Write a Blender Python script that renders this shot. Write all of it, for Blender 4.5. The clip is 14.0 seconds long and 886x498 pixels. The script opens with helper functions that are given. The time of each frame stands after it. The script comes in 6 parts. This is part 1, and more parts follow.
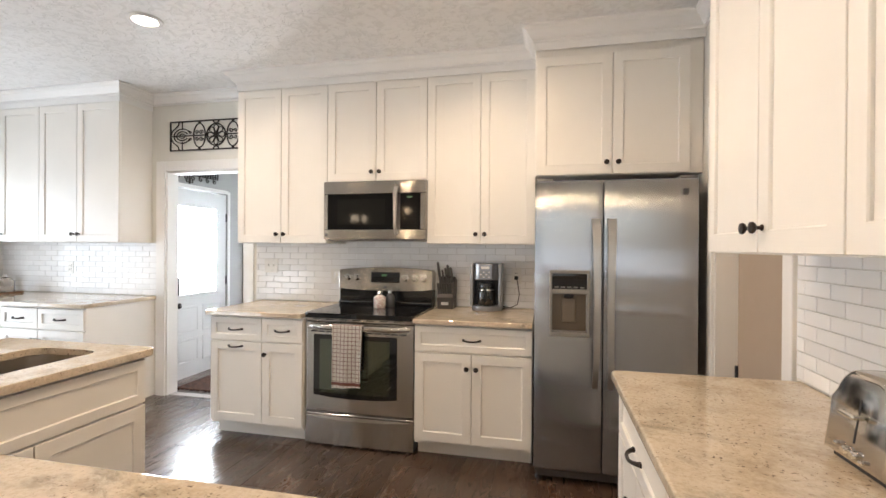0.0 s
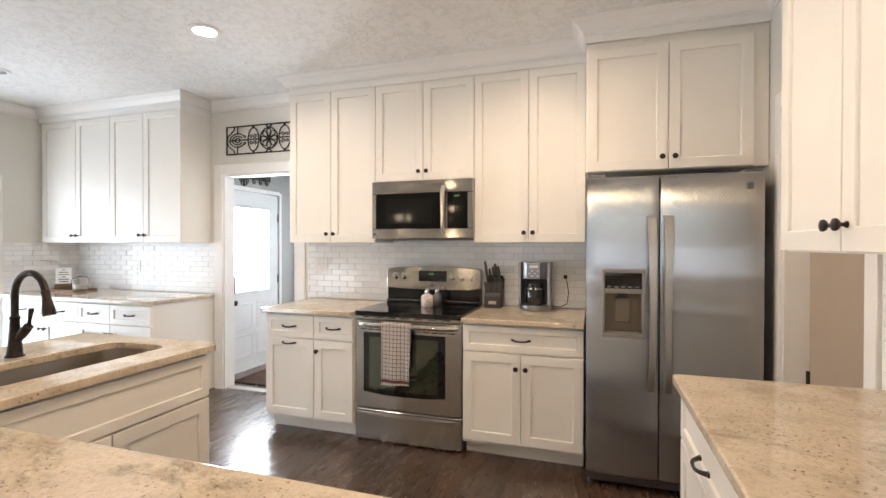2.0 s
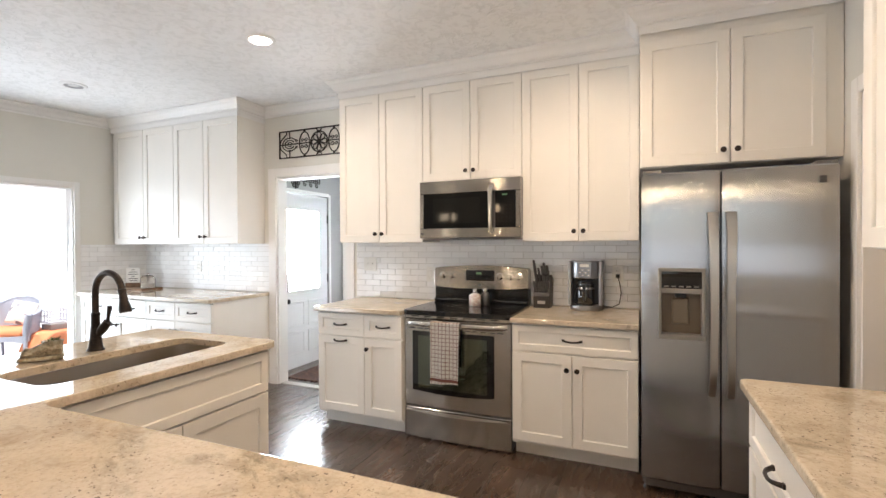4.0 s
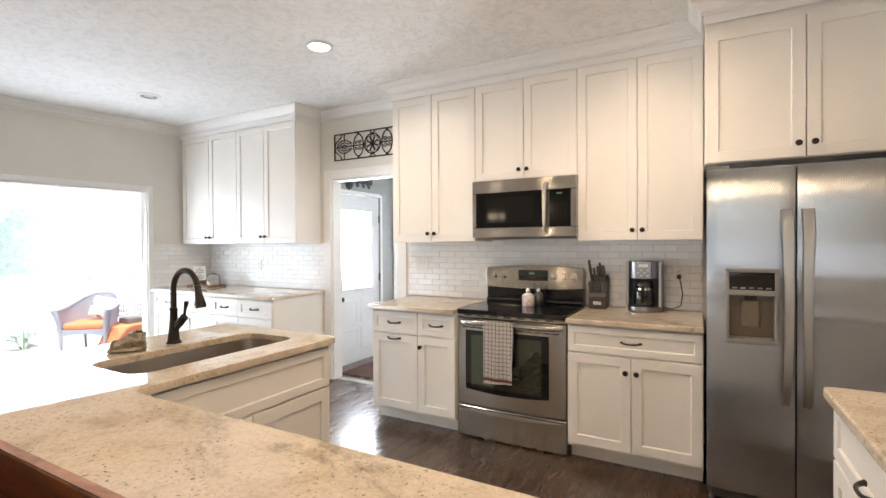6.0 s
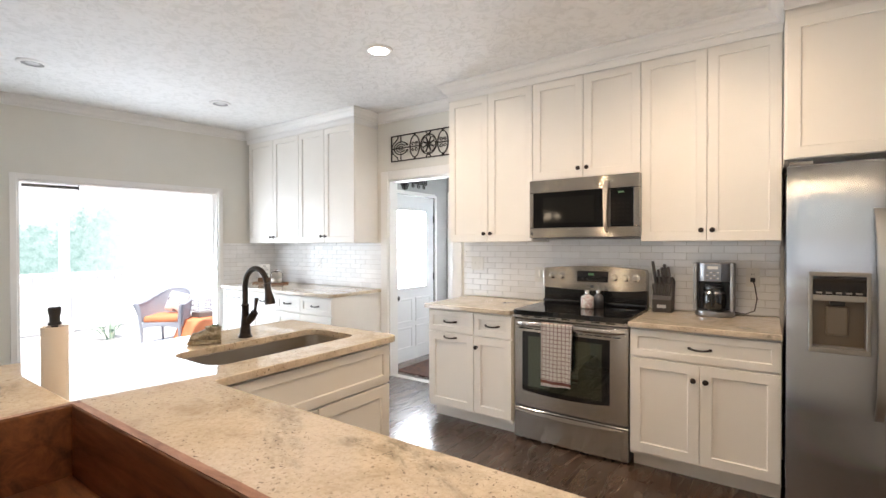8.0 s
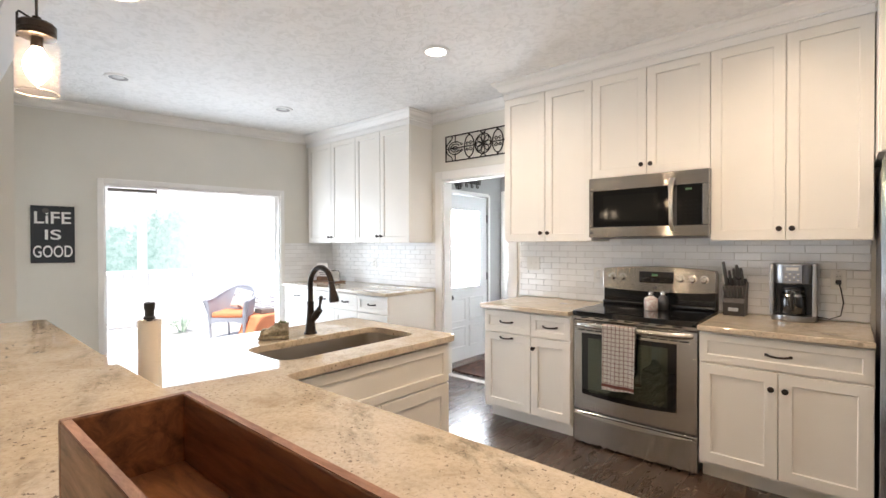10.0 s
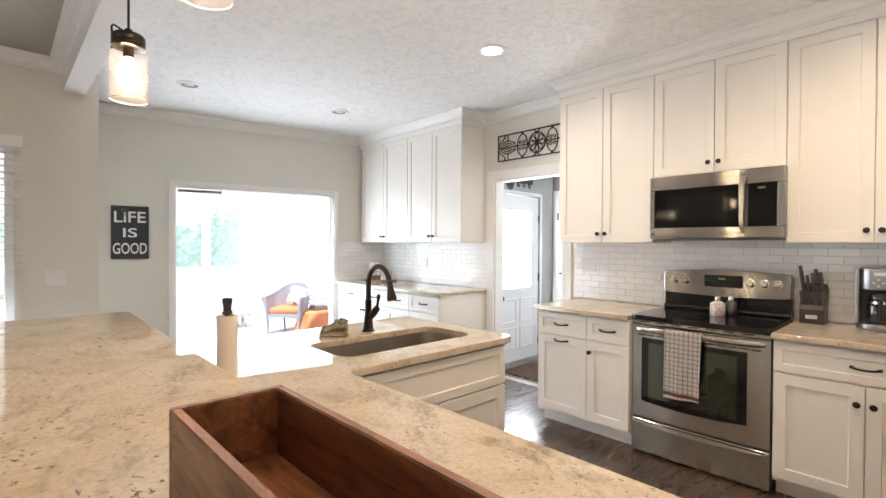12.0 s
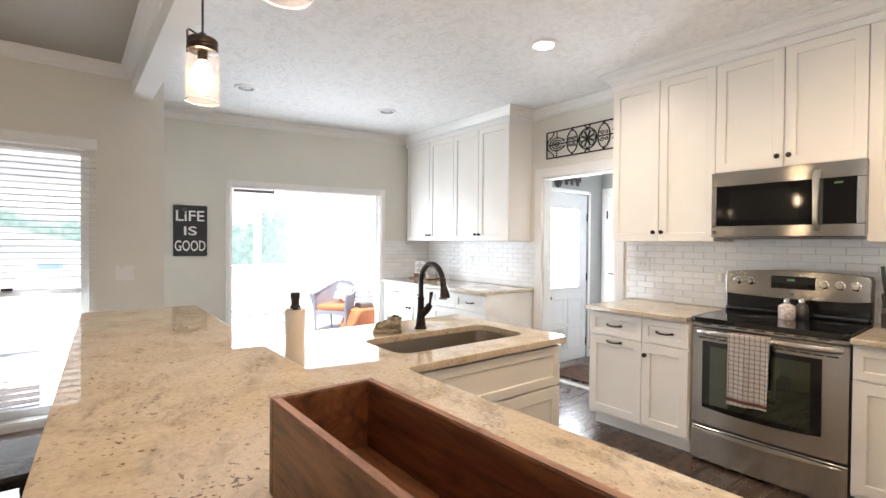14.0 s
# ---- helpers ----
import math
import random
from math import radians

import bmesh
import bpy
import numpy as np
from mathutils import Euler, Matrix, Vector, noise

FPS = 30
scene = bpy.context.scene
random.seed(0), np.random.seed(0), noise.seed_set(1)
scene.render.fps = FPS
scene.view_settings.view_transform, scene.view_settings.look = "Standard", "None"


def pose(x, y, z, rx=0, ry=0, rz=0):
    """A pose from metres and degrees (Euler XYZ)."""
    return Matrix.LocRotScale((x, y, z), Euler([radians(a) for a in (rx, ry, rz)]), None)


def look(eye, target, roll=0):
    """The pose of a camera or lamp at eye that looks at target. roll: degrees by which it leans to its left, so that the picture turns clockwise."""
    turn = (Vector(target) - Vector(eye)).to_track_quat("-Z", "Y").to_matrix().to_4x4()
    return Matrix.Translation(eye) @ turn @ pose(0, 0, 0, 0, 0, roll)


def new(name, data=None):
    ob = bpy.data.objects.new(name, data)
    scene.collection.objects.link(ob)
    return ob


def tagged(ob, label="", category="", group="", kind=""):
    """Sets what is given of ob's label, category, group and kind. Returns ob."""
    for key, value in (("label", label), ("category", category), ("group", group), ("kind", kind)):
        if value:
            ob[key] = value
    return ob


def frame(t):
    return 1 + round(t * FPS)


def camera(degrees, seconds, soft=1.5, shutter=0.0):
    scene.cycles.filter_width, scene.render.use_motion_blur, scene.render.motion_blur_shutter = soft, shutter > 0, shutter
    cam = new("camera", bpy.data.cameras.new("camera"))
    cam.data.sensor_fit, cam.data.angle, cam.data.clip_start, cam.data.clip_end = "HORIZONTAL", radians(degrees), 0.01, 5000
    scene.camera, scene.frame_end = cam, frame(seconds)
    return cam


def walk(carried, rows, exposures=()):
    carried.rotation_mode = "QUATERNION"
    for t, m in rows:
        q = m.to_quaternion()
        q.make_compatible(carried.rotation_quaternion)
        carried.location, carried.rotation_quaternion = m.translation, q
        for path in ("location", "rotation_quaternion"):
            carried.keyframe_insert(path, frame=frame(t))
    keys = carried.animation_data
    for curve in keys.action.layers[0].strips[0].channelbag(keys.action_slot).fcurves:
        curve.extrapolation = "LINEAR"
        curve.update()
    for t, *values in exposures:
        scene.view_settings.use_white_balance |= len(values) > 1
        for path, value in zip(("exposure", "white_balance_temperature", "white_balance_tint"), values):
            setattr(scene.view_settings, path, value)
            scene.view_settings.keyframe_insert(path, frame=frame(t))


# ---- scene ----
cam = camera(86.9, 14.0)
EXPOSE = [(0.0, 0.52, 6450, 13), (14.0, 0.52, 6450, 13)]
PATH = [
    (0, (-0.041, -0.038, 1.365), (-0.482, 1.913, 1.358), 0.4),
    (0.5, (-0.049, -0.038, 1.370), (-0.533, 1.902, 1.358), 0.3),
    (1, (-0.058, -0.04, 1.369), (-0.587, 1.889, 1.357), 0.4),
    (1.5, (-0.067, -0.037, 1.372), (-0.639, 1.879, 1.356), 0.2),
    (2, (-0.079, -0.04, 1.370), (-0.693, 1.864, 1.354), 0.1),
    (2.5, (-0.088, -0.041, 1.368), (-0.743, 1.849, 1.353), -0.1),
    (3, (-0.095, -0.046, 1.371), (-0.793, 1.828, 1.354), -0.2),
    (5.5, (-0.144, -0.068, 1.369), (-1.059, 1.709, 1.351), -0.3),
    (6, (-0.155, -0.083, 1.369), (-1.115, 1.672, 1.350), -0.3),
    (6.5, (-0.162, -0.087, 1.372), (-1.169, 1.641, 1.352), -0.3),
    (7, (-0.17, -0.093, 1.372), (-1.224, 1.607, 1.352), -0.3),
    (7.5, (-0.179, -0.098, 1.372), (-1.279, 1.572, 1.352), -0.2),
    (8, (-0.187, -0.105, 1.372), (-1.332, 1.535, 1.352), -0.1),
    (10.5, (-0.244, -0.141, 1.372), (-1.592, 1.337, 1.352), -0.1),
    (11, (-0.257, -0.148, 1.371), (-1.641, 1.296, 1.352), -0.0),
    (11.5, (-0.262, -0.158, 1.372), (-1.682, 1.251, 1.352), 0.1),
    (12, (-0.275, -0.166, 1.372), (-1.727, 1.209, 1.351), 0.3),
    (12.5, (-0.289, -0.177, 1.370), (-1.77, 1.167, 1.348), 0.4),
    (13, (-0.3, -0.186, 1.369), (-1.811, 1.124, 1.346), 0.5),
    (13.5, (-0.315, -0.198, 1.367), (-1.852, 1.081, 1.343), 0.5),
    (14, (-0.33, -0.207, 1.363), (-1.894, 1.04, 1.338), 0.5),
]
walk(cam, [(t, look(eye, target, roll)) for t, eye, target, roll in PATH], EXPOSE)

# ---- world, sun, lamps ----

world = bpy.data.worlds.new("world")
scene.world = world
world.use_nodes = True
wn = world.node_tree
sky = wn.nodes.new("ShaderNodeTexSky")
sky.sky_type = "NISHITA"
sky.sun_disc = False
sky.sun_elevation = radians(69)
sky.sun_rotation = radians(139)
wn.links.new(sky.outputs[0], wn.nodes["Background"].inputs[0])
wn.nodes["Background"].inputs[1].default_value = 0.15

sun = new("sun", bpy.data.lights.new("sun", "SUN"))
sun.data.energy, sun.data.angle, sun.data.color = 5.0, radians(0.6), (1.0, 0.95, 0.88)
sun.matrix_world = look((0, 0, 0), (-0.22, 0.25, -0.94))


def area(name, eye, target, sx, sy, watts, colour):
    d = bpy.data.lights.new(name, "AREA")
    d.shape, d.size, d.size_y, d.energy, d.color = "RECTANGLE", sx, sy, watts, colour
    ob = new(name, d)
    ob.matrix_world = look(eye, target)
    return ob


DAY = (0.80, 0.91, 1.0)
WARM = (1.0, 0.75, 0.51)
SOFT = (1.0, 0.81, 0.62)
BAR = (1.0, 0.70, 0.43)
area("daylight_patio", (-5.632, 1.995, 1.03), (-2.68, 1.465, 0.60), 1.66, 1.82, 46, DAY)
area("daylight_window", (-4.655, -0.55, 0.58), (-2.0, 1.3, 0.58), 0.8, 0.85, 12, DAY)
# unseen source added behind the bar to fill the kitchen with daylight
area("fill_daylight_south", (-0.85, -4.63, 1.25), (-0.85, 0.0, 0.7), 2.7, 1.9, 9, (0.96, 0.98, 1.0))


def spot(name, x, y, watts, colour):
    d = bpy.data.lights.new(name, "SPOT")
    d.energy, d.color, d.spot_size, d.spot_blend, d.shadow_soft_size = watts, colour, radians(170), 0.75, 0.06
    ob = new(name, d)
    ob.matrix_world = look((x, y, 2.66), (x, y, 0))
    return ob


# the last two cans are unseen, added to brighten the aisle and toaster counter
for can_x, can_y, can_w, can_c in ((-2.371, 2.265, 38, SOFT), (-0.55, 2.265, 26, WARM), (-0.75, 1.45, 31, WARM), (0.15, 1.0, 2.0, BAR)):
    spot("can_lamp", can_x, can_y, can_w, can_c)

# ---- materials ----
def mat(name, colour, rough=0.5, metal=0.0, **extra):
    m = bpy.data.materials.new(name)
    m.use_nodes = True
    b = m.node_tree.nodes["Principled BSDF"]
    b.inputs["Base Color"].default_value = (*colour, 1)
    b.inputs["Roughness"].default_value = rough
    b.inputs["Metallic"].default_value = metal
    for key, value in extra.items():
        b.inputs[key.replace("_", " ")].default_value = value
    return m


def node(m, kind, **inputs):
    n = m.node_tree.nodes.new("ShaderNode" + kind)
    for key, value in inputs.items():
        n.inputs[key.replace("_", " ")].default_value = value
    return n


def link(m, a, b):
    m.node_tree.links.new(a, b)


def bsdf(m):
    return m.node_tree.nodes["Principled BSDF"]


def coords(m, scale=(1, 1, 1), kind="Object"):
    """World-sized coordinates: objects are not scaled, so object space is in metres."""
    n = m.node_tree
    t = n.nodes.new("ShaderNodeNewGeometry" if kind == "World" else "ShaderNodeTexCoord")
    p = n.nodes.new("ShaderNodeMapping")
    p.inputs["Scale"].default_value = scale
    n.links.new(t.outputs["Position" if kind == "World" else "Object"], p.inputs[0])
    return p.outputs[0]


def ramp(m, fac, stops):
    r = m.node_tree.nodes.new("ShaderNodeValToRGB")
    el = r.color_ramp.elements
    while len(el) < len(stops):
        el.new(0.5)
    for e, (p, c) in zip(el, stops):
        e.position, e.color = p, (*c, 1) if len(c) == 3 else c
    link(m, fac, r.inputs[0])
    return r.outputs[0]


def grey(v):
    return (v, v, v)


def noise_tex(m, vec, scale, detail=4.0, rough=0.6, distortion=0.0):
    n = node(m, "TexNoise", Scale=scale, Detail=detail, Roughness=rough, Distortion=distortion)
    link(m, vec, n.inputs["Vector"])
    return n.outputs["Fac"]


def bump(m, height, strength, distance=0.002):
    b = node(m, "Bump", Strength=strength, Distance=distance)
    link(m, height, b.inputs["Height"])
    link(m, b.outputs[0], bsdf(m).inputs["Normal"])


def mixc(m, fac, a, b, blend="MIX"):
    n = m.node_tree.nodes.new("ShaderNodeMix")
    n.data_type, n.blend_type = "RGBA", blend
    for sock, v in ((n.inputs["Factor"], fac), (n.inputs[6], a), (n.inputs[7], b)):
        if isinstance(v, (int, float)):
            sock.default_value = v
        elif isinstance(v, tuple):
            sock.default_value = (*v, 1)
        else:
            link(m, v, sock)
    return n.outputs[2]


def painted(name, colour, rough=0.45, relief=0.08, scale=90):
    """Painted surface: a faint mottle and a roller or brush relief."""
    m = mat(name, colour, rough)
    v = coords(m, kind="World")
    low = noise_tex(m, v, 1.7, 3)
    c = ramp(m, low, [(0.3, tuple(k * 0.965 for k in colour)), (0.7, tuple(min(1, k * 1.02) for k in colour))])
    link(m, c, bsdf(m).inputs["Base Color"])
    r = ramp(m, noise_tex(m, v, 9, 3), [(0.3, grey(rough - 0.04)), (0.7, grey(rough + 0.05))])
    link(m, r, bsdf(m).inputs["Roughness"])
    bump(m, noise_tex(m, v, scale, 2), relief, 0.001)
    return m


M_CAB = painted("cabinet_paint", (0.83, 0.803, 0.75), 0.33, 0.05, 140)
M_TRIM = painted("trim_paint", (0.84, 0.83, 0.81), 0.35, 0.05, 140)
M_WALL = painted("wall_paint", (0.73, 0.712, 0.655), 0.62, 0.16, 160)
M_MUDWALL = painted("entry_wall_paint", (0.42, 0.42, 0.41), 0.6, 0.16, 160)
M_PANTRY = painted("pantry_door_paint", (0.44, 0.35, 0.265), 0.5, 0.08, 120)
M_PLASTIC_W = painted("white_plastic", (0.80, 0.79, 0.76), 0.3, 0.0)
M_DOORW = painted("door_paint", (0.80, 0.81, 0.82), 0.4, 0.05)

# ceiling: stomped plaster texture
M_CEIL = mat("ceiling_plaster", (0.80, 0.795, 0.785), 0.85)
_v = coords(M_CEIL, kind="World")
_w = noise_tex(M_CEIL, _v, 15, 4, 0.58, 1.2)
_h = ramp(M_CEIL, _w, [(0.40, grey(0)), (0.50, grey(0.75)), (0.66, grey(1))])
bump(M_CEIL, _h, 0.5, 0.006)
# hollows are coloured darker too, putting the relief's shade into the plaster colour
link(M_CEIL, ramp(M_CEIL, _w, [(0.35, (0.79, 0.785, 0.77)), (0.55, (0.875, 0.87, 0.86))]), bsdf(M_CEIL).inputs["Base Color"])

# granite: cream ground, taupe veins in drifts, dark garnet specks
M_GRANITE = mat("granite", (0.7, 0.65, 0.55), 0.012, 0.0, IOR=1.62)
_v = coords(M_GRANITE, kind="World")
_base = ramp(M_GRANITE, noise_tex(M_GRANITE, _v, 7, 6, 0.65, 0.6),
             [(0.30, (0.47, 0.385, 0.28)), (0.46, (0.62, 0.53, 0.405)), (0.62, (0.69, 0.60, 0.475)), (0.8, (0.57, 0.475, 0.355))])
_grain = ramp(M_GRANITE, noise_tex(M_GRANITE, _v, 85, 4, 0.7), [(0.36, (0.66, 0.60, 0.53)), (0.56, (1, 1, 1))])
_c = mixc(M_GRANITE, 0.40, _base, _grain, "MULTIPLY")
_vv = coords(M_GRANITE, (1.5, 0.62, 0.62), "World")
_vv.node.vector_type = "TEXTURE"
_vv.node.inputs["Rotation"].default_value = (0, 0, radians(-22))
_drift = ramp(M_GRANITE, noise_tex(M_GRANITE, _vv, 3.2, 5, 0.6, 0.8), [(0.555, grey(0)), (0.68, grey(0.9))])
_vein = ramp(M_GRANITE, noise_tex(M_GRANITE, _vv, 17, 7, 0.78, 0.5), [(0.43, grey(0)), (0.60, grey(0.9))])
_vm = mixc(M_GRANITE, 1.0, _drift, _vein, "MULTIPLY")
_c = mixc(M_GRANITE, _vm, _c, (0.23, 0.20, 0.145))
_sp = ramp(M_GRANITE, noise_tex(M_GRANITE, _v, 95, 3, 0.6, 0.3), [(0.618, grey(0)), (0.645, grey(0.9))])
_spm = ramp(M_GRANITE, noise_tex(M_GRANITE, _vv, 4.6, 4, 0.65, 0.6), [(0.40, grey(0.15)), (0.58, grey(1))])
_c = mixc(M_GRANITE, mixc(M_GRANITE, 1.0, _sp, _spm, "MULTIPLY"), _c, (0.13, 0.095, 0.075))
_cl = ramp(M_GRANITE, noise_tex(M_GRANITE, _v, 24, 5, 0.68), [(0.665, grey(0)), (0.70, grey(0.8))])
_c = mixc(M_GRANITE, _cl, _c, (0.14, 0.10, 0.08))
link(M_GRANITE, _c, bsdf(M_GRANITE).inputs["Base Color"])

# brushed steel: reflections run out sideways across an upright grain, up and down across a level one
def steel(name, colour, rough, stretch, wave, swell=0.10):
    m = mat(name, colour, rough, 1.0)
    nt = m.node_tree
    g = nt.nodes.new("ShaderNodeBsdfAnisotropic")
    g.inputs["Anisotropy"].default_value = stretch
    fine = (900, 900, 2) if stretch < 0 else (2, 2, 900)
    n = noise_tex(m, coords(m, fine, "World"), 1.0, 2, 0.6)
    smear = noise_tex(m, coords(m, (5, 5, 5), "World"), 1.0, 4, 0.6)
    link(m, ramp(m, smear, [(0.3, grey(rough - 0.012)), (0.7, grey(rough + 0.012))]), g.inputs["Roughness"])
    link(m, ramp(m, n, [(0.3, tuple(k * 0.95 for k in colour)), (0.7, colour)]), g.inputs["Color"])
    t = node(m, "Tangent")
    t.direction_type, t.axis = "RADIAL", "Z"
    link(m, t.outputs[0], g.inputs["Tangent"])
    b = node(m, "Bump", Strength=swell, Distance=0.012)
    link(m, noise_tex(m, coords(m, wave, "World"), 1.0, 1), b.inputs["Height"])
    link(m, b.outputs[0], g.inputs["Normal"])
    link(m, g.outputs[0], nt.nodes["Material Output"].inputs["Surface"])
    nt.nodes.remove(nt.nodes["Principled BSDF"])
    return m


M_STEEL = steel("brushed_steel_upright", (0.51, 0.535, 0.565), 0.23, -0.80, (0.9, 0.9, 3.2), 0.16)
M_STEEL_LEVEL = steel("brushed_steel_level", (0.53, 0.51, 0.48), 0.20, 0.72, (1.6, 1.6, 1.2))
M_STEEL_SMOOTH = mat("satin_steel", (0.58, 0.57, 0.55), 0.29, 1.0)
# chrome coloured dull brown in place of the dark room it mirrors
M_TOASTER = mat("dim_chrome", (0.60, 0.57, 0.53), 0.10, 1.0)
M_CHROME = mat("chrome", (0.78, 0.77, 0.75), 0.09, 1.0)
M_STEEL_DARK = mat("dark_steel", (0.16, 0.16, 0.165), 0.35, 0.8)
M_BLACKGLASS = mat("black_glass", (0.010, 0.010, 0.011), 0.03, 0.0, Specular_IOR_Level=0.5)
M_BLACK = mat("black_plastic", (0.018, 0.018, 0.019), 0.35)
M_KEY = mat("key_print", (0.012, 0.012, 0.012), 0.18, 0.0, Specular_IOR_Level=0.2)
M_DIMGLASS = mat("smoked_glass", (0.010, 0.010, 0.010), 0.05, 0.0, Specular_IOR_Level=0.06)
M_THRESH = mat("worn_metal_strip", (0.45, 0.43, 0.40), 0.4, 0.5)
# dining side gets less light; that dimness is put into this colour
M_CEIL_DINING = painted("dining_ceiling_dimmed", (0.44, 0.41, 0.365), 0.8, 0.2, 60)
M_GREYPL = mat("grey_plastic", (0.20, 0.19, 0.18), 0.4)
M_TAUPEPL = mat("dispenser_plastic", (0.17, 0.135, 0.098), 0.28, 0.3)
M_BRONZE = mat("oil_rubbed_bronze", (0.045, 0.034, 0.028), 0.34, 0.75)
_v = coords(M_BRONZE)
link(M_BRONZE, ramp(M_BRONZE, noise_tex(M_BRONZE, _v, 60, 3), [(0.35, (0.03, 0.024, 0.021)), (0.75, (0.062, 0.046, 0.037))]), bsdf(M_BRONZE).inputs["Base Color"])
M_IRON = mat("wrought_iron", (0.035, 0.028, 0.024), 0.55, 0.5)
bump(M_IRON, noise_tex(M_IRON, coords(M_IRON), 200, 3), 0.4, 0.001)

# glazed tile
M_TILE = mat("glazed_tile", (0.80, 0.79, 0.77), 0.12)
_oi = M_TILE.node_tree.nodes.new("ShaderNodeObjectInfo")
link(M_TILE, ramp(M_TILE, _oi.outputs["Random"], [(0.0, (0.82, 0.825, 0.83)), (0.5, (0.88, 0.885, 0.89)), (1.0, (0.90, 0.905, 0.91))]), bsdf(M_TILE).inputs["Base Color"])
_tv = coords(M_TILE, kind="World")
bump(M_TILE, noise_tex(M_TILE, _tv, 14, 2), 0.10, 0.004)
M_GROUT = painted("grout", (0.66, 0.65, 0.63), 0.85, 0.3, 220)

# hand-scraped dark plank floor
def wood(name, dark, light, rough, stretch, axis_noise=26, random_boards=True, relief=0.35):
    m = mat(name, dark, rough)
    v = coords(m, stretch, "World")
    off = m.node_tree.nodes.new("ShaderNodeObjectInfo")
    add = m.node_tree.nodes.new("ShaderNodeVectorMath")
    add.operation = "ADD"
    sc = m.node_tree.nodes.new("ShaderNodeVectorMath")
    sc.operation = "SCALE"
    sc.inputs["Scale"].default_value = 7.0
    cmb = m.node_tree.nodes.new("ShaderNodeCombineXYZ")
    for i in range(3):
        link(m, off.outputs["Random"], cmb.inputs[i])
    link(m, cmb.outputs[0], sc.inputs[0])
    link(m, v, add.inputs[0])
    link(m, sc.outputs[0], add.inputs[1])
    g = noise_tex(m, add.outputs[0], axis_noise, 6, 0.68, 0.7)
    g2 = noise_tex(m, add.outputs[0], axis_noise * 0.22, 4, 0.6, 1.2)
    c1 = ramp(m, g, [(0.28, dark), (0.72, light)])
    c2 = ramp(m, g2, [(0.32, grey(0.55)), (0.68, grey(1.15))])
    c = mixc(m, 0.8, c1, c2, "MULTIPLY")
    if random_boards:
        rb = ramp(m, off.outputs["Random"], [(0, grey(0.62)), (1, grey(1.2))])
        c = mixc(m, 0.9, c, rb, "MULTIPLY")
    link(m, c, bsdf(m).inputs["Base Color"])
    link(m, ramp(m, g, [(0.3, grey(rough + 0.1)), (0.7, grey(rough - 0.04))]), bsdf(m).inputs["Roughness"])
    bump(m, g2, relief, 0.004)
    return m


M_FLOOR = wood("dark_plank", (0.052, 0.029, 0.018), (0.110, 0.062, 0.038), 0.25, (2.2, 0.45, 1), 9, relief=0.16)
bsdf(M_FLOOR).inputs["Coat Weight"].default_value = 0.55
bsdf(M_FLOOR).inputs["Coat Roughness"].default_value = 0.2
M_FLOOR_BASE = mat("floor_joint", (0.012, 0.008, 0.006), 0.7)
M_CRATE = wood("stained_crate_wood", (0.050, 0.017, 0.008), (0.37, 0.150, 0.062), 0.36, (0.5, 3.0, 3.0), 14)
M_CRATE_RIM = wood("worn_crate_edge", (0.16, 0.065, 0.035), (0.42, 0.22, 0.13), 0.5, (0.8, 3.0, 3.0), 20)
M_BOARD = wood("board_wood", (0.12, 0.055, 0.025), (0.33, 0.18, 0.09), 0.45, (1.0, 4.0, 1), 20)

M_GLASS = mat("clear_glass", (1.0, 0.97, 0.94), 0.0, 0.0, Transmission_Weight=1.0, IOR=1.2)
# clear glass given a peach film: the bulb's bloom put into its colour
M_JAR = mat("jar_glass", (1.0, 0.80, 0.62), 0.05, 0.0, Alpha=0.008, Coat_Weight=0.3)
M_JARRIM = mat("jar_rim_glass", (1.0, 0.92, 0.82), 0.1, 0.0, Alpha=0.45)
M_BEZEL = mat("dispenser_bezel", (0.27, 0.26, 0.24), 0.45, 0.3)
M_WINGLASS = mat("window_glass", (1, 1, 1), 0.0, 0.0, Transmission_Weight=1.0, IOR=1.05)


def glow(name, colour, power):
    m = mat(name, (0.9, 0.9, 0.9), 0.5)
    bsdf(m).inputs["Emission Color"].default_value = (*colour, 1)
    bsdf(m).inputs["Emission Strength"].default_value = power
    return m


M_CANGLOW = glow("lamp_lens", (1.0, 0.9, 0.74), 14.0)
M_CANOFF = mat("lamp_lens_off", (0.72, 0.72, 0.72), 0.25)
M_BAFFLE = mat("lamp_baffle", (0.22, 0.22, 0.22), 0.4)
M_BULB = glow("bulb_glow", (1.0, 0.72, 0.44), 115.0)
M_BULB_DIM = glow("chandelier_bulb_glow", (1.0, 0.80, 0.55), 18.0)
# door pane is no lamp: its emission stands in for daylight behind it
M_FROST = glow("frosted_pane_glow", (0.86, 0.94, 1.0), 24.0)

# ---- building helpers ----
from mathutils.geometry import tessellate_polygon

ORIGIN = {}


def thing(name, at, label, category, group="", kind=""):
    """An Empty at a thing's base; parts are given in world metres and hung under it."""
    ob = new(name)
    ob.empty_display_size = 0.05
    ob.location = at
    ORIGIN[ob.name] = Vector(at)
    return tagged(ob, label, category, group, kind)


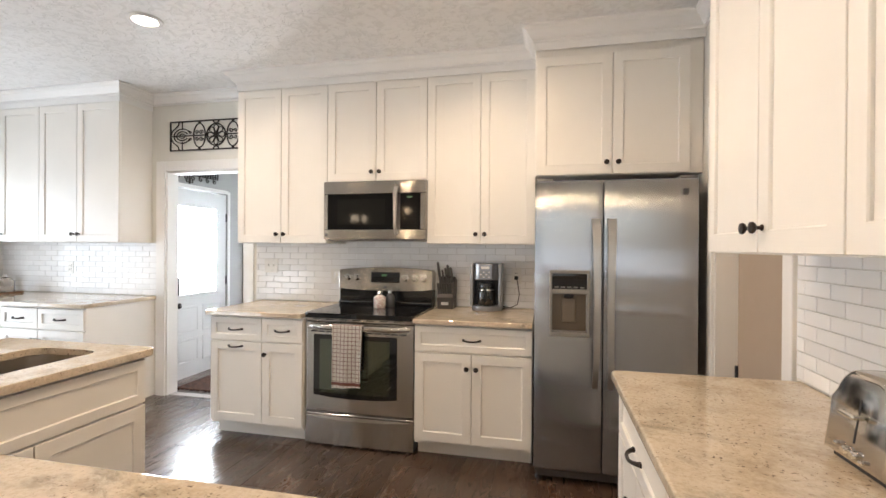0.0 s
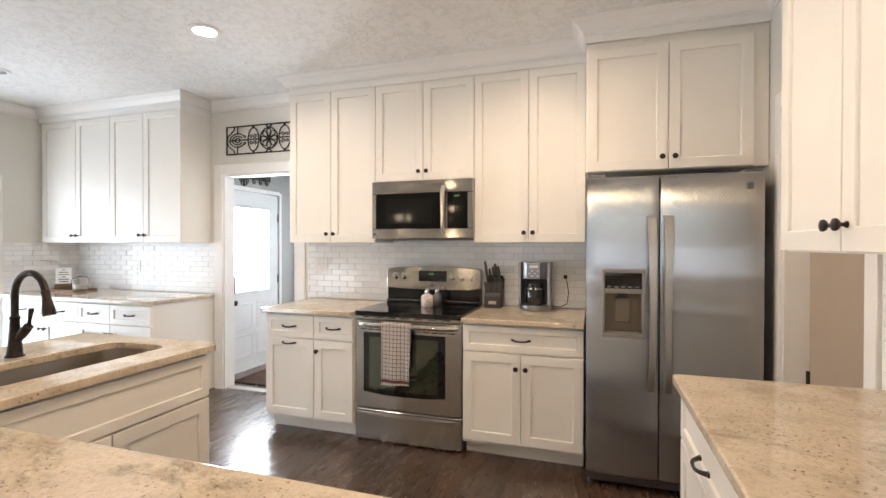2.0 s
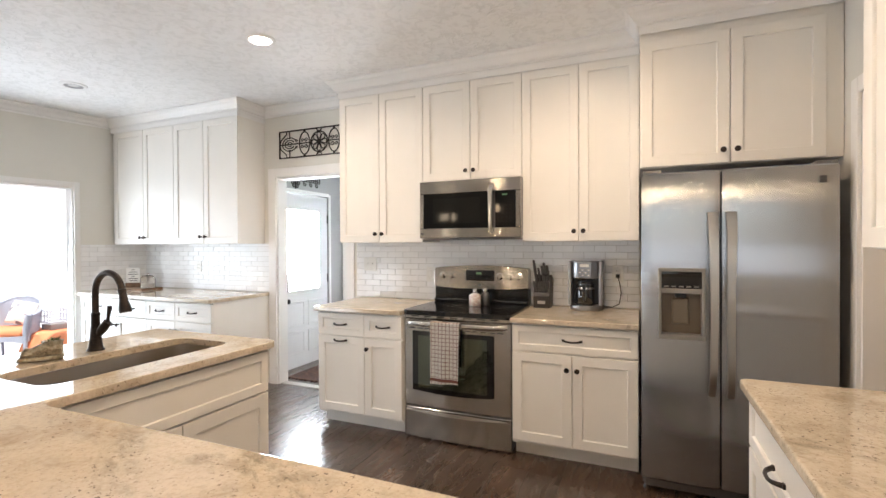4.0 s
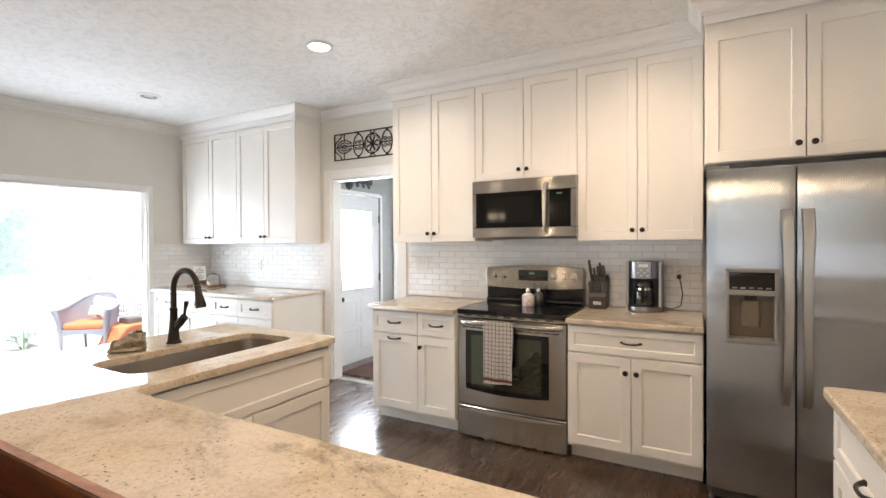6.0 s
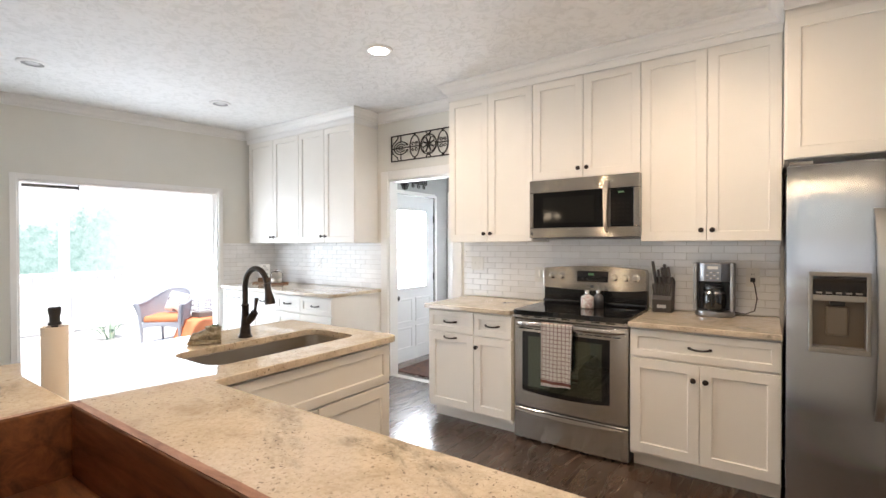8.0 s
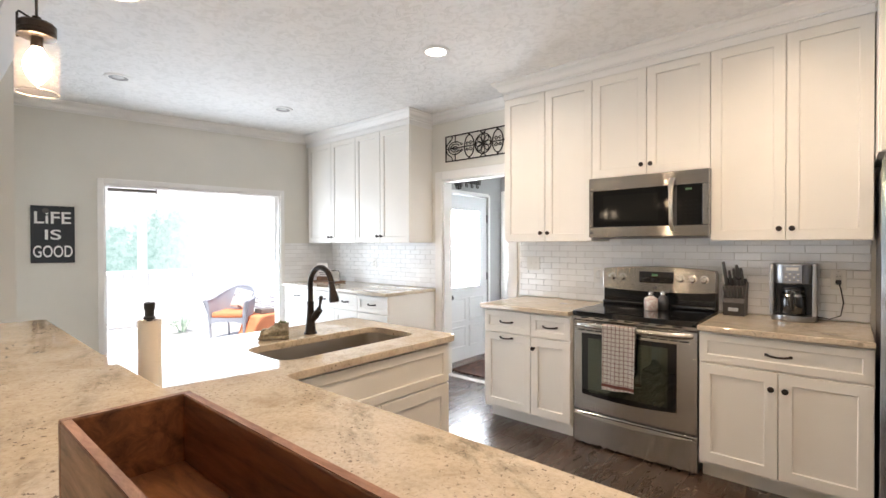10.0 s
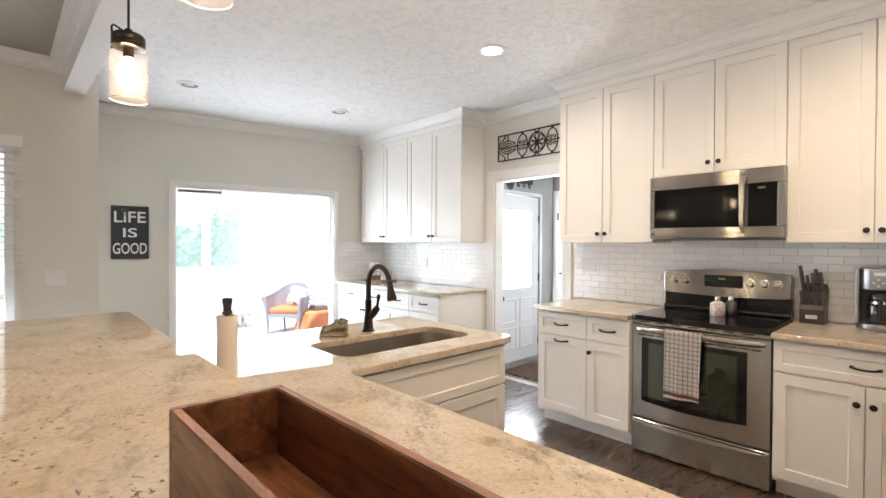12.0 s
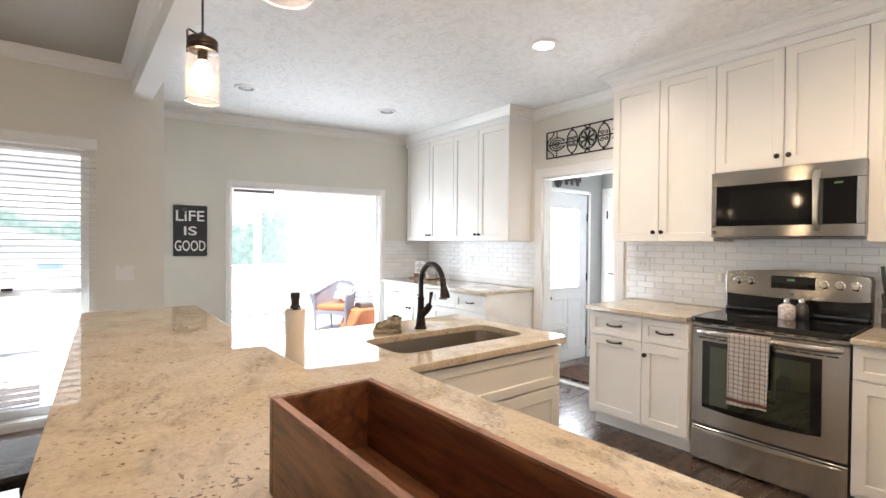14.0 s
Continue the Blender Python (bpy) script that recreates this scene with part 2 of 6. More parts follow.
def part(name, bm, material, parent=None, label="", smooth=False, m=None):
    """One mesh object from a bmesh in world metres, under a thing or a part."""
    if m is not None:
        bmesh.ops.transform(bm, matrix=m, verts=bm.verts)
    bmesh.ops.recalc_face_normals(bm, faces=bm.faces)
    lo = Vector([min(v.co[i] for v in bm.verts) for i in range(3)])
    hi = Vector([max(v.co[i] for v in bm.verts) for i in range(3)])
    c = Vector(((lo.x + hi.x) / 2, (lo.y + hi.y) / 2, lo.z))
    bmesh.ops.translate(bm, vec=-c, verts=bm.verts)
    me = bpy.data.meshes.new(name)
    bm.to_mesh(me)
    bm.free()
    if smooth:
        me.shade_smooth()
        me.set_sharp_from_angle(angle=radians(40))
    me.materials.append(material)
    ob = new(name, me)
    ORIGIN[ob.name] = c.copy()
    if parent is not None:
        ob.parent = parent
        ob.location = c - ORIGIN[parent.name]
    else:
        ob.location = c
    if label:
        ob["label"] = label
    return ob


def solid(name, bm, material, label, category, group="", kind="", smooth=False, m=None):
    return tagged(part(name, bm, material, None, "", smooth, m), label, category, group, kind)


def box(x0, x1, y0, y1, z0, z1, bevel=0.0, seg=2, bm=None):
    own = bmesh.new()
    vs = [own.verts.new((x, y, z)) for x in (x0, x1) for y in (y0, y1) for z in (z0, z1)]
    for f in ((0, 1, 3, 2), (4, 6, 7, 5), (0, 4, 5, 1), (2, 3, 7, 6), (0, 2, 6, 4), (1, 5, 7, 3)):
        own.faces.new([vs[i] for i in f])
    if bevel:
        bmesh.ops.bevel(own, geom=own.edges[:], offset=bevel, segments=seg, affect="EDGES", profile=0.5)
    if bm is None:
        return own
    return join(bm, own)


def join(bm, other):
    me = bpy.data.meshes.new("tmp")
    other.to_mesh(me)
    other.free()
    bm.from_mesh(me)
    bpy.data.meshes.remove(me)
    return bm


def lathe(profile, x=0, y=0, z=0, seg=24):
    """Turned about a vertical axis: profile is (radius, height) from bottom to top."""
    bm = bmesh.new()
    rings = []
    for r, h in profile:
        if r < 1e-6:
            rings.append([bm.verts.new((x, y, z + h))])
        else:
            rings.append([bm.verts.new((x + r * math.cos(2 * math.pi * i / seg), y + r * math.sin(2 * math.pi * i / seg), z + h)) for i in range(seg)])
    for a, b in zip(rings, rings[1:]):
        for i in range(seg):
            j = (i + 1) % seg
            if len(a) == 1 and len(b) == 1:
                continue
            if len(a) == 1:
                bm.faces.new((a[0], b[i], b[j]))
            elif len(b) == 1:
                bm.faces.new((a[i], a[j], b[0]))
            else:
                bm.faces.new((a[i], a[j], b[j], b[i]))
    for ring, flip in ((rings[0], True), (rings[-1], False)):
        if len(ring) > 2:
            bm.faces.new(ring[::-1] if flip else ring)
    return bm


def tube(points, r, seg=10, bm=None, closed=False):
    """A round bar along a line of points; r may be one radius or one for each point."""
    own = bmesh.new()
    pts = [Vector(p) for p in points]
    n = len(pts)
    rad = r if isinstance(r, (list, tuple)) else [r] * n
    rings, up = [], None
    for i, p in enumerate(pts):
        a = pts[(i - 1) % n] if closed or i else p
        b = pts[(i + 1) % n] if closed or i < n - 1 else p
        d = (b - a).normalized()
        if up is None:
            up = d.orthogonal().normalized()
        side = d.cross(up).normalized()
        up = side.cross(d).normalized()
        rings.append([own.verts.new(p + rad[i] * (math.cos(2 * math.pi * k / seg) * side + math.sin(2 * math.pi * k / seg) * up)) for k in range(seg)])
    pairs = list(zip(rings, rings[1:])) + ([(rings[-1], rings[0])] if closed else [])
    for a, b in pairs:
        for k in range(seg):
            own.faces.new((a[k], a[(k + 1) % seg], b[(k + 1) % seg], b[k]))
    if not closed:
        own.faces.new(rings[0][::-1])
        own.faces.new(rings[-1])
    return own if bm is None else join(bm, own)


def slab(outline, z0, z1, bevel=0.0, seg=3):
    """A flat slab from a plan outline (counter-clockwise)."""
    bm = bmesh.new()
    lo = [bm.verts.new((x, y, z0)) for x, y in outline]
    hi = [bm.verts.new((x, y, z1)) for x, y in outline]
    n = len(outline)
    for i in range(n):
        j = (i + 1) % n
        bm.faces.new((lo[i], lo[j], hi[j], hi[i]))
    bot, top = bm.faces.new(lo[::-1]), bm.faces.new(hi)
    if bevel:
        bmesh.ops.bevel(bm, geom=list(top.edges) + list(bot.edges), offset=bevel, segments=seg, affect="EDGES", profile=0.5)
    return bm


def arc(cx, cy, r, a0, a1, n=6):
    return [(cx + r * math.cos(radians(a0 + (a1 - a0) * i / n)), cy + r * math.sin(radians(a0 + (a1 - a0) * i / n))) for i in range(n + 1)]


def rounded(x0, x1, y0, y1, r, n=5):
    return arc(x1 - r, y0 + r, r, -90, 0, n) + arc(x1 - r, y1 - r, r, 0, 90, n) + arc(x0 + r, y1 - r, r, 90, 180, n) + arc(x0 + r, y0 + r, r, 180, 270, n)


def holed(outline, hole, z0, z1, bevel=0.0):
    """A slab with a hole through it, its rim eased."""
    bm = bmesh.new()
    flat = list(outline) + list(hole)
    tris = tessellate_polygon([[Vector((x, y, 0)) for x, y in loop] for loop in (outline, hole)])
    lo = [bm.verts.new((x, y, z0)) for x, y in flat]
    hi = [bm.verts.new((x, y, z1)) for x, y in flat]
    for t in tris:
        bm.faces.new([lo[i] for i in t])
        bm.faces.new([hi[i] for i in t])
    rim = []
    for start, n in ((0, len(outline)), (len(outline), len(hole))):
        for i in range(n):
            a, b = start + i, start + (i + 1) % n
            bm.faces.new((lo[a], lo[b], hi[b], hi[a]))
            rim += [(lo[a], lo[b]), (hi[a], hi[b])]
    bmesh.ops.recalc_face_normals(bm, faces=bm.faces)
    if bevel:
        edges = [bm.edges.get(e) for e in rim]
        bmesh.ops.bevel(bm, geom=edges, offset=bevel, segments=3, affect="EDGES", profile=0.5)
    return bm


def sweep(profile, path, closed=False):
    """A moulding: profile (out, up) swept along plan points (x, y, z); out is to the right of the way."""
    bm = bmesh.new()
    rows = []
    n = len(path)
    for i, p in enumerate(path):
        p = Vector(p)
        a = Vector(path[i - 1]) if i else None
        b = Vector(path[i + 1]) if i < n - 1 else None
        d0 = (p - a).normalized() if a is not None else (b - p).normalized()
        d1 = (b - p).normalized() if b is not None else d0
        n0, n1 = Vector((d0.y, -d0.x, 0)), Vector((d1.y, -d1.x, 0))
        mit = (n0 + n1)
        mit = mit / (mit.dot(n0)) if mit.length > 1e-6 else n0
        rows.append([bm.verts.new(p + mit * o + Vector((0, 0, u))) for o, u in profile])
    for r0, r1 in zip(rows, rows[1:]):
        for k in range(len(profile)):
            j = (k + 1) % len(profile)
            bm.faces.new((r0[k], r0[j], r1[j], r1[k]))
    bm.faces.new(rows[0])
    bm.faces.new(rows[-1][::-1])
    return bm


def facing_south(y):
    """u along x, v out of the face (towards -y)."""
    return Matrix(((1, 0, 0, 0), (0, -1, 0, y), (0, 0, 1, 0), (0, 0, 0, 1)))


def facing_west(x):
    """u along y, v towards -x."""
    return Matrix(((0, -1, 0, x), (1, 0, 0, 0), (0, 0, 1, 0), (0, 0, 0, 1)))


def facing_east(x):
    """u along y, v towards +x."""
    return Matrix(((0, 1, 0, x), (1, 0, 0, 0), (0, 0, 1, 0), (0, 0, 0, 1)))


def facing_north(y):
    return Matrix(((1, 0, 0, 0), (0, 1, 0, y), (0, 0, 1, 0), (0, 0, 0, 1)))


def shaker(u0, u1, z0, z1, rail=0.058, thick=0.02, deep=0.009, ease=0.0015):
    """A shaker front: frame proud of a flat recessed panel, small bead where they meet."""
    bm = bmesh.new()

    def ring(a, v):
        return [bm.verts.new(c) for c in ((u0 + a, v, z0 + a), (u1 - a, v, z0 + a), (u1 - a, v, z1 - a), (u0 + a, v, z1 - a))]
    rs = [ring(0, 0), ring(0, thick - ease), ring(ease, thick), ring(rail - 0.003, thick), ring(rail, thick - 0.003), ring(rail + 0.001, thick - deep)]
    for a, b in zip(rs, rs[1:]):
        for i in range(4):
            bm.faces.new((a[i], a[(i + 1) % 4], b[(i + 1) % 4], b[i]))
    bm.faces.new(rs[0][::-1])
    bm.faces.new(rs[-1])
    return bm


def knob(u, z, v0):
    """A round mushroom knob standing out of a face."""
    bm = lathe([(0.0085, 0), (0.0085, 0.003), (0.005, 0.006), (0.005, 0.014), (0.0125, 0.018), (0.0155, 0.023), (0.0145, 0.028), (0.008, 0.031), (0, 0.0318)], seg=18)
    bmesh.ops.transform(bm, matrix=Matrix(((1, 0, 0, u), (0, 0, 1, v0), (0, 1, 0, z), (0, 0, 0, 1))), verts=bm.verts)
    return bm


def pull(u, z, v0, half=0.052):
    """A bowed bar pull with flared feet."""
    pts, rad = [], []
    for i in range(13):
        s = -1 + i / 6
        pts.append((u + half * s, v0 + 0.004 + 0.026 * (1 - abs(s) ** 3.2), z - 0.004 * (1 - s * s)))
        rad.append(0.0054 + 0.0024 * abs(s) ** 4)
    bm = tube(pts, rad, 8)
    for s in (-1, 1):
        box(u + s * half - 0.008, u + s * half + 0.008, v0, v0 + 0.007, z - 0.007, z + 0.007, 0.0025, 2, bm)
    return bm


def front(unit, m, u0, u1, z0, z1, fitting=None, name="door", rail=0.058):
    """A door or drawer front with its knob or pull: fitting is (kind, u, z)."""
    d = part(name, shaker(u0, u1, z0, z1, rail), M_CAB, unit, m=m)
    if fitting:
        kind, u, z = fitting
        b = knob(u, z, 0.02) if kind == "knob" else pull(u, z, 0.02)
        part("knob" if kind == "knob" else "pull", b, M_BRONZE, d, "dark bronze " + ("knob" if kind == "knob" else "bar pull"), True, m=m)
    return d


CROWN = [(0.0, 0.0), (0.010, 0.0), (0.010, 0.014), (0.018, 0.017), (0.027, 0.026), (0.036, 0.043), (0.050, 0.057), (0.060, 0.062), (0.067, 0.074), (0.076, 0.078), (0.076, 0.0895), (0.0, 0.0895)]

# ---- the large structure ----
CEIL = 2.695
FZ = 0.03          # top of the plank floor
YB = 3.475        # range wall
XW = -5.27        # corner of the kitchen's patio-door wall, which runs off at a slant
_d = Vector((0.17715, 0.98418, 0))
MW = Matrix(((_d.x, _d.y, 0, -5.869), (_d.y, -_d.x, 0, 0), (0, 0, 1, 0), (0, 0, 0, 1)))   # (along, out, up)
XD = -4.70        # dining wall
XE = 0.81         # pantry-door wall
UP0, UP1 = 1.388, 2.575   # upper cabinets

def wall(name, bm, material=None, label="greige painted plaster wall"):
    return solid(name, bm, material or M_WALL, label, "wall", kind="structure")


def walls_with_hole(u0, u1, h0, h1, hz0, hz1, place):
    """Four blocks round an opening, joined."""
    bm = bmesh.new()
    for a, b, c, d in ((u0, h0, 0, CEIL), (h1, u1, 0, CEIL), (h0, h1, hz1, CEIL)):
        join(bm, place(a, b, c, d))
    if hz0 > 0:
        join(bm, place(h0, h1, 0, hz0))
    return bm


def slanted(bm):
    bmesh.ops.transform(bm, matrix=MW, verts=bm.verts)
    return bm


DO0, DO1, DOZ = -3.36, -2.56, 2.02        # doorway to the entry
wall("wall_north", walls_with_hole(XW - 0.12, XE + 0.12, DO0, DO1, 0, DOZ, lambda a, b, c, d: box(a, b, YB, YB + 0.12, c, d)))
PO0, PO1, POZ = 1.152, 2.858, 1.965       # patio opening
wall("wall_west", walls_with_hole(0.30, 3.66, PO0, PO1, 0, POZ, lambda a, b, c, d: slanted(box(a, b, -0.14, 0, c, d))))
wall("wall_return", box(-5.84, XD - 0.002, 0.265, 0.385, 0, CEIL))
WN0, WN1, WNZ0, WNZ1 = -1.005, -0.095, 0.10, 2.055   # dining window
wall("wall_dining_west", walls_with_hole(-4.6, 0.385, WN0, WN1, WNZ0, WNZ1, lambda a, b, c, d: box(XD - 0.12, XD, a, b, c, d)))
PD0, PD1, PDZ = 1.905, 2.668, 2.055         # pantry door
SW0, SW1 = -2.20, 0.50                   # opening added in the unseen south wall for the fill daylight
wall("wall_east", walls_with_hole(-4.6, YB, PD0, PD1, 0, PDZ, lambda a, b, c, d: box(XE, XE + 0.125, a, b, c, d)))
wall("wall_south", walls_with_hole(XD, XE, SW0, SW1, 0.30, 2.20, lambda a, b, c, d: box(a, b, -4.72, -4.6, c, d)))
solid("ceiling_dining", box(XD - 0.12, XE + 0.125, -4.72, 0.235, CEIL, CEIL + 0.12), M_CEIL_DINING, "smooth dining ceiling, its dimmer light put into a greige colour", "ceiling", kind="structure")
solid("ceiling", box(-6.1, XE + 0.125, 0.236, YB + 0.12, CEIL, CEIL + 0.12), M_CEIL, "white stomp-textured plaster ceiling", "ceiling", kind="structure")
solid("ceiling_beam", box(XD + 0.001, XE - 0.001, 0.17, 0.303, 2.475, CEIL - 0.002, 0.002), M_TRIM, "white painted boxed ceiling beam over the bar", "beam", kind="structure")

# entry room behind the doorway
MX0, MX1, MY1 = -3.60, -2.05, 4.88
ED0, ED1 = 3.79, 4.60
_bm = bmesh.new()
for a, b, c, d in ((YB + 0.12, ED0, 0, CEIL), (ED1, MY1, 0, CEIL), (ED0, ED1, 1.955, CEIL)):
    box(MX0 - 0.12, MX0, a, b, c, d, bm=_bm)
wall("wall_entry_west", _bm, M_MUDWALL, "grey painted entry wall")
wall("wall_entry_north", box(MX0 - 0.12, MX1 + 0.12, MY1, MY1 + 0.12, 0, CEIL), M_MUDWALL, "grey painted entry wall")
wall("wall_entry_east", box(MX1, MX1 + 0.12, YB + 0.12, MY1, 0, CEIL), M_MUDWALL, "grey painted entry wall")
solid("ceiling_entry", box(MX0 - 0.12, MX1 + 0.12, YB + 0.12, MY1 + 0.12, CEIL, CEIL + 0.1), M_CEIL, "white textured entry ceiling", "ceiling", kind="structure")
wall("wall_pantry_back", box(XE + 0.9, XE + 1.0, 1.6, 3.0, 0, CEIL))

# ground outdoors and floor underlay
# lawn coloured near white: its overexposed glare is put into the colour
M_LAWN = painted("lawn_glare_pale", (0.64, 0.63, 0.59), 0.9, 0.4, 40)
_bm = box(-400, 400, -400, 400, -0.5, -0.32)
solid("ground", _bm, M_LAWN, "lawn ground outdoors, its sunlit glare put into a pale colour", "ground", kind="structure")
solid("floor", box(-5.95, XE + 1.0, -4.7, MY1 + 0.1, -0.2, FZ - 0.012), M_FLOOR_BASE, "dark hand-scraped wood plank floor", "floor", kind="structure")

# trim
def trim(name, bm, label="white painted moulding", m=None):
    return solid(name, bm, M_TRIM, label, "trim", kind="structure", m=m)


cz = CEIL - 0.09
trim("trim_crown_north", sweep(CROWN, [(-3.505, YB, cz), (-2.395, YB, cz)]), "white crown moulding")
trim("trim_crown_west", sweep(CROWN, [(-5.869 + 0.17715 * 0.39, 0.384, cz), (-5.869 + 0.18 * 3.14, 3.14, cz)]), "white crown moulding")
trim("trim_crown_return", sweep(CROWN, [(-5.70, 0.385, cz), (XD - 0.003, 0.385, cz)]), "white crown moulding")
trim("trim_crown_dining", sweep(CROWN, [(XD, -4.6, cz), (XD, 0.17, cz), (XE, 0.17, cz)]), "white crown moulding")
trim("trim_crown_east", sweep(CROWN, [(XE, 2.85, cz), (XE, 1.697, cz)]), "white crown moulding")


def casing(name, m, u0, u1, z1, w=0.09, label="white painted door casing", z0=0.0):
    bm = bmesh.new()
    for a, b in ((u0 - w, u0), (u1, u1 + w)):
        box(a, b, 0.0, 0.018, z0, z1 + w, 0.004, 2, bm)
    box(u0, u1, 0.0, 0.0175, z1, z1 + w, 0.004, 2, bm)
    trim(name, bm, label, m)


casing("trim_entry_doorway", facing_south(YB), DO0, DO1, DOZ)
casing("trim_patio_opening", MW, PO0, PO1, POZ, 0.05)
casing("trim_pantry_doorway", facing_west(XE), PD0, PD1, PDZ, 0.075)
# jambs
for nm, b in (("trim_entry_jamb", (DO0, DO1, YB - 0.001, YB + 0.121, DOZ, 0)), ("trim_pantry_jamb", (PD0, PD1, XE - 0.001, XE + 0.126, PDZ, 1)), ("trim_patio_jamb", (PO0, PO1, -0.141, 0.001, POZ, 2))):
    u0, u1, v0, v1, z1, swap = b
    bm = bmesh.new()
    for a, c, z0_, z1_ in ((u0, u0 + 0.016, 0, z1), (u1 - 0.016, u1, 0, z1), (u0 + 0.016, u1 - 0.016, z1 - 0.016, z1)):
        if swap == 1:
            box(v0, v1, a, c, z0_, z1_, bm=bm)
        else:
            box(a, c, v0, v1, z0_, z1_, bm=bm)
    trim(nm, bm, "white painted door jamb", MW if swap == 2 else None)
solid("threshold", box(DO0 + 0.017, DO1 - 0.017, YB + 0.02, YB + 0.10, FZ - 0.011, FZ + 0.005, 0.002, 2), M_THRESH, "worn metal threshold strip in the entry doorway", "trim", kind="structure")
# baseboards
BASEB = [(0.0, 0.0), (0.014, 0.0), (0.014, 0.085), (0.008, 0.11), (0.0, 0.11)]
trim("baseboard_west", sweep(BASEB, [(-5.80, 0.385, 0), (-5.869 + 0.17715 * 1.10, 1.083, 0)]), "white baseboard")
trim("baseboard_dining", sweep(BASEB, [(XD, -4.6, 0), (XD, 0.385, 0)]), "white baseboard")
trim("baseboard_entry", sweep(BASEB, [(MX0, ED1 + 0.05, 0), (MX0, MY1, 0), (MX0 + 0.05, MY1, 0)]), "white baseboard")
trim("baseboard_entry_near", sweep(BASEB, [(MX0, YB + 0.12, 0), (MX0, ED0 - 0.05, 0)]), "white baseboard")

# ---- cabinets ----
GAP = 0.0025


def base_unit(name, m, u0, u1, depth, drawers, doors, label, toe=0.075, group="base cabinets", z1=0.880):
    """drawers and doors: lists of (u0, u1, fitting); m maps (u, out, z) to the room."""
    at = m @ Vector(((u0 + u1) / 2, -depth / 2, 0))
    unit = thing(name, at, label, "cabinet", group)
    bm = box(u0, u1, -depth, 0, 0.122, z1)
    if z1 < 0.8:
        box(u0, u1, -0.03, 0, z1, 0.880, bm=bm)
    part("body", bm, M_CAB, unit, m=m)
    part("toe_kick", box(u0 + 0.002, u1 - 0.002, -depth, -toe, FZ, 0.122), M_CAB, unit, m=m)
    for a, b, fit_, za, zb in drawers:
        front(unit, m, a + GAP, b - GAP, za, zb, fit_, "drawer_front", 0.042)
    for a, b, fit_, za, zb in doors:
        front(unit, m, a + GAP, b - GAP, za, zb, fit_, "door")
    return unit


def upper_unit(name, m, u0, u1, depth, z0, z1, doors, label, group="wall cabinets"):
    at = m @ Vector(((u0 + u1) / 2, -depth / 2, z0))
    unit = thing(name, at, label, "cabinet", group)
    part("body", box(u0, u1, -depth, 0, z0, z1, 0.001), M_CAB, unit, m=m)
    for a, b, fit_, za, zb in doors:
        front(unit, m, a + GAP, b - GAP, za, zb, fit_, "door")
    return unit


MA = facing_south(3.16)       # carcass face of the range-wall uppers; door faces stand 20 mm out
DU = YB - 3.16 - 0.002
KZ = UP0 + 0.068
W_LABEL = "white shaker wall cabinet with bronze knobs"
D0, D1 = UP0 + 0.004, 2.555
ax = [-2.392, -2.018, -1.638]
upper_unit("wall_cabinet", MA, ax[0], ax[2], DU, UP0, UP1, [(ax[0], ax[1], ("knob", ax[1] - 0.03, KZ), D0, D1), (ax[1], ax[2], ("knob", ax[1] + 0.03, KZ), D0, D1)], W_LABEL + ", beside the entry doorway")
upper_unit("wall_cabinet", MA, -1.638, -0.878, DU, 1.838, UP1, [(-1.638, -1.258, ("knob", -1.288, 1.905), 1.842, D1), (-1.258, -0.878, ("knob", -1.228, 1.905), 1.842, D1)], "short " + W_LABEL + ", above the microwave")
upper_unit("wall_cabinet", MA, -0.878, -0.130, DU, UP0, UP1, [(-0.878, -0.499, ("knob", -0.529, KZ), D0, D1), (-0.499, -0.130, ("knob", -0.469, KZ), D0, D1)], W_LABEL + ", beside the fridge")
MF = facing_south(2.87)
upper_unit("wall_cabinet", MF, -0.126, XE - 0.003, YB - 2.872, 1.80, UP1, [(-0.120, 0.318, ("knob", 0.285, 1.87), 1.804, 2.515), (0.318, 0.735, ("knob", 0.35, 1.87), 1.804, 2.515)], "deep " + W_LABEL + ", over the fridge")
bx = [-5.262, -4.797, -4.35, -3.942, -3.508]
upper_unit("wall_cabinet", MA, bx[0], bx[2], DU, UP0, UP1, [(bx[0], bx[1], ("knob", bx[1] - 0.03, KZ), D0, D1), (bx[1], bx[2], ("knob", bx[1] + 0.03, KZ), D0, D1)], W_LABEL + ", in the corner")
upper_unit("wall_cabinet", MA, bx[2], bx[4], DU, UP0, UP1, [(bx[2], bx[3], ("knob", bx[3] - 0.03, KZ), D0, D1), (bx[3], bx[4], ("knob", bx[3] + 0.03, KZ), D0, D1)], W_LABEL + ", by the entry doorway")
MC = facing_west(0.50)
UC0 = 1.352
cy = [1.690, 1.309, 0.945, 0.62, 0.30]
for i in (0, 2):
    upper_unit("wall_cabinet", MC, cy[i + 2], cy[i], XE - 0.502, UC0, UP1, [(cy[i + 1], cy[i], ("knob", cy[i + 1] + 0.03, UC0 + 0.068), UC0 + 0.004, D1), (cy[i + 2], cy[i + 1], ("knob", cy[i + 1] - 0.03, UC0 + 0.068), UC0 + 0.004, D1)], W_LABEL + ", above the toaster counter")

# crowns on the cabinets: frieze board and moulding up to the ceiling
def cabinet_crown(name, path):
    trim(name, sweep([(0, 0), (0.004, 0), (0.004, cz - 2.557 + 0.01), (0, cz - 2.557 + 0.01)], [(x, y, 2.557) for x, y in path]), "white frieze board over the cabinets")
    trim(name, sweep([(o + 0.004, u) for o, u in CROWN], [(x, y, cz) for x, y in path]), "white crown moulding over the cabinets")


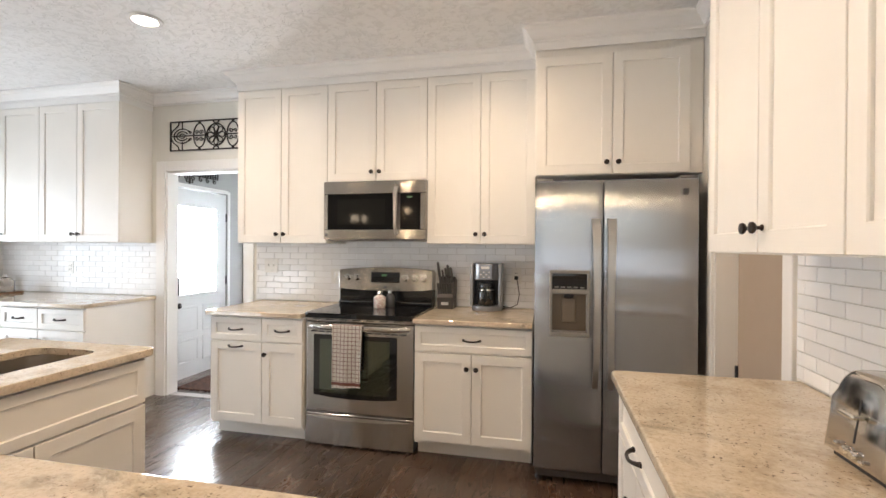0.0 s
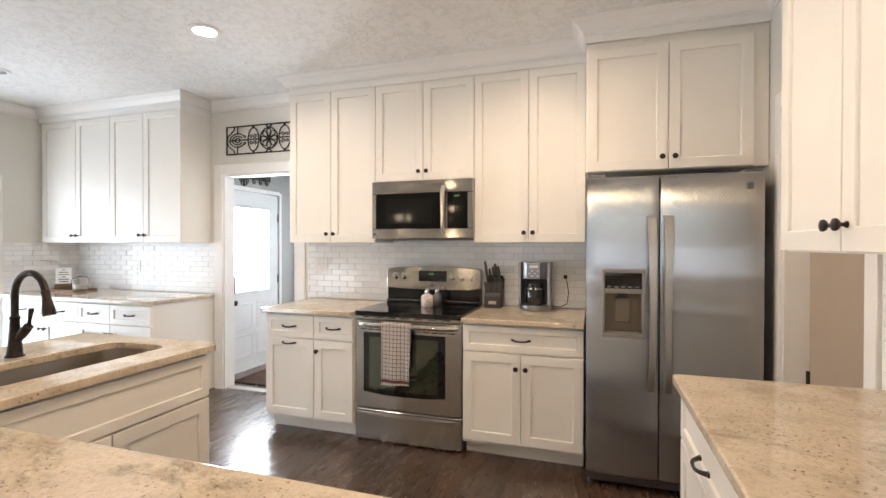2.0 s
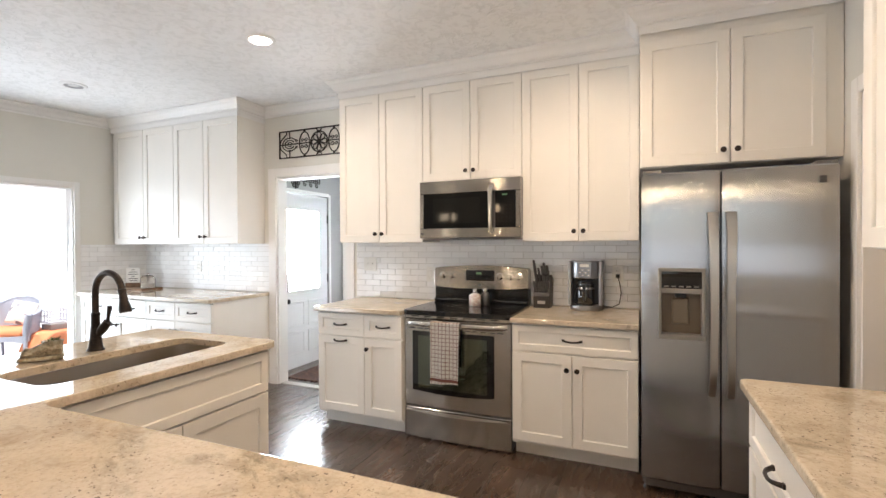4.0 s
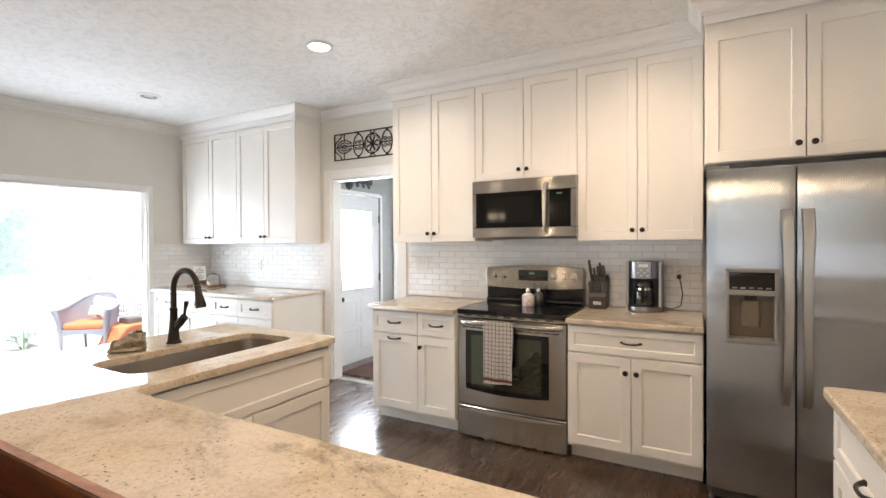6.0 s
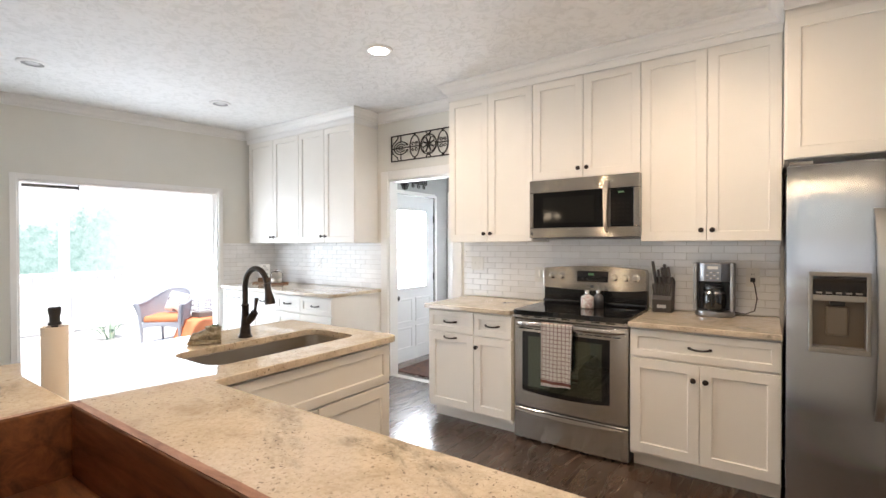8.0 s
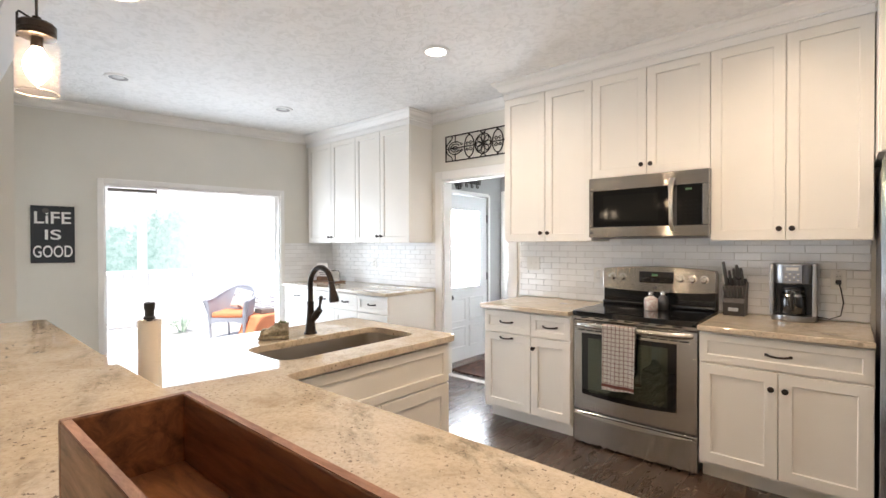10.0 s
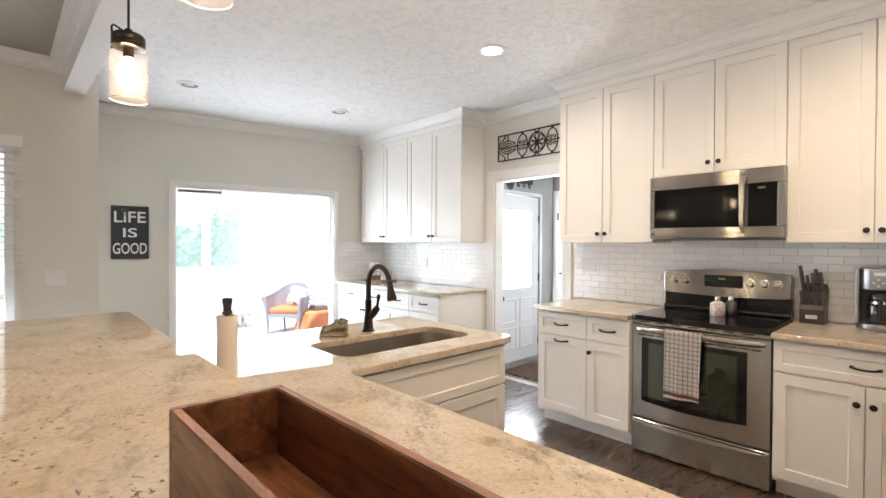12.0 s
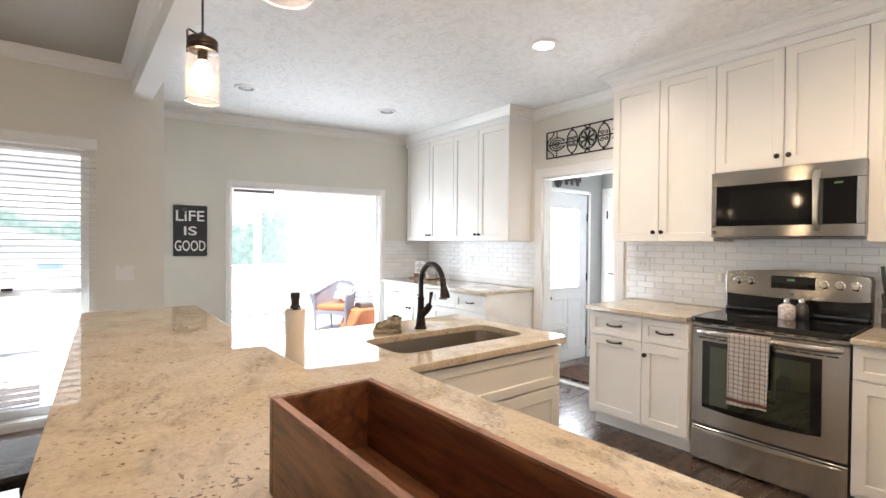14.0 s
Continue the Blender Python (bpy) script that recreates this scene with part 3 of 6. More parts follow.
cabinet_crown("trim_crown_range", [(-2.394, YB, ), (-2.394, 3.14), (-0.128, 3.14)])
cabinet_crown("trim_crown_fridge", [(-0.128, 3.14), (-0.128, 2.85), (XE, 2.85)])
cabinet_crown("trim_crown_corner", [(-5.30, 3.14), (-3.506, 3.14), (-3.506, YB)])
cabinet_crown("trim_crown_toaster", [(XE, 1.692), (0.48, 1.692), (0.48, 0.16)])

MB = facing_south(2.835)
DB = YB - 2.835 - 0.002
TZ0, TZ1, BZ0, BZ1 = 0.712, 0.868, 0.145, 0.700
B_LABEL = "white painted shaker base cabinet"
hz = 0.790
base_unit("base_cabinet", MB, -2.362, -1.650, DB,
          [(-2.362, -1.957, ("pull", -2.160, hz), TZ0, TZ1), (-1.957, -1.650, ("pull", -1.80, hz), TZ0, TZ1)],
          [(-2.362, -1.957, ("pull", -2.160, 0.672), BZ0, BZ1), (-1.957, -1.650, ("knob", -1.927, 0.625), BZ0, BZ1)],
          B_LABEL + " with two drawers, beside the range")
base_unit("base_cabinet", MB, -0.868, -0.132, DB,
          [(-0.868, -0.132, ("pull", -0.50, hz), TZ0, TZ1)],
          [(-0.868, -0.500, ("knob", -0.530, 0.615), BZ0, BZ1), (-0.500, -0.132, ("knob", -0.470, 0.615), BZ0, BZ1)],
          B_LABEL + " with one wide drawer, beside the range")
b2 = [XW + 0.004, -4.72, -4.297, -3.92, -3.472]
for i in (0, 2):
    base_unit("base_cabinet", MB, b2[i], b2[i + 2], DB,
              [(b2[i], b2[i + 1], ("pull", (b2[i] + b2[i + 1]) / 2, hz), TZ0, TZ1), (b2[i + 1], b2[i + 2], ("pull", (b2[i + 1] + b2[i + 2]) / 2, hz), TZ0, TZ1)],
              [(b2[i], b2[i + 1], ("knob", b2[i + 1] - 0.03, 0.625), BZ0, BZ1), (b2[i + 1], b2[i + 2], ("knob", b2[i + 1] + 0.03, 0.625), BZ0, BZ1)],
              B_LABEL + " with two drawers, under the corner counter")
# peninsula with the sink, opening towards the range
IX, IY1, IW = -1.73, 1.71, -2.585
MI = facing_east(IX - 0.045)
base_unit("sink_cabinet", MI, 0.745, IY1 - 0.035, 0.745,
          [(0.765, IY1 - 0.04, None, 0.682, 0.868)],
          [(0.765, 1.215, ("knob", 1.178, 0.592), BZ0, 0.672), (1.215, IY1 - 0.04, ("knob", 1.252, 0.592), BZ0, 0.672)],
          "white painted shaker sink cabinet with false drawer panel", group="peninsula cabinets", z1=0.64)
MN = facing_north(0.69)
base_unit("base_cabinet", MN, -1.70, -0.75, 0.55,
          [(-1.70, -0.75, ("pull", -1.22, hz), TZ0, TZ1)],
          [(-1.70, -1.225, ("knob", -1.255, 0.62), BZ0, BZ1), (-1.225, -0.75, ("knob", -1.195, 0.62), BZ0, BZ1)],
          B_LABEL + " under the bar counter", group="peninsula cabinets")
base_unit("base_cabinet", MN, -0.75, 0.20, 0.55,
          [(-0.75, 0.20, ("pull", -0.27, hz), TZ0, TZ1)],
          [(-0.75, -0.275, ("knob", -0.305, 0.62), BZ0, BZ1), (-0.275, 0.20, ("knob", -0.245, 0.62), BZ0, BZ1)],
          B_LABEL + " under the bar counter", group="peninsula cabinets")
ME = facing_west(0.235)
for e0_, e1_, grip in ((1.075, 1.785, 1.40), (0.70, 1.072, 0.886)):
    mid_ = (e0_ + e1_) / 2
    base_unit("base_cabinet", ME, e0_, e1_, XE - 0.237,
              [(e0_, e1_, ("pull", grip, 0.764), 0.700, TZ1)],
              [(e0_, mid_, ("knob", mid_ - 0.03, 0.60), BZ0, 0.690), (mid_, e1_, ("knob", mid_ + 0.03, 0.60), BZ0, 0.690)],
              B_LABEL + " with one drawer, under the toaster")

# ---- worktops ----
CT = 0.914
T0 = 0.882


def worktop(name, bm, label):
    return solid(name, bm, M_GRANITE, label, "countertop")


G = "polished cream granite worktop with dark specks"
worktop("countertop", slab([(-2.395, YB - 0.002), (-2.395, 2.80)] + [(-2.38, 2.785), (-1.650, 2.785), (-1.650, YB - 0.002)], T0, CT, 0.006), G + ", beside the range")
worktop("countertop", slab([(-0.872, 2.785), (-0.131, 2.785), (-0.131, YB - 0.002), (-0.872, YB - 0.002)], T0, CT, 0.006), G + ", between range and fridge")
worktop("countertop", slab([(XW + 0.002, 2.785), (-3.47, 2.785), (-3.455, 2.80), (-3.455, YB - 0.002), (XW + 0.002, YB - 0.002)], T0, CT, 0.006), G + ", in the corner")
SK = (-2.235, -1.895, 0.835, 1.585)
_o = [(IW, 0.13), (0.185, 0.13)] + [(0.185, 0.735)] + [(IX + 0.06, 0.735), (IX + 0.012, 0.745), (IX, 0.80)] + arc(IX - 0.045, IY1 - 0.045, 0.045, 0, 90, 5) + [(IW, IY1)]
worktop("countertop", holed(_o, rounded(*SK, 0.07)[::-1], T0, CT, 0.005), G + " round the sink")
worktop("countertop", slab([(0.19, 0.13), (XE - 0.002, 0.13), (XE - 0.002, 1.80)] + arc(0.215, 1.77, 0.028, 90, 180, 4), T0, CT, 0.006), G + ", under the toaster")
# raised bar on its half wall
solid("wall_bar", box(-2.58, XE - 0.002, 0.015, 0.128, 0, 1.037), M_CAB, "white half wall under the raised bar", "half wall", kind="structure")
worktop("countertop", slab([(-2.69, -0.175), (-1.05, -0.250), (XE - 0.003, -0.27), (XE - 0.003, 0.213), (-1.9, 0.222), (-2.69, 0.245), (-2.71, 0.225), (-2.71, -0.16)], 1.038, 1.07, 0.006), "polished cream granite raised bar top with taupe veins")

# ---- fridge ----
def bowed_panel(x0, x1, y_front, y_back, z0, z1, bow=0.012, n=10, ease=0.008):
    """A door skin, gently bowed outwards across its width, with eased edges (faces south)."""
    bm = bmesh.new()
    cols = []
    for i in range(n + 1):
        s = i / n
        e = ease if i in (0, n) else 0.0
        y = y_front - bow * (1 - (2 * s - 1) ** 2) + e
        x = x0 + (x1 - x0) * s
        cols.append([bm.verts.new(c) for c in ((x, y_back, z0), (x, y + ease, z0), (x, y, z0 + ease), (x, y, z1 - ease), (x, y + ease, z1), (x, y_back, z1))])
    for a, b in zip(cols, cols[1:]):
        for k in range(6):
            j = (k + 1) % 6
            bm.faces.new((a[k], b[k], b[j], a[j]))
    bm.faces.new(cols[0])
    bm.faces.new(cols[-1][::-1])
    return bm


def holed_door(x0, x1, y_front, y_back, z0, z1, hole, bow):
    """The same bowed skin with a rectangular recess cut through its face."""
    h0, h1, k0, k1 = hole
    xs = sorted([x0, h0, h1, x1] + [x0 + (x1 - x0) * i / 12 for i in range(1, 12)])
    e = 0.008
    bm = bmesh.new()

    def yf(x):
        s = (x - x0) / (x1 - x0)
        return y_front - bow * (1 - (2 * s - 1) ** 2) + (e if x in (x0, x1) else 0)
    cols = [[bm.verts.new(c) for c in ((x, y_back, z0), (x, yf(x) + e, z0), (x, yf(x), z0 + e), (x, yf(x), k0), (x, yf(x), k1), (x, yf(x), z1 - e), (x, yf(x) + e, z1), (x, y_back, z1))] for x in xs]
    for a, b in zip(cols, cols[1:]):
        for k in range(8):
            j = (k + 1) % 8
            if k == 3 and a[3].co.x >= h0 - 1e-6 and b[3].co.x <= h1 + 1e-6:
                continue
            bm.faces.new((a[k], b[k], b[j], a[j]))
    bm.faces.new(cols[0])
    bm.faces.new(cols[-1][::-1])
    return bm


def bar_handle(x, y0, z0, z1, width, out=0.05, lean=0.0):
    """A flat tapered appliance handle, bowed off the door, seen broad from the front."""
    bm = bmesh.new()
    rows = []
    n = 18
    for i in range(n + 1):
        s = i / n
        z = z0 + (z1 - z0) * s
        bow = out * min(1, 6 * s, 6 * (1 - s)) ** 0.5
        w = width * (0.78 + 0.42 * s ** 2)
        cx = x + lean * math.sin(math.pi * s)
        y = y0 - bow
        rows.append([bm.verts.new(c) for c in ((cx - w / 2, y + 0.016, z), (cx - w / 2, y + 0.004, z), (cx - w * 0.44, y, z), (cx + w * 0.44, y, z), (cx + w / 2, y + 0.004, z), (cx + w / 2, y + 0.016, z))])
    for a, b in zip(rows, rows[1:]):
        for k in range(6):
            j = (k + 1) % 6
            bm.faces.new((a[k], a[j], b[j], b[k]))
    bm.faces.new(rows[0][::-1])
    bm.faces.new(rows[-1])
    return bm


fridge = thing("refrigerator", (0.31, 3.05, 0), "brushed stainless side-by-side refrigerator with an ice and water dispenser", "refrigerator")
part("body", box(-0.112, 0.742, 2.75, 3.44, 0.055, 1.735, 0.004), M_STEEL_DARK, fridge, "dark grey cabinet sides")
fz = holed_door(-0.118, 0.251, 2.685, 2.745, 0.108, 1.745, (-0.020, 0.168, 0.890, 1.222), 0.010)
fd = part("freezer_door", fz, M_STEEL, fridge, smooth=True)
rd = part("fridge_door", bowed_panel(0.259, 0.738, 2.685, 2.745, 0.108, 1.745, 0.012), M_STEEL, fridge, smooth=True)
part("handle", bar_handle(0.214, 2.678, 0.585, 1.53, 0.042, 0.05, 0.006), M_STEEL_SMOOTH, fd, "satin steel bar handle", True)
part("handle", bar_handle(0.298, 2.678, 0.585, 1.53, 0.042, 0.05, -0.006), M_STEEL_SMOOTH, rd, "satin steel bar handle", True)
# dispenser: bezel, display, niche with paddle and tray
bz = bmesh.new()
for a in ((-0.036, 0.184, 1.222, 1.242), (-0.036, 0.184, 0.868, 0.890), (-0.036, -0.020, 0.890, 1.222), (0.168, 0.184, 0.890, 1.222), (-0.020, 0.168, 1.108, 1.136)):
    box(a[0], a[1], 2.668, 2.694, a[2], a[3], 0.003, 1, bz)
M_PADDLE = mat("dispenser_paddle", (0.20, 0.165, 0.125), 0.3, 0.2)
disp = part("dispenser", bz, M_BEZEL, fridge, "grey dispenser frame")
part("display", box(-0.020, 0.168, 2.670, 2.676, 1.136, 1.222), M_BLACKGLASS, disp, "black glass display")
for i in range(5):
    part("button", box(-0.008 + i * 0.035, 0.014 + i * 0.035, 2.667, 2.671, 1.142, 1.150), M_GREYPL, disp)
nb = bmesh.new()
box(-0.020, 0.168, 2.732, 2.738, 0.890, 1.108, bm=nb)
for b in ((-0.0205, -0.0195, 0.890, 1.108), (0.1675, 0.1685, 0.890, 1.108), (-0.020, 0.168, 1.108, 1.109), (-0.020, 0.168, 0.889, 0.890)):
    box(b[0], b[1], 2.676, 2.732, b[2], b[3], bm=nb)
part("niche", nb, M_TAUPEPL, disp)
part("paddle", box(0.030, 0.112, 2.708, 2.722, 0.945, 1.085, 0.008), M_PADDLE, disp)
part("spout", box(0.045, 0.098, 2.690, 2.731, 1.085, 1.107, 0.004), M_BLACK, disp)
part("drip_tray", box(-0.018, 0.166, 2.674, 2.730, 0.8905, 0.896, 0.002), M_GREYPL, disp)
part("badge", box(0.655, 0.682, 2.668, 2.676, 1.655, 1.688, 0.001), M_STEEL_DARK, rd, "small square maker's badge")
part("kick_grille", box(-0.10, 0.73, 2.725, 2.75, 0.05, 0.105, 0.003), M_STEEL_DARK, fridge)
for x in (-0.09, 0.71):
    part("foot", lathe([(0.02, 0), (0.02, 0.012), (0.012, 0.03), (0.012, 0.05)], x, 2.74, FZ, 12), M_BLACK, fridge)
part("hinge_cover", box(-0.11, -0.02, 2.70, 2.80, 1.746, 1.762, 0.004), M_GREYPL, fridge)
part("hinge_cover", box(0.65, 0.735, 2.70, 2.80, 1.746, 1.762, 0.004), M_GREYPL, fridge)

# ---- range ----
X0, X1 = -1.643, -0.881
RM = (X0 + X1) / 2
rng = thing("range", (RM, 3.15, 0), "stainless freestanding electric range with a black glass cooktop", "range")
part("body", box(X0, X1, 2.862, 3.42, 0.045, 0.895), M_STEEL_DARK, rng, "dark enamel sides")
door = part("oven_door", bowed_panel(X0 + 0.002, X1 - 0.002, 2.838, 2.86, 0.262, 0.862, 0.004, 8, 0.005), M_STEEL_LEVEL, rng, smooth=True)
part("door_trim", box(X0 + 0.002, X1 - 0.002, 2.836, 2.862, 0.866, 0.890, 0.003), M_STEEL_LEVEL, rng)
# black window field with a bowed lower edge, and the clear pane inside it
def bowed_field(x0, x1, z0, z1, y0, y1, sag=0.018, n=12):
    o = [(x0 + (x1 - x0) * i / n, z0 - sag * (1 - (2 * i / n - 1) ** 2)) for i in range(n + 1)] + [(x1, z1), (x0, z1)]
    bm = bmesh.new()
    a = [bm.verts.new((x, y0, z)) for x, z in o]
    b = [bm.verts.new((x, y1, z)) for x, z in o]
    for i in range(len(o)):
        j = (i + 1) % len(o)
        bm.faces.new((a[i], a[j], b[j], b[i]))
    bm.faces.new(a)
    bm.faces.new(b[::-1])
    return bm


win = part("oven_window", bowed_field(-1.574, -0.990, 0.375, 0.778, 2.8305, 2.840), M_BLACKGLASS, door, "black glass window border")
# the green of the pane's reflection is put into base colour and specular tint
M_OVENPANE = mat("oven_pane", (0.030, 0.034, 0.022), 0.03, 0.0, IOR=1.9, Specular_Tint=(0.92, 1.0, 0.84, 1))
part("pane", box(-1.530, -1.037, 2.829, 2.8315, 0.392, 0.750), M_OVENPANE, win, "oven pane with a green reflection put into its tint")
for i in range(12):
    part("vent_slot", box(X0 + 0.045 + i * 0.057, X0 + 0.09 + i * 0.057, 2.8315, 2.836, 0.795, 0.802), M_BLACK, door)
hb = bmesh.new()
rows = []
for i in range(25):
    u = i / 24
    x = X0 + 0.022 + (X1 - X0 - 0.044) * u
    out = 0.040 * min(1.0, 7 * u, 7 * (1 - u)) ** 0.6 + 0.006 * math.sin(math.pi * u)
    y = 2.836 - out
    rows.append([hb.verts.new((x, y + dy, 0.833 + dz)) for dy, dz in ((0.018, 0.014), (0.006, 0.017), (0.0, 0.011), (-0.002, 0.0), (0.0, -0.011), (0.006, -0.017), (0.018, -0.014))])
for a, b in zip(rows, rows[1:]):
    for k in range(7):
        hb.faces.new((a[k], a[(k + 1) % 7], b[(k + 1) % 7], b[k]))
hb.faces.new(rows[0])
hb.faces.new(rows[-1][::-1])
part("door_handle", hb, M_STEEL_LEVEL, door, "broad stainless oven handle", True)
for i in range(7):
    part("vent_slot", box(X0 + 0.06 + i * 0.095, X0 + 0.115 + i * 0.095, 2.8335, 2.8375, 0.877, 0.884), M_BLACK, rng)
dr = part("storage_drawer", bowed_panel(X0 + 0.002, X1 - 0.002, 2.838, 2.862, 0.042, 0.250, 0.004, 8, 0.005), M_STEEL_LEVEL, rng, smooth=True)
lip = bmesh.new()
rows = []
for i in range(21):
    s = i / 20
    x = X0 + 0.02 + (X1 - X0 - 0.04) * s
    zc = 0.238 - 0.020 * (1 - (2 * s - 1) ** 2)
    rows.append([lip.verts.new(c) for c in ((x, 2.836, 0.246), (x, 2.818, 0.243), (x, 2.815, zc), (x, 2.836, zc - 0.006))])
for a, b in zip(rows, rows[1:]):
    for k in range(4):
        lip.faces.new((a[k], a[(k + 1) % 4], b[(k + 1) % 4], b[k]))
lip.faces.new(rows[0])
lip.faces.new(rows[-1][::-1])
part("drawer_grip", lip, M_STEEL_LEVEL, dr, "curved drawer grip", True)
for x in (X0 + 0.06, X1 - 0.06):
    for y in (2.90, 3.36):
        part("foot", lathe([(0.016, 0), (0.016, 0.01), (0.009, 0.012), (0.009, 0.036)], x, y, FZ, 12), M_BLACK, rng)
ct = part("cooktop", slab(rounded(X0 - 0.003, X1 + 0.003, 2.818, 3.40, 0.03), 0.890, 0.922, 0.012), M_BLACKGLASS, rng, "black ceramic glass cooktop")
M_BURN = mat("burner_print", (0.06, 0.06, 0.062), 0.12)
for x, y, r in ((X0 + 0.20, 3.00, 0.115), (X1 - 0.20, 3.00, 0.09), (X0 + 0.20, 3.25, 0.075), (X1 - 0.20, 3.25, 0.105)):
    rb = bmesh.new()
    ring = [[rb.verts.new((x + q * math.cos(a * math.pi / 20), y + q * math.sin(a * math.pi / 20), 0.9226)) for a in range(40)] for q in (r - 0.003, r)]
    for i in range(40):
        rb.faces.new((ring[0][i], ring[1][i], ring[1][(i + 1) % 40], ring[0][(i + 1) % 40]))
    part("burner_ring", rb, M_BURN, ct)
# backguard: black riser and steel control panel with an arched top
part("riser", box(X0 + 0.004, X1 - 0.004, 3.375, 3.44, 0.915, 1.045, 0.004), M_BLACK, rng, "gloss black riser")
M_GLOSSBLACK = mat("gloss_black_enamel", (0.012, 0.012, 0.012), 0.12)
part("riser_face", box(X0 + 0.006, X1 - 0.006, 3.366, 3.375, 0.950, 1.04, 0.003), M_GLOSSBLACK, rng)
part("riser_ledge", box(X0 + 0.004, X1 - 0.004, 3.340, 3.376, 0.921, 0.952, 0.010, 3), M_GLOSSBLACK, rng, "rounded black ledge", True)
o = [(X0 + 0.004 + (X1 - X0 - 0.008) * i / 14, 1.042 - 0.012 * (1 - (2 * i / 14 - 1) ** 2)) for i in range(15)]
o += [(X1 - 0.002, 1.165)] + [(X1 - 0.012 - (X1 - X0 - 0.024) * i / 16, 1.188 + 0.020 * (1 - (2 * i / 16 - 1) ** 2)) for i in range(17)] + [(X0 + 0.002, 1.165)]
pb = bmesh.new()
tilt = lambda z: 3.345 + 0.05 * (z - 1.03)
fr = [pb.verts.new((x, tilt(z), z)) for x, z in o]
bk = [pb.verts.new((x, 3.44, z)) for x, z in o]
for i in range(len(o)):
    j = (i + 1) % len(o)
    pb.faces.new((fr[i], fr[j], bk[j], bk[i]))
ff = pb.faces.new(fr)
pb.faces.new(bk[::-1])
bmesh.ops.bevel(pb, geom=list(ff.edges), offset=0.006, segments=2, affect="EDGES", profile=0.5)
panel = part("control_panel", pb, M_STEEL_LEVEL, rng, "arched stainless control panel")
part("clock_display", box(-1.372, -1.142, 3.3455, 3.36, 1.092, 1.172, 0.003), M_BLACKGLASS, panel, "black glass clock display")
M_LED = mat("green_led", (0.02, 0.03, 0.02), 0.5, 0.0, Emission_Color=(0.35, 0.8, 0.3, 1), Emission_Strength=0.12)
part("digits", box(-1.285, -1.245, 3.3435, 3.346, 1.142, 1.156), M_LED, panel)
for i in range(6):
    for j in range(2):
        part("key", box(-1.355 + i * 0.034, -1.335 + i * 0.034, 3.344, 3.346, 1.103 + j * 0.016, 1.109 + j * 0.016), M_KEY, panel)
part("badge", box(-1.268, -1.248, 3.3425, 3.347, 1.050, 1.070), M_STEEL_DARK, panel, "small square maker's badge")
for x in (-1.564, -1.490, -1.098, -1.023, -0.951):
    kb = lathe([(0.026, 0), (0.026, 0.004), (0.019, 0.007), (0.0175, 0.024), (0.015, 0.027), (0, 0.0275)], seg=20)
    box(-0.0035, 0.0035, -0.017, 0.017, 0.024, 0.033, 0.001, 1, kb)
    part("control_knob", kb, M_CHROME, panel, "satin steel control knob", True, m=Matrix(((1, 0, 0, x), (0, 0, -1, tilt(1.13) - 0.0005), (0, 1, 0, 1.130), (0, 0, 0, 1))))

# ---- microwave ----
U0, U1, V0, V1 = -1.635, -0.872, 1.418, 1.834
mw = thing("microwave", ((U0 + U1) / 2, 3.28, V0), "stainless over-the-range microwave with a black glass door", "microwave")
part("body", box(U0, U1, 3.115, 3.47, V0 + 0.012, V1 - 0.001), M_STEEL_DARK, mw)
fb = bmesh.new()
for a in ((U0, U1, V1 - 0.092, V1 - 0.002), (U0, U1, V0, V0 + 0.070), (U0, U0 + 0.030, V0 + 0.070, V1 - 0.092), (U1 - 0.038, U1, V0 + 0.070, V1 - 0.092)):
    box(a[0], a[1], 3.080, 3.116, a[2], a[3], 0.003, 1, fb)
part("front_frame", fb, M_STEEL_LEVEL, mw)
md = part("door", box(U0 + 0.030, -1.095, 3.086, 3.116, V0 + 0.070, V1 - 0.092), M_DIMGLASS, mw, "black glass door")
M_MESH = mat("microwave_screen", (0.014, 0.014, 0.013), 0.06, 0.0, Specular_IOR_Level=0.25)
part("window", box(U0 + 0.105, -1.165, 3.0845, 3.0865, V0 + 0.105, V1 - 0.128), M_MESH, md, "grey screened window")
part("handle", bar_handle(-1.078, 3.080, V0 + 0.030, V1 - 0.040, 0.028, 0.05), M_STEEL_SMOOTH, md, "bowed satin steel handle", True)
cp = part("control_panel", box(-1.055, U1 - 0.038, 3.084, 3.116, V0 + 0.070, V1 - 0.092), M_DIMGLASS, mw, "black glass control panel")
part("display", box(-1.035, -0.935, 3.0832, 3.0845, V1 - 0.130, V1 - 0.105), M_DIMGLASS, cp)
part("digits", box(-1.005, -0.968, 3.082, 3.0834, V1 - 0.124, V1 - 0.113), M_LED, cp)
for i in range(4):
    for j in range(6):
        part("key", box(-1.040 + i * 0.029, -1.022 + i * 0.029, 3.0828, 3.0842, V0 + 0.082 + j * 0.027, V0 + 0.093 + j * 0.027), M_KEY, cp)
part("underside", box(U0 + 0.01, U1 - 0.01, 3.12, 3.46, V0 - 0.010, V0 + 0.012, 0.004), M_GREYPL, mw)
part("badge", box(U0 + 0.012, U0 + 0.030, 3.0785, 3.0815, V0 + 0.022, V0 + 0.040), M_STEEL_DARK, mw, "small square maker's badge")

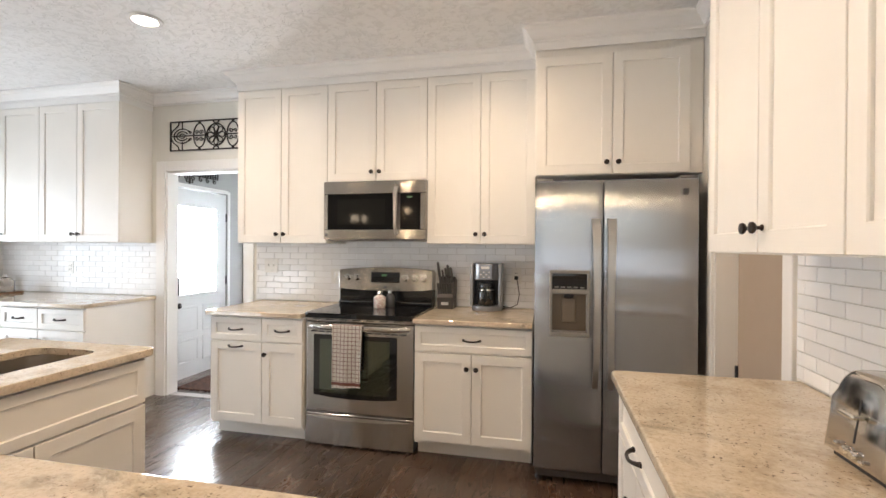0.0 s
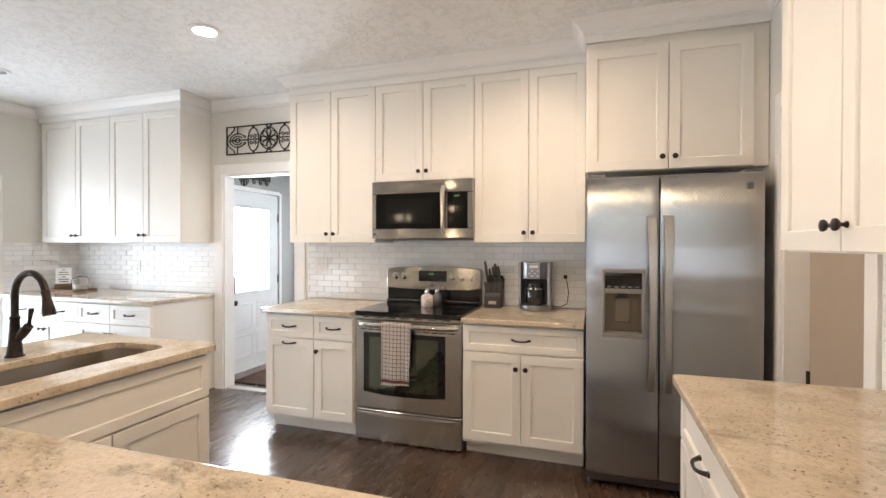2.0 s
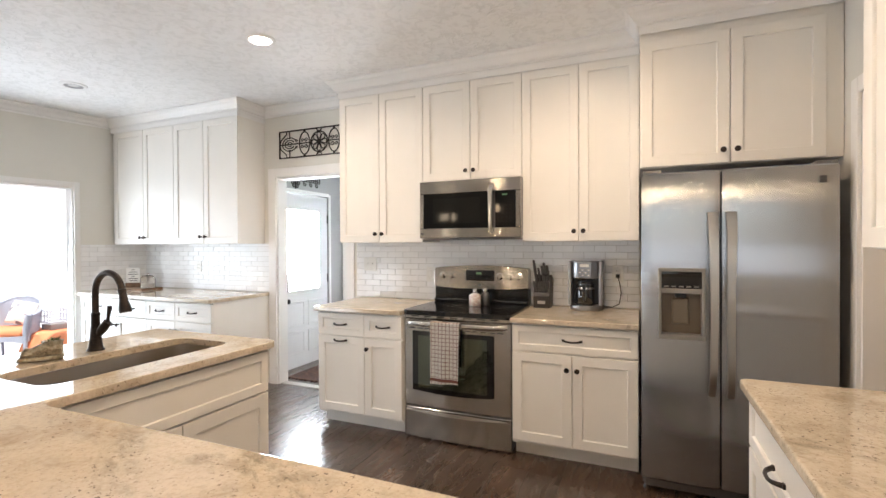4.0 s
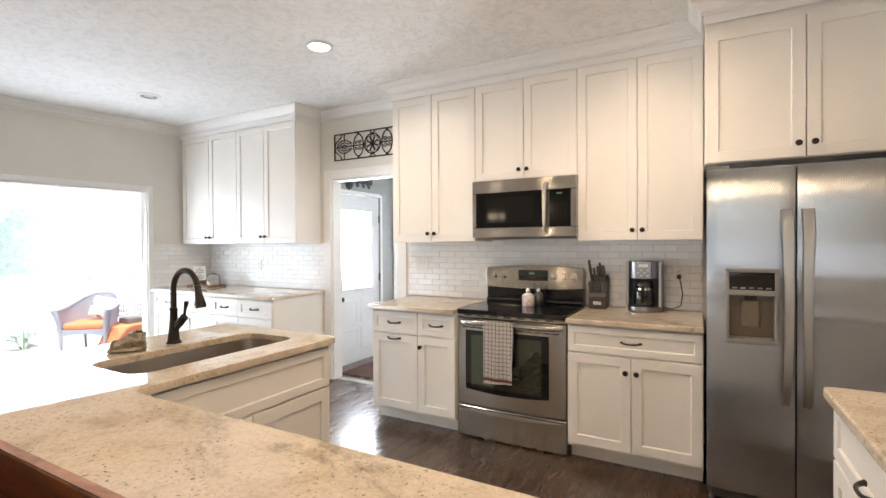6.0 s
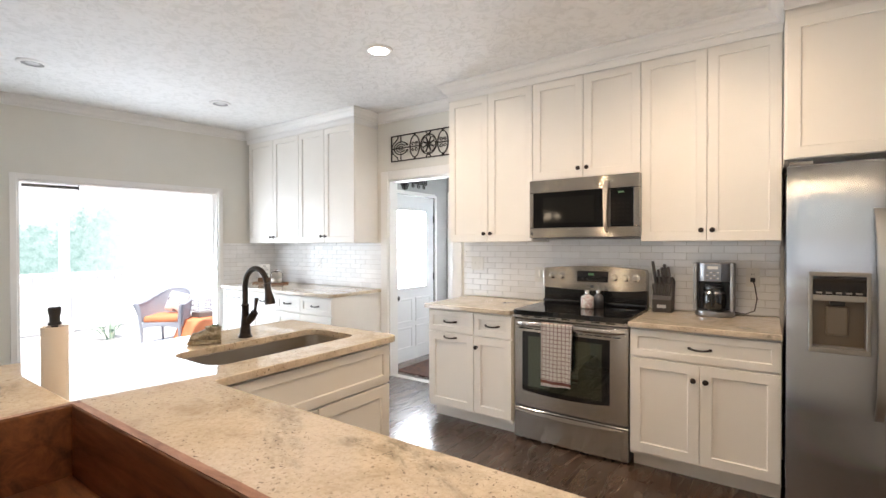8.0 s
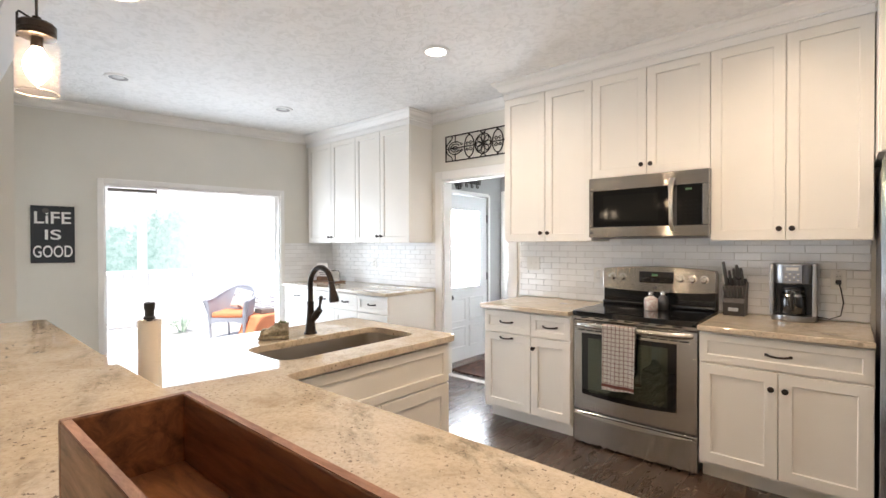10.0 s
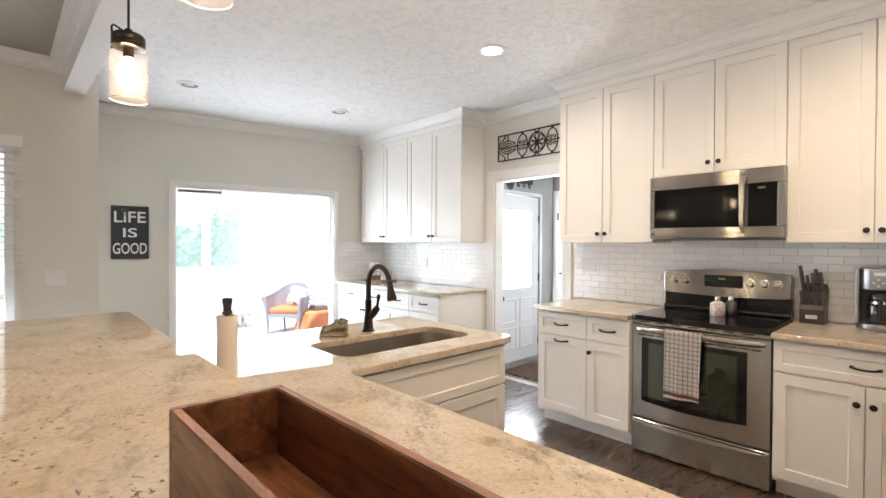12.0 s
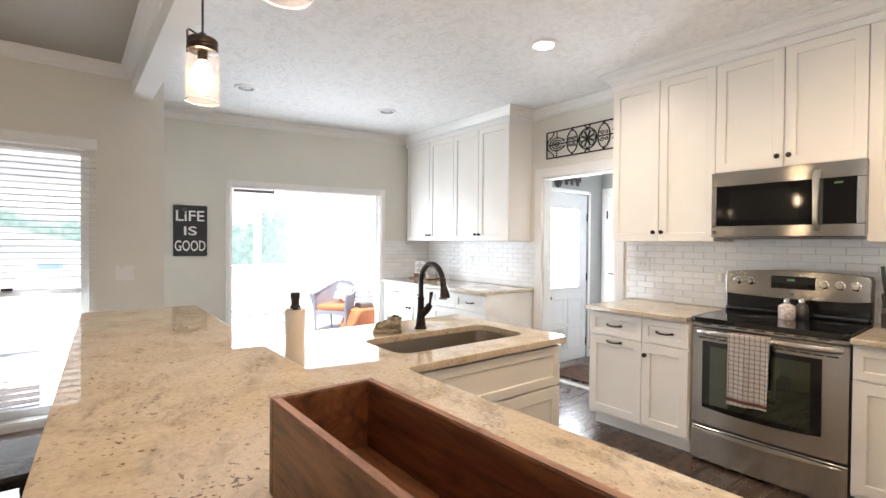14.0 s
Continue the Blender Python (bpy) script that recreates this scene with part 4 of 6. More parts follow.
# ---- sink and faucet ----
sk = thing("sink", ((SK[0] + SK[1]) / 2, (SK[2] + SK[3]) / 2, 0.69), "single-bowl undermount stainless steel kitchen sink", "sink")
sb = bmesh.new()
loops = []
for grow, z in ((0.012, 0.8815), (0.0, 0.8815), (-0.006, 0.80), (-0.014, 0.715), (-0.05, 0.695)):
    loops.append([sb.verts.new((x, y, z)) for x, y in rounded(SK[0] - grow, SK[1] + grow, SK[2] - grow, SK[3] + grow, 0.07 + grow * 0.4)])
for a, b in zip(loops, loops[1:]):
    for i in range(len(a)):
        sb.faces.new((a[i], a[(i + 1) % len(a)], b[(i + 1) % len(b)], b[i]))
sb.faces.new(loops[-1])
M_SINK = mat("sink_steel", (0.46, 0.415, 0.36), 0.30, 1.0)
bowl = part("bowl", sb, M_SINK, sk, smooth=True)
part("drain", lathe([(0.045, 0), (0.045, 0.003), (0.034, 0.003), (0.030, -0.004), (0, -0.004)], -2.065, 1.21, 0.697, 24), M_CHROME, sk, "steel basket drain", True)

FX, FY = -2.322, 1.235
fa = thing("faucet", (FX, FY, CT), "oil-rubbed bronze gooseneck pull-down faucet beside the sink", "faucet")
part("body", lathe([(0.0, 0), (0.034, 0), (0.034, 0.005), (0.028, 0.012), (0.0235, 0.05), (0.0185, 0.10), (0.0165, 0.15), (0.0185, 0.153), (0.0185, 0.162), (0.015, 0.166)], FX, FY, CT, 22), M_BRONZE, fa, smooth=True)
R = 0.092
neck = [(FX, FY, CT + 0.15), (FX, FY, CT + 0.24)] + [(FX + R - R * math.cos(radians(a)), FY, CT + 0.25 + R * math.sin(radians(a))) for a in range(0, 166, 11)]
part("spout", tube(neck, 0.0135, 14), M_BRONZE, fa, "arched bronze spout", True)
hx, hz_ = FX + R + R * math.cos(radians(14)), CT + 0.25 + R * math.sin(radians(14))
tip = Vector((math.sin(radians(14)), 0, -math.cos(radians(14))))
e0 = Vector((hx, FY, hz_))
part("spray_head", tube([e0, e0 + tip * 0.012, e0 + tip * 0.014, e0 + tip * 0.04, e0 + tip * 0.085, e0 + tip * 0.098], [0.0165, 0.0165, 0.0145, 0.0165, 0.0245, 0.0225], 18), M_BRONZE, fa, "flared bronze spray head", True)
lever = tube([(FX, FY, CT + 0.055), (FX + 0.03, FY + 0.012, CT + 0.095), (FX + 0.052, FY + 0.02, CT + 0.125)], [0.013, 0.019, 0.017], 14)
lv = part("lever_base", lever, M_BRONZE, fa, smooth=True)
part("lever", tube([(FX + 0.050, FY + 0.019, CT + 0.12), (FX + 0.054, FY + 0.021, CT + 0.150), (FX + 0.060, FY + 0.023, CT + 0.185), (FX + 0.061, FY + 0.023, CT + 0.195)], [0.008, 0.0065, 0.010, 0.009], 10), M_BRONZE, lv, "slim bronze lever", True)

# ---- boot-shaped planter ----
M_POT = mat("weathered_ceramic", (0.25, 0.20, 0.13), 0.55)
_v = coords(M_POT)
link(M_POT, ramp(M_POT, noise_tex(M_POT, _v, 45, 5, 0.7), [(0.32, (0.10, 0.078, 0.05)), (0.48, (0.33, 0.28, 0.19)), (0.70, (0.55, 0.50, 0.39))]), bsdf(M_POT).inputs["Base Color"])
bump(M_POT, noise_tex(M_POT, _v, 90, 4), 0.7, 0.004)


def boot(cx, cy, z, length, turn):
    """A little boot: sole, lofted upper and an open ankle."""
    bm = bmesh.new()
    secs = [(-0.50, 0.19, 0.50), (-0.36, 0.26, 0.66), (-0.15, 0.27, 0.66), (0.02, 0.25, 0.54), (0.20, 0.28, 0.44), (0.38, 0.27, 0.38), (0.50, 0.17, 0.20)]
    rings = []
    for u, hw, h in secs:
        rings.append([bm.verts.new((u * length, hw * length * math.cos(a) * (1.0 if math.sin(a) < 0.2 else 0.86), max(0.0, (0.10 + h * 0.5 * (1 + math.sin(a))) * length * 0.72))) for a in [2 * math.pi * k / 12 for k in range(12)]])
    for a, b in zip(rings, rings[1:]):
        for k in range(12):
            bm.faces.new((a[k], a[(k + 1) % 12], b[(k + 1) % 12], b[k]))
    bm.faces.new(rings[0][::-1])
    bm.faces.new(rings[-1])
    box(-0.53 * length, 0.54 * length, -0.26 * length, 0.26 * length, 0, 0.13 * length, 0.02 * length, 2, bm)
    join(bm, lathe([(0.20 * length, 0.30 * length), (0.25 * length, 0.44 * length), (0.29 * length, 0.54 * length), (0.23 * length, 0.55 * length), (0.18 * length, 0.46 * length), (0, 0.44 * length)], -0.26 * length, 0, 0, 12))
    bmesh.ops.subdivide_edges(bm, edges=bm.edges[:], cuts=1)
    for v in bm.verts:
        v.co += noise.noise_vector(v.co * 45) * 0.006
    bmesh.ops.transform(bm, matrix=pose(cx, cy, z + 0.004, 0, 0, turn) @ Matrix.Diagonal((1.12, 1.0, 1.15, 1)), verts=bm.verts)
    return bm


bp = thing("boot_planter", (-2.32, 1.03, CT), "small weathered brown ceramic boot planter by the sink", "planter")
part("boot", boot(-2.325, 1.035, CT, 0.118, -125), M_POT, bp, smooth=True)
M_SPROUT = mat("sprout_leaf", (0.10, 0.16, 0.05), 0.6)
sp = bmesh.new()
for i in range(9):
    a, q = random.uniform(0, 6.28), random.uniform(0.01, 0.022)
    b0 = Vector((-2.306 + random.uniform(-0.01, 0.01), 1.062 + random.uniform(-0.01, 0.01), CT + 0.066))
    d = Vector((math.cos(a) * q, math.sin(a) * q, random.uniform(0.014, 0.03)))
    s_ = Vector((-math.sin(a), math.cos(a), 0)) * 0.004
    vs = [sp.verts.new(b0), sp.verts.new(b0 + d * 0.5 + s_), sp.verts.new(b0 + d), sp.verts.new(b0 + d * 0.5 - s_)]
    sp.faces.new(vs)
part("sprout", sp, M_SPROUT, bp, "small green sprout")

# ---- paper towel roll on a holder ----
M_PAPER = painted("paper_towel", (0.80, 0.73, 0.64), 0.9, 0.4, 120)
tx, ty = -1.60, 0.282
pt = thing("paper_towel_holder", (tx, ty, CT), "black paper towel holder with a nearly used cream roll", "paper towel")
part("base", lathe([(0.0, 0), (0.07, 0), (0.07, 0.008), (0.062, 0.012), (0, 0.013)], tx, ty, CT, 28), M_BLACK, pt, smooth=True)
part("roll", lathe([(0.0, 0.014), (0.0265, 0.014), (0.0272, 0.10), (0.0262, 0.20), (0.0268, 0.262), (0.019, 0.262), (0.019, 0.255), (0, 0.255)], tx, ty, CT, 28), M_PAPER, pt, "thin roll of cream paper towel", True)
part("finial", lathe([(0.0, 0.25), (0.007, 0.25), (0.007, 0.264), (0.0135, 0.266), (0.0135, 0.271), (0.0105, 0.274), (0.0105, 0.286), (0.013, 0.296), (0.013, 0.307), (0.010, 0.309), (0, 0.309)], tx, ty, CT, 20), M_BLACK, pt, "black turned finial", True)

# ---- wooden crate on the bar ----
cr = thing("wooden_crate", (-0.56, 0.04, 1.07), "long open dark-stained wooden crate on the bar", "crate")
c0, c1, d0, d1, cz0, cz1, th = -0.876, -0.27, -0.027, 0.107, 1.071, 1.182, 0.011
for nm, b in (("end_board", (c0, c0 + th, d0, d1, cz0, cz1)), ("end_board", (c1 - th, c1, d0, d1, cz0, cz1)), ("side_board", (c0 + th, c1 - th, d0, d0 + th, cz0, cz1)), ("side_board", (c0 + th, c1 - th, d1 - th, d1, cz0, cz1)), ("bottom_board", (c0 + th, c1 - th, d0 + th, d1 - th, cz0, cz0 + 0.028))):
    part(nm, box(*b, 0.0016), M_CRATE, cr)
for nm, b in (("rim", (c0 + 0.001, c0 + th - 0.001, d0 + 0.001, d1 - 0.001)), ("rim", (c0 + th, c1 - th, d0 + 0.001, d0 + th - 0.001)), ("rim", (c0 + th, c1 - th, d1 - th + 0.001, d1 - 0.001))):
    part(nm, box(*b, cz1, cz1 + 0.0012), M_CRATE_RIM, cr, "paler worn top edge")

# ---- range-wall counter things ----
tw = thing("dish_towel", (-1.32, 2.79, 0.45), "white dish towel with a dark red check, over the oven handle", "towel")
M_TOWEL = mat("checked_cotton", (0.8, 0.77, 0.72), 0.9)
_v = coords(M_TOWEL, kind="World")
_sep = M_TOWEL.node_tree.nodes.new("ShaderNodeSeparateXYZ")
link(M_TOWEL, _v, _sep.inputs[0])


def stripe(axis, pitch, width):
    a = M_TOWEL.node_tree.nodes.new("ShaderNodeMath")
    a.operation, a.inputs[1].default_value = "PINGPONG", pitch / 2
    link(M_TOWEL, _sep.outputs[axis], a.inputs[0])
    b = M_TOWEL.node_tree.nodes.new("ShaderNodeMath")
    b.operation, b.inputs[1].default_value = "LESS_THAN", width / 2
    link(M_TOWEL, a.outputs[0], b.inputs[0])
    return b.outputs[0]


_c = mixc(M_TOWEL, stripe(0, 0.026, 0.0029), (0.86, 0.83, 0.79), (0.30, 0.13, 0.11))
_c = mixc(M_TOWEL, stripe(2, 0.026, 0.0029), _c, (0.28, 0.12, 0.10))
_lo = M_TOWEL.node_tree.nodes.new("ShaderNodeMath")
_lo.operation, _lo.inputs[1].default_value, _lo.inputs[2].default_value = "COMPARE", 0.478, 0.009
link(M_TOWEL, _sep.outputs[2], _lo.inputs[0])
_c = mixc(M_TOWEL, _lo.outputs[0], _c, (0.24, 0.10, 0.085))
link(M_TOWEL, _c, bsdf(M_TOWEL).inputs["Base Color"])
bump(M_TOWEL, noise_tex(M_TOWEL, _v, 420, 2), 0.5, 0.001)


def towel(x0, x1, z_low, z_back):
    bm = bmesh.new()
    nx, rows = 22, []
    line = [(2.772 + 0.004 * math.sin(z * 9), z) for z in [z_low + (0.842 - z_low) * i / 22 for i in range(23)]]
    line += [(2.783 + 0.0 - 0.018 * math.cos(a) + 0.006, 0.842 + 0.019 * math.sin(a)) for a in (0.5, 1.0, 1.57, 2.2)]
    line += [(2.812, 0.842 - (0.842 - z_back) * i / 8) for i in range(9)]
    for k, (y, z) in enumerate(line):
        row = []
        for i in range(nx + 1):
            s = i / nx
            fold = 0.006 * math.sin(s * 9.5 + 0.6) * min(1, max(0, (0.86 - z) * 3.5))
            slope = 0.014 * (s - 0.5) * min(1, max(0, (0.86 - z) * 2.6))
            squeeze = 1 - 0.04 * min(1, max(0, 0.86 - z) * 2)
            row.append(bm.verts.new(((x0 + x1) / 2 + (x1 - x0) * (s - 0.5) * squeeze - 0.008 * (0.85 - z), y - 0.005 + (fold if k < 24 else 0), z + (slope if k < 23 else 0))))
        rows.append(row)
    for a, b in zip(rows, rows[1:]):
        for i in range(nx):
            bm.faces.new((a[i], a[i + 1], b[i + 1], b[i]))
    bmesh.ops.solidify(bm, geom=bm.faces[:], thickness=0.003)
    return bm


part("cloth", towel(-1.412, -1.205, 0.452, 0.56), M_TOWEL, tw, smooth=True)

# salt and pepper grinders on the cooktop
M_SALT = mat("printed_glass", (0.62, 0.55, 0.50), 0.15)
link(M_SALT, ramp(M_SALT, noise_tex(M_SALT, coords(M_SALT), 55, 3), [(0.50, (0.74, 0.72, 0.70)), (0.57, (0.52, 0.30, 0.28)), (0.64, (0.66, 0.64, 0.62))]), bsdf(M_SALT).inputs["Base Color"])
for x, y, r, m_, lab in ((-1.240, 3.185, 0.044, M_SALT, "pale printed salt shaker with a steel lid, on the cooktop"), (-1.182, 3.250, 0.033, M_STEEL_DARK, "dark glass pepper shaker with a steel lid")):
    s = thing("shaker", (x, y, 0.9225), lab, "shaker", "shakers on the cooktop")
    part("jar", lathe([(0, 0), (r - 0.003, 0), (r, 0.004), (r, 0.072), (r - 0.005, 0.081), (0.022, 0.090), (0.0155, 0.094), (0.0155, 0.099), (0, 0.099)], x, y, 0.9225, 20), m_, s, smooth=True)
    part("lid", lathe([(0, 0.096), (0.0165, 0.096), (0.0175, 0.100), (0.0165, 0.117), (0.012, 0.124), (0, 0.126)], x, y, 0.9225, 20), M_CHROME, s, "steel screw lid", True)

# knife block
M_KNIFE = mat("knife_handle", (0.13, 0.13, 0.135), 0.3, 0.6)
kbk = thing("knife_block", (-0.775, 3.35, CT), "dark grey knife block full of dark-handled knives", "knife block")
kb = bmesh.new()
prof = [(3.30, 0.0), (3.41, 0.0), (3.46, 0.20), (3.385, 0.235), (3.285, 0.085)]
fa_, fb_ = [kb.verts.new((-0.836, y, CT + z)) for y, z in prof], [kb.verts.new((-0.718, y, CT + z)) for y, z in prof]
for i in range(5):
    j = (i + 1) % 5
    kb.faces.new((fa_[i], fa_[j], fb_[j], fb_[i]))
kb.faces.new(fa_[::-1])
kb.faces.new(fb_)
bmesh.ops.bevel(kb, geom=kb.edges[:], offset=0.004, segments=2, affect="EDGES", profile=0.5)
M_BLOCK = painted("block_finish", (0.05, 0.045, 0.043), 0.45, 0.1)
part("block", kb, M_BLOCK, kbk)
part("plate", box(-0.805, -0.750, 3.286, 3.291, CT + 0.030, CT + 0.052, 0.001), M_STEEL_SMOOTH, kbk, "small steel plate", m=None)
kd = Vector((0, -0.55, 0.83)).normalized()
for i in range(6):
    p0 = Vector((-0.824 + i * 0.0185, 3.315 - 0.002, CT + 0.105))
    part("steak_knife", tube([p0, p0 + kd * 0.03, p0 + kd * 0.095, p0 + kd * 0.105], [0.006, 0.007, 0.0075, 0.005], 8), M_KNIFE, kbk, "dark-handled steak knife", True)
for i, (dx, L, r) in enumerate(((0.0, 0.16, 0.010), (0.030, 0.10, 0.008), (0.060, 0.115, 0.009), (0.082, 0.14, 0.010), (0.105, 0.12, 0.010))):
    p0 = Vector((-0.824 + dx * 0.85, 3.365 - 0.01, CT + 0.19))
    k2 = Vector((-0.06, -0.35, 0.93)).normalized()
    part("chef_knife", tube([p0, p0 + k2 * 0.02, p0 + k2 * L * 0.6, p0 + k2 * L], [r * 0.8, r, r * 1.1, r * 0.9], 8), M_KNIFE if i % 2 else M_STEEL_DARK, kbk, "large knife handle", True)
part("scissors", tube([(-0.755 + 0.018 * math.cos(a), 3.33, CT + 0.255 + 0.026 * math.sin(a)) for a in [k * 0.5236 for k in range(12)]], 0.0045, 8, closed=True), M_BLACK, kbk, "scissors grip", True)

# coffee maker
M_COFFEE = mat("graphite_metal", (0.36, 0.36, 0.37), 0.32, 0.9)
M_KEYMARK = mat("pale_key", (0.62, 0.62, 0.60), 0.4)
cm = thing("coffee_maker", (-0.46, 3.32, CT), "graphite and black drip coffee maker with a glass carafe", "coffee maker")
a0, a1 = -0.585, -0.365
part("base", slab(arc(-0.475, 3.345, 0.110, 180, 360, 16) + [(a1, 3.43), (a0, 3.43)], CT + 0.001, CT + 0.036, 0.005), M_COFFEE, cm, "graphite base", True)
part("hot_plate", lathe([(0, 0.036), (0.062, 0.036), (0.062, 0.040), (0, 0.041)], -0.475, 3.305, CT, 24), M_BLACK, cm)
part("column", box(a0 + 0.004, a1 - 0.004, 3.352, 3.43, CT + 0.036, CT + 0.30), M_BLACK, cm)
for b0, b1 in ((a0 - 0.001, a0 + 0.020), (a1 - 0.020, a1 + 0.001)):
    part("side_panel", box(b0, b1, 3.262, 3.43, CT + 0.036, CT + 0.337, 0.005), M_COFFEE, cm)
hd = part("brew_head", slab(arc(-0.475, 3.345, 0.108, 180, 360, 16) + [(a1, 3.43), (a0, 3.43)], CT + 0.222, CT + 0.338, 0.004), M_COFFEE, cm, "graphite brew head", True)
M_PANELGREY = mat("blue_grey_panel", (0.25, 0.27, 0.31), 0.3, 0.8)
ctl = part("control_panel", box(-0.523, -0.427, 3.232, 3.248, CT + 0.226, CT + 0.330, 0.003), M_PANELGREY, hd, "blue-grey control panel")
part("screen", box(-0.504, -0.446, 3.2300, 3.233, CT + 0.300, CT + 0.318), M_KEYMARK, ctl)
for i in range(4):
    for j in range(3):
        part("key", box(-0.510 + i * 0.019, -0.499 + i * 0.019, 3.2300, 3.2335, CT + 0.240 + j * 0.018, CT + 0.247 + j * 0.018), M_KEYMARK if (i + j) % 2 else M_GREYPL, ctl)
M_CARAFE = mat("carafe_glass", (0.02, 0.02, 0.02), 0.03, 0.0, Coat_Weight=0.8)
cf = part("carafe", lathe([(0, 0.042), (0.054, 0.042), (0.062, 0.056), (0.064, 0.10), (0.060, 0.145), (0.050, 0.170), (0.050, 0.182), (0, 0.182)], -0.475, 3.30, CT, 28), M_CARAFE, cm, "dark glass carafe", True)
part("carafe_band", lathe([(0.0608, 0.147), (0.0618, 0.147), (0.0560, 0.160), (0.0550, 0.160)], -0.475, 3.30, CT, 28), M_CHROME, cf, "steel carafe band", True)
part("carafe_handle", tube([(-0.475, 3.250, CT + 0.168), (-0.475, 3.222, CT + 0.165), (-0.475, 3.212, CT + 0.12), (-0.475, 3.238, CT + 0.070)], 0.009, 8), M_BLACK, cf, "black carafe handle", True)
part("carafe_lid", lathe([(0, 0.182), (0.052, 0.182), (0.048, 0.200), (0, 0.205)], -0.475, 3.30, CT, 24), M_BLACK, cf, smooth=True)
part("power_cord", tube([(-0.365, 3.41, CT + 0.02), (-0.31, 3.42, CT + 0.012), (-0.262, 3.43, CT + 0.035), (-0.250, 3.44, CT + 0.11), (-0.262, 3.45, CT + 0.19), (-0.272, 3.452, CT + 0.225)], 0.0032, 8), M_BLACK, cm, "black power cord", True)
part("plug", box(-0.286, -0.260, 3.435, 3.4575, CT + 0.215, CT + 0.243, 0.005), M_BLACK, cm)


# ---- outlets and switches ----
def wall_plate(m, u, z, w, h, kind, label, gangs=1):
    at = m @ Vector((u, 0, z - h / 2))
    t = thing("wall_plate", at, label, "outlet" if kind == "outlet" else "light switch")
    pl = part("plate", box(u - w / 2, u + w / 2, 0.0, 0.006, z - h / 2, z + h / 2, 0.0025), M_PLASTIC_W, t, m=m)
    for g in range(gangs):
        uc = u + (g - (gangs - 1) / 2) * 0.046
        if kind == "outlet":
            for dz in (-0.0195, 0.0195):
                part("socket", box(uc - 0.0165, uc + 0.0165, 0.005, 0.0078, z + dz - 0.014, z + dz + 0.014, 0.004), M_PLASTIC_W, pl, m=m)
                for du in (-0.0065, 0.0065):
                    part("slot", box(uc + du - 0.0012, uc + du + 0.0012, 0.0072, 0.0081, z + dz - 0.005, z + dz + 0.005), M_BLACK, pl, m=m)
        else:
            part("toggle", box(uc - 0.005, uc + 0.005, 0.005, 0.016, z - 0.002, z + 0.012, 0.002), M_PLASTIC_W, pl, m=m)
            part("toggle_slot", box(uc - 0.006, uc + 0.006, 0.0045, 0.0064, z - 0.013, z + 0.013), M_PLASTIC_W, pl, m=m)
        part("screw", box(uc - 0.003, uc + 0.003, 0.005, 0.0068, z + h * 0.40 - 0.003, z + h * 0.40 + 0.003, 0.001), M_STEEL_SMOOTH, pl, m=m)
    return t


TS = facing_south(YB - 0.0085)
wall_plate(TS, -2.305, 1.203, 0.125, 0.118, "switch", "white double switch plate on the tile backsplash", 2)
wall_plate(TS, -1.722, 1.125, 0.078, 0.122, "outlet", "white outlet with a plug-in freshener behind the range")
wall_plate(TS, -0.273, 1.158, 0.072, 0.120, "outlet", "white outlet with the coffee maker's plug")
wall_plate(TS, -4.405, 1.152, 0.072, 0.118, "outlet", "white outlet on the corner backsplash")
wall_plate(facing_east(XD), 0.124, 1.113, 0.122, 0.118, "switch", "white double light switch on the greige wall", 2)
fr_ = thing("air_freshener", (-1.712, 3.45, 1.10), "small white plug-in air freshener beside the range", "air freshener")
part("body", lathe([(0, 0), (0.018, 0.002), (0.023, 0.02), (0.021, 0.05), (0.014, 0.06), (0, 0.062)], -1.70, 3.438, 1.105, 16), M_PLASTIC_W, fr_, smooth=True)

# ---- iron grilles over the doorways ----
def scroll(cx, cz_, r, a0, a1, turns_in=0.35, n=22):
    pts = []
    for i in range(n + 1):
        s = i / n
        a = radians(a0 + (a1 - a0) * s)
        q = r * (1 - (1 - turns_in) * s)
        pts.append((cx + q * math.cos(a), 0.008, cz_ + q * math.sin(a)))
    return pts


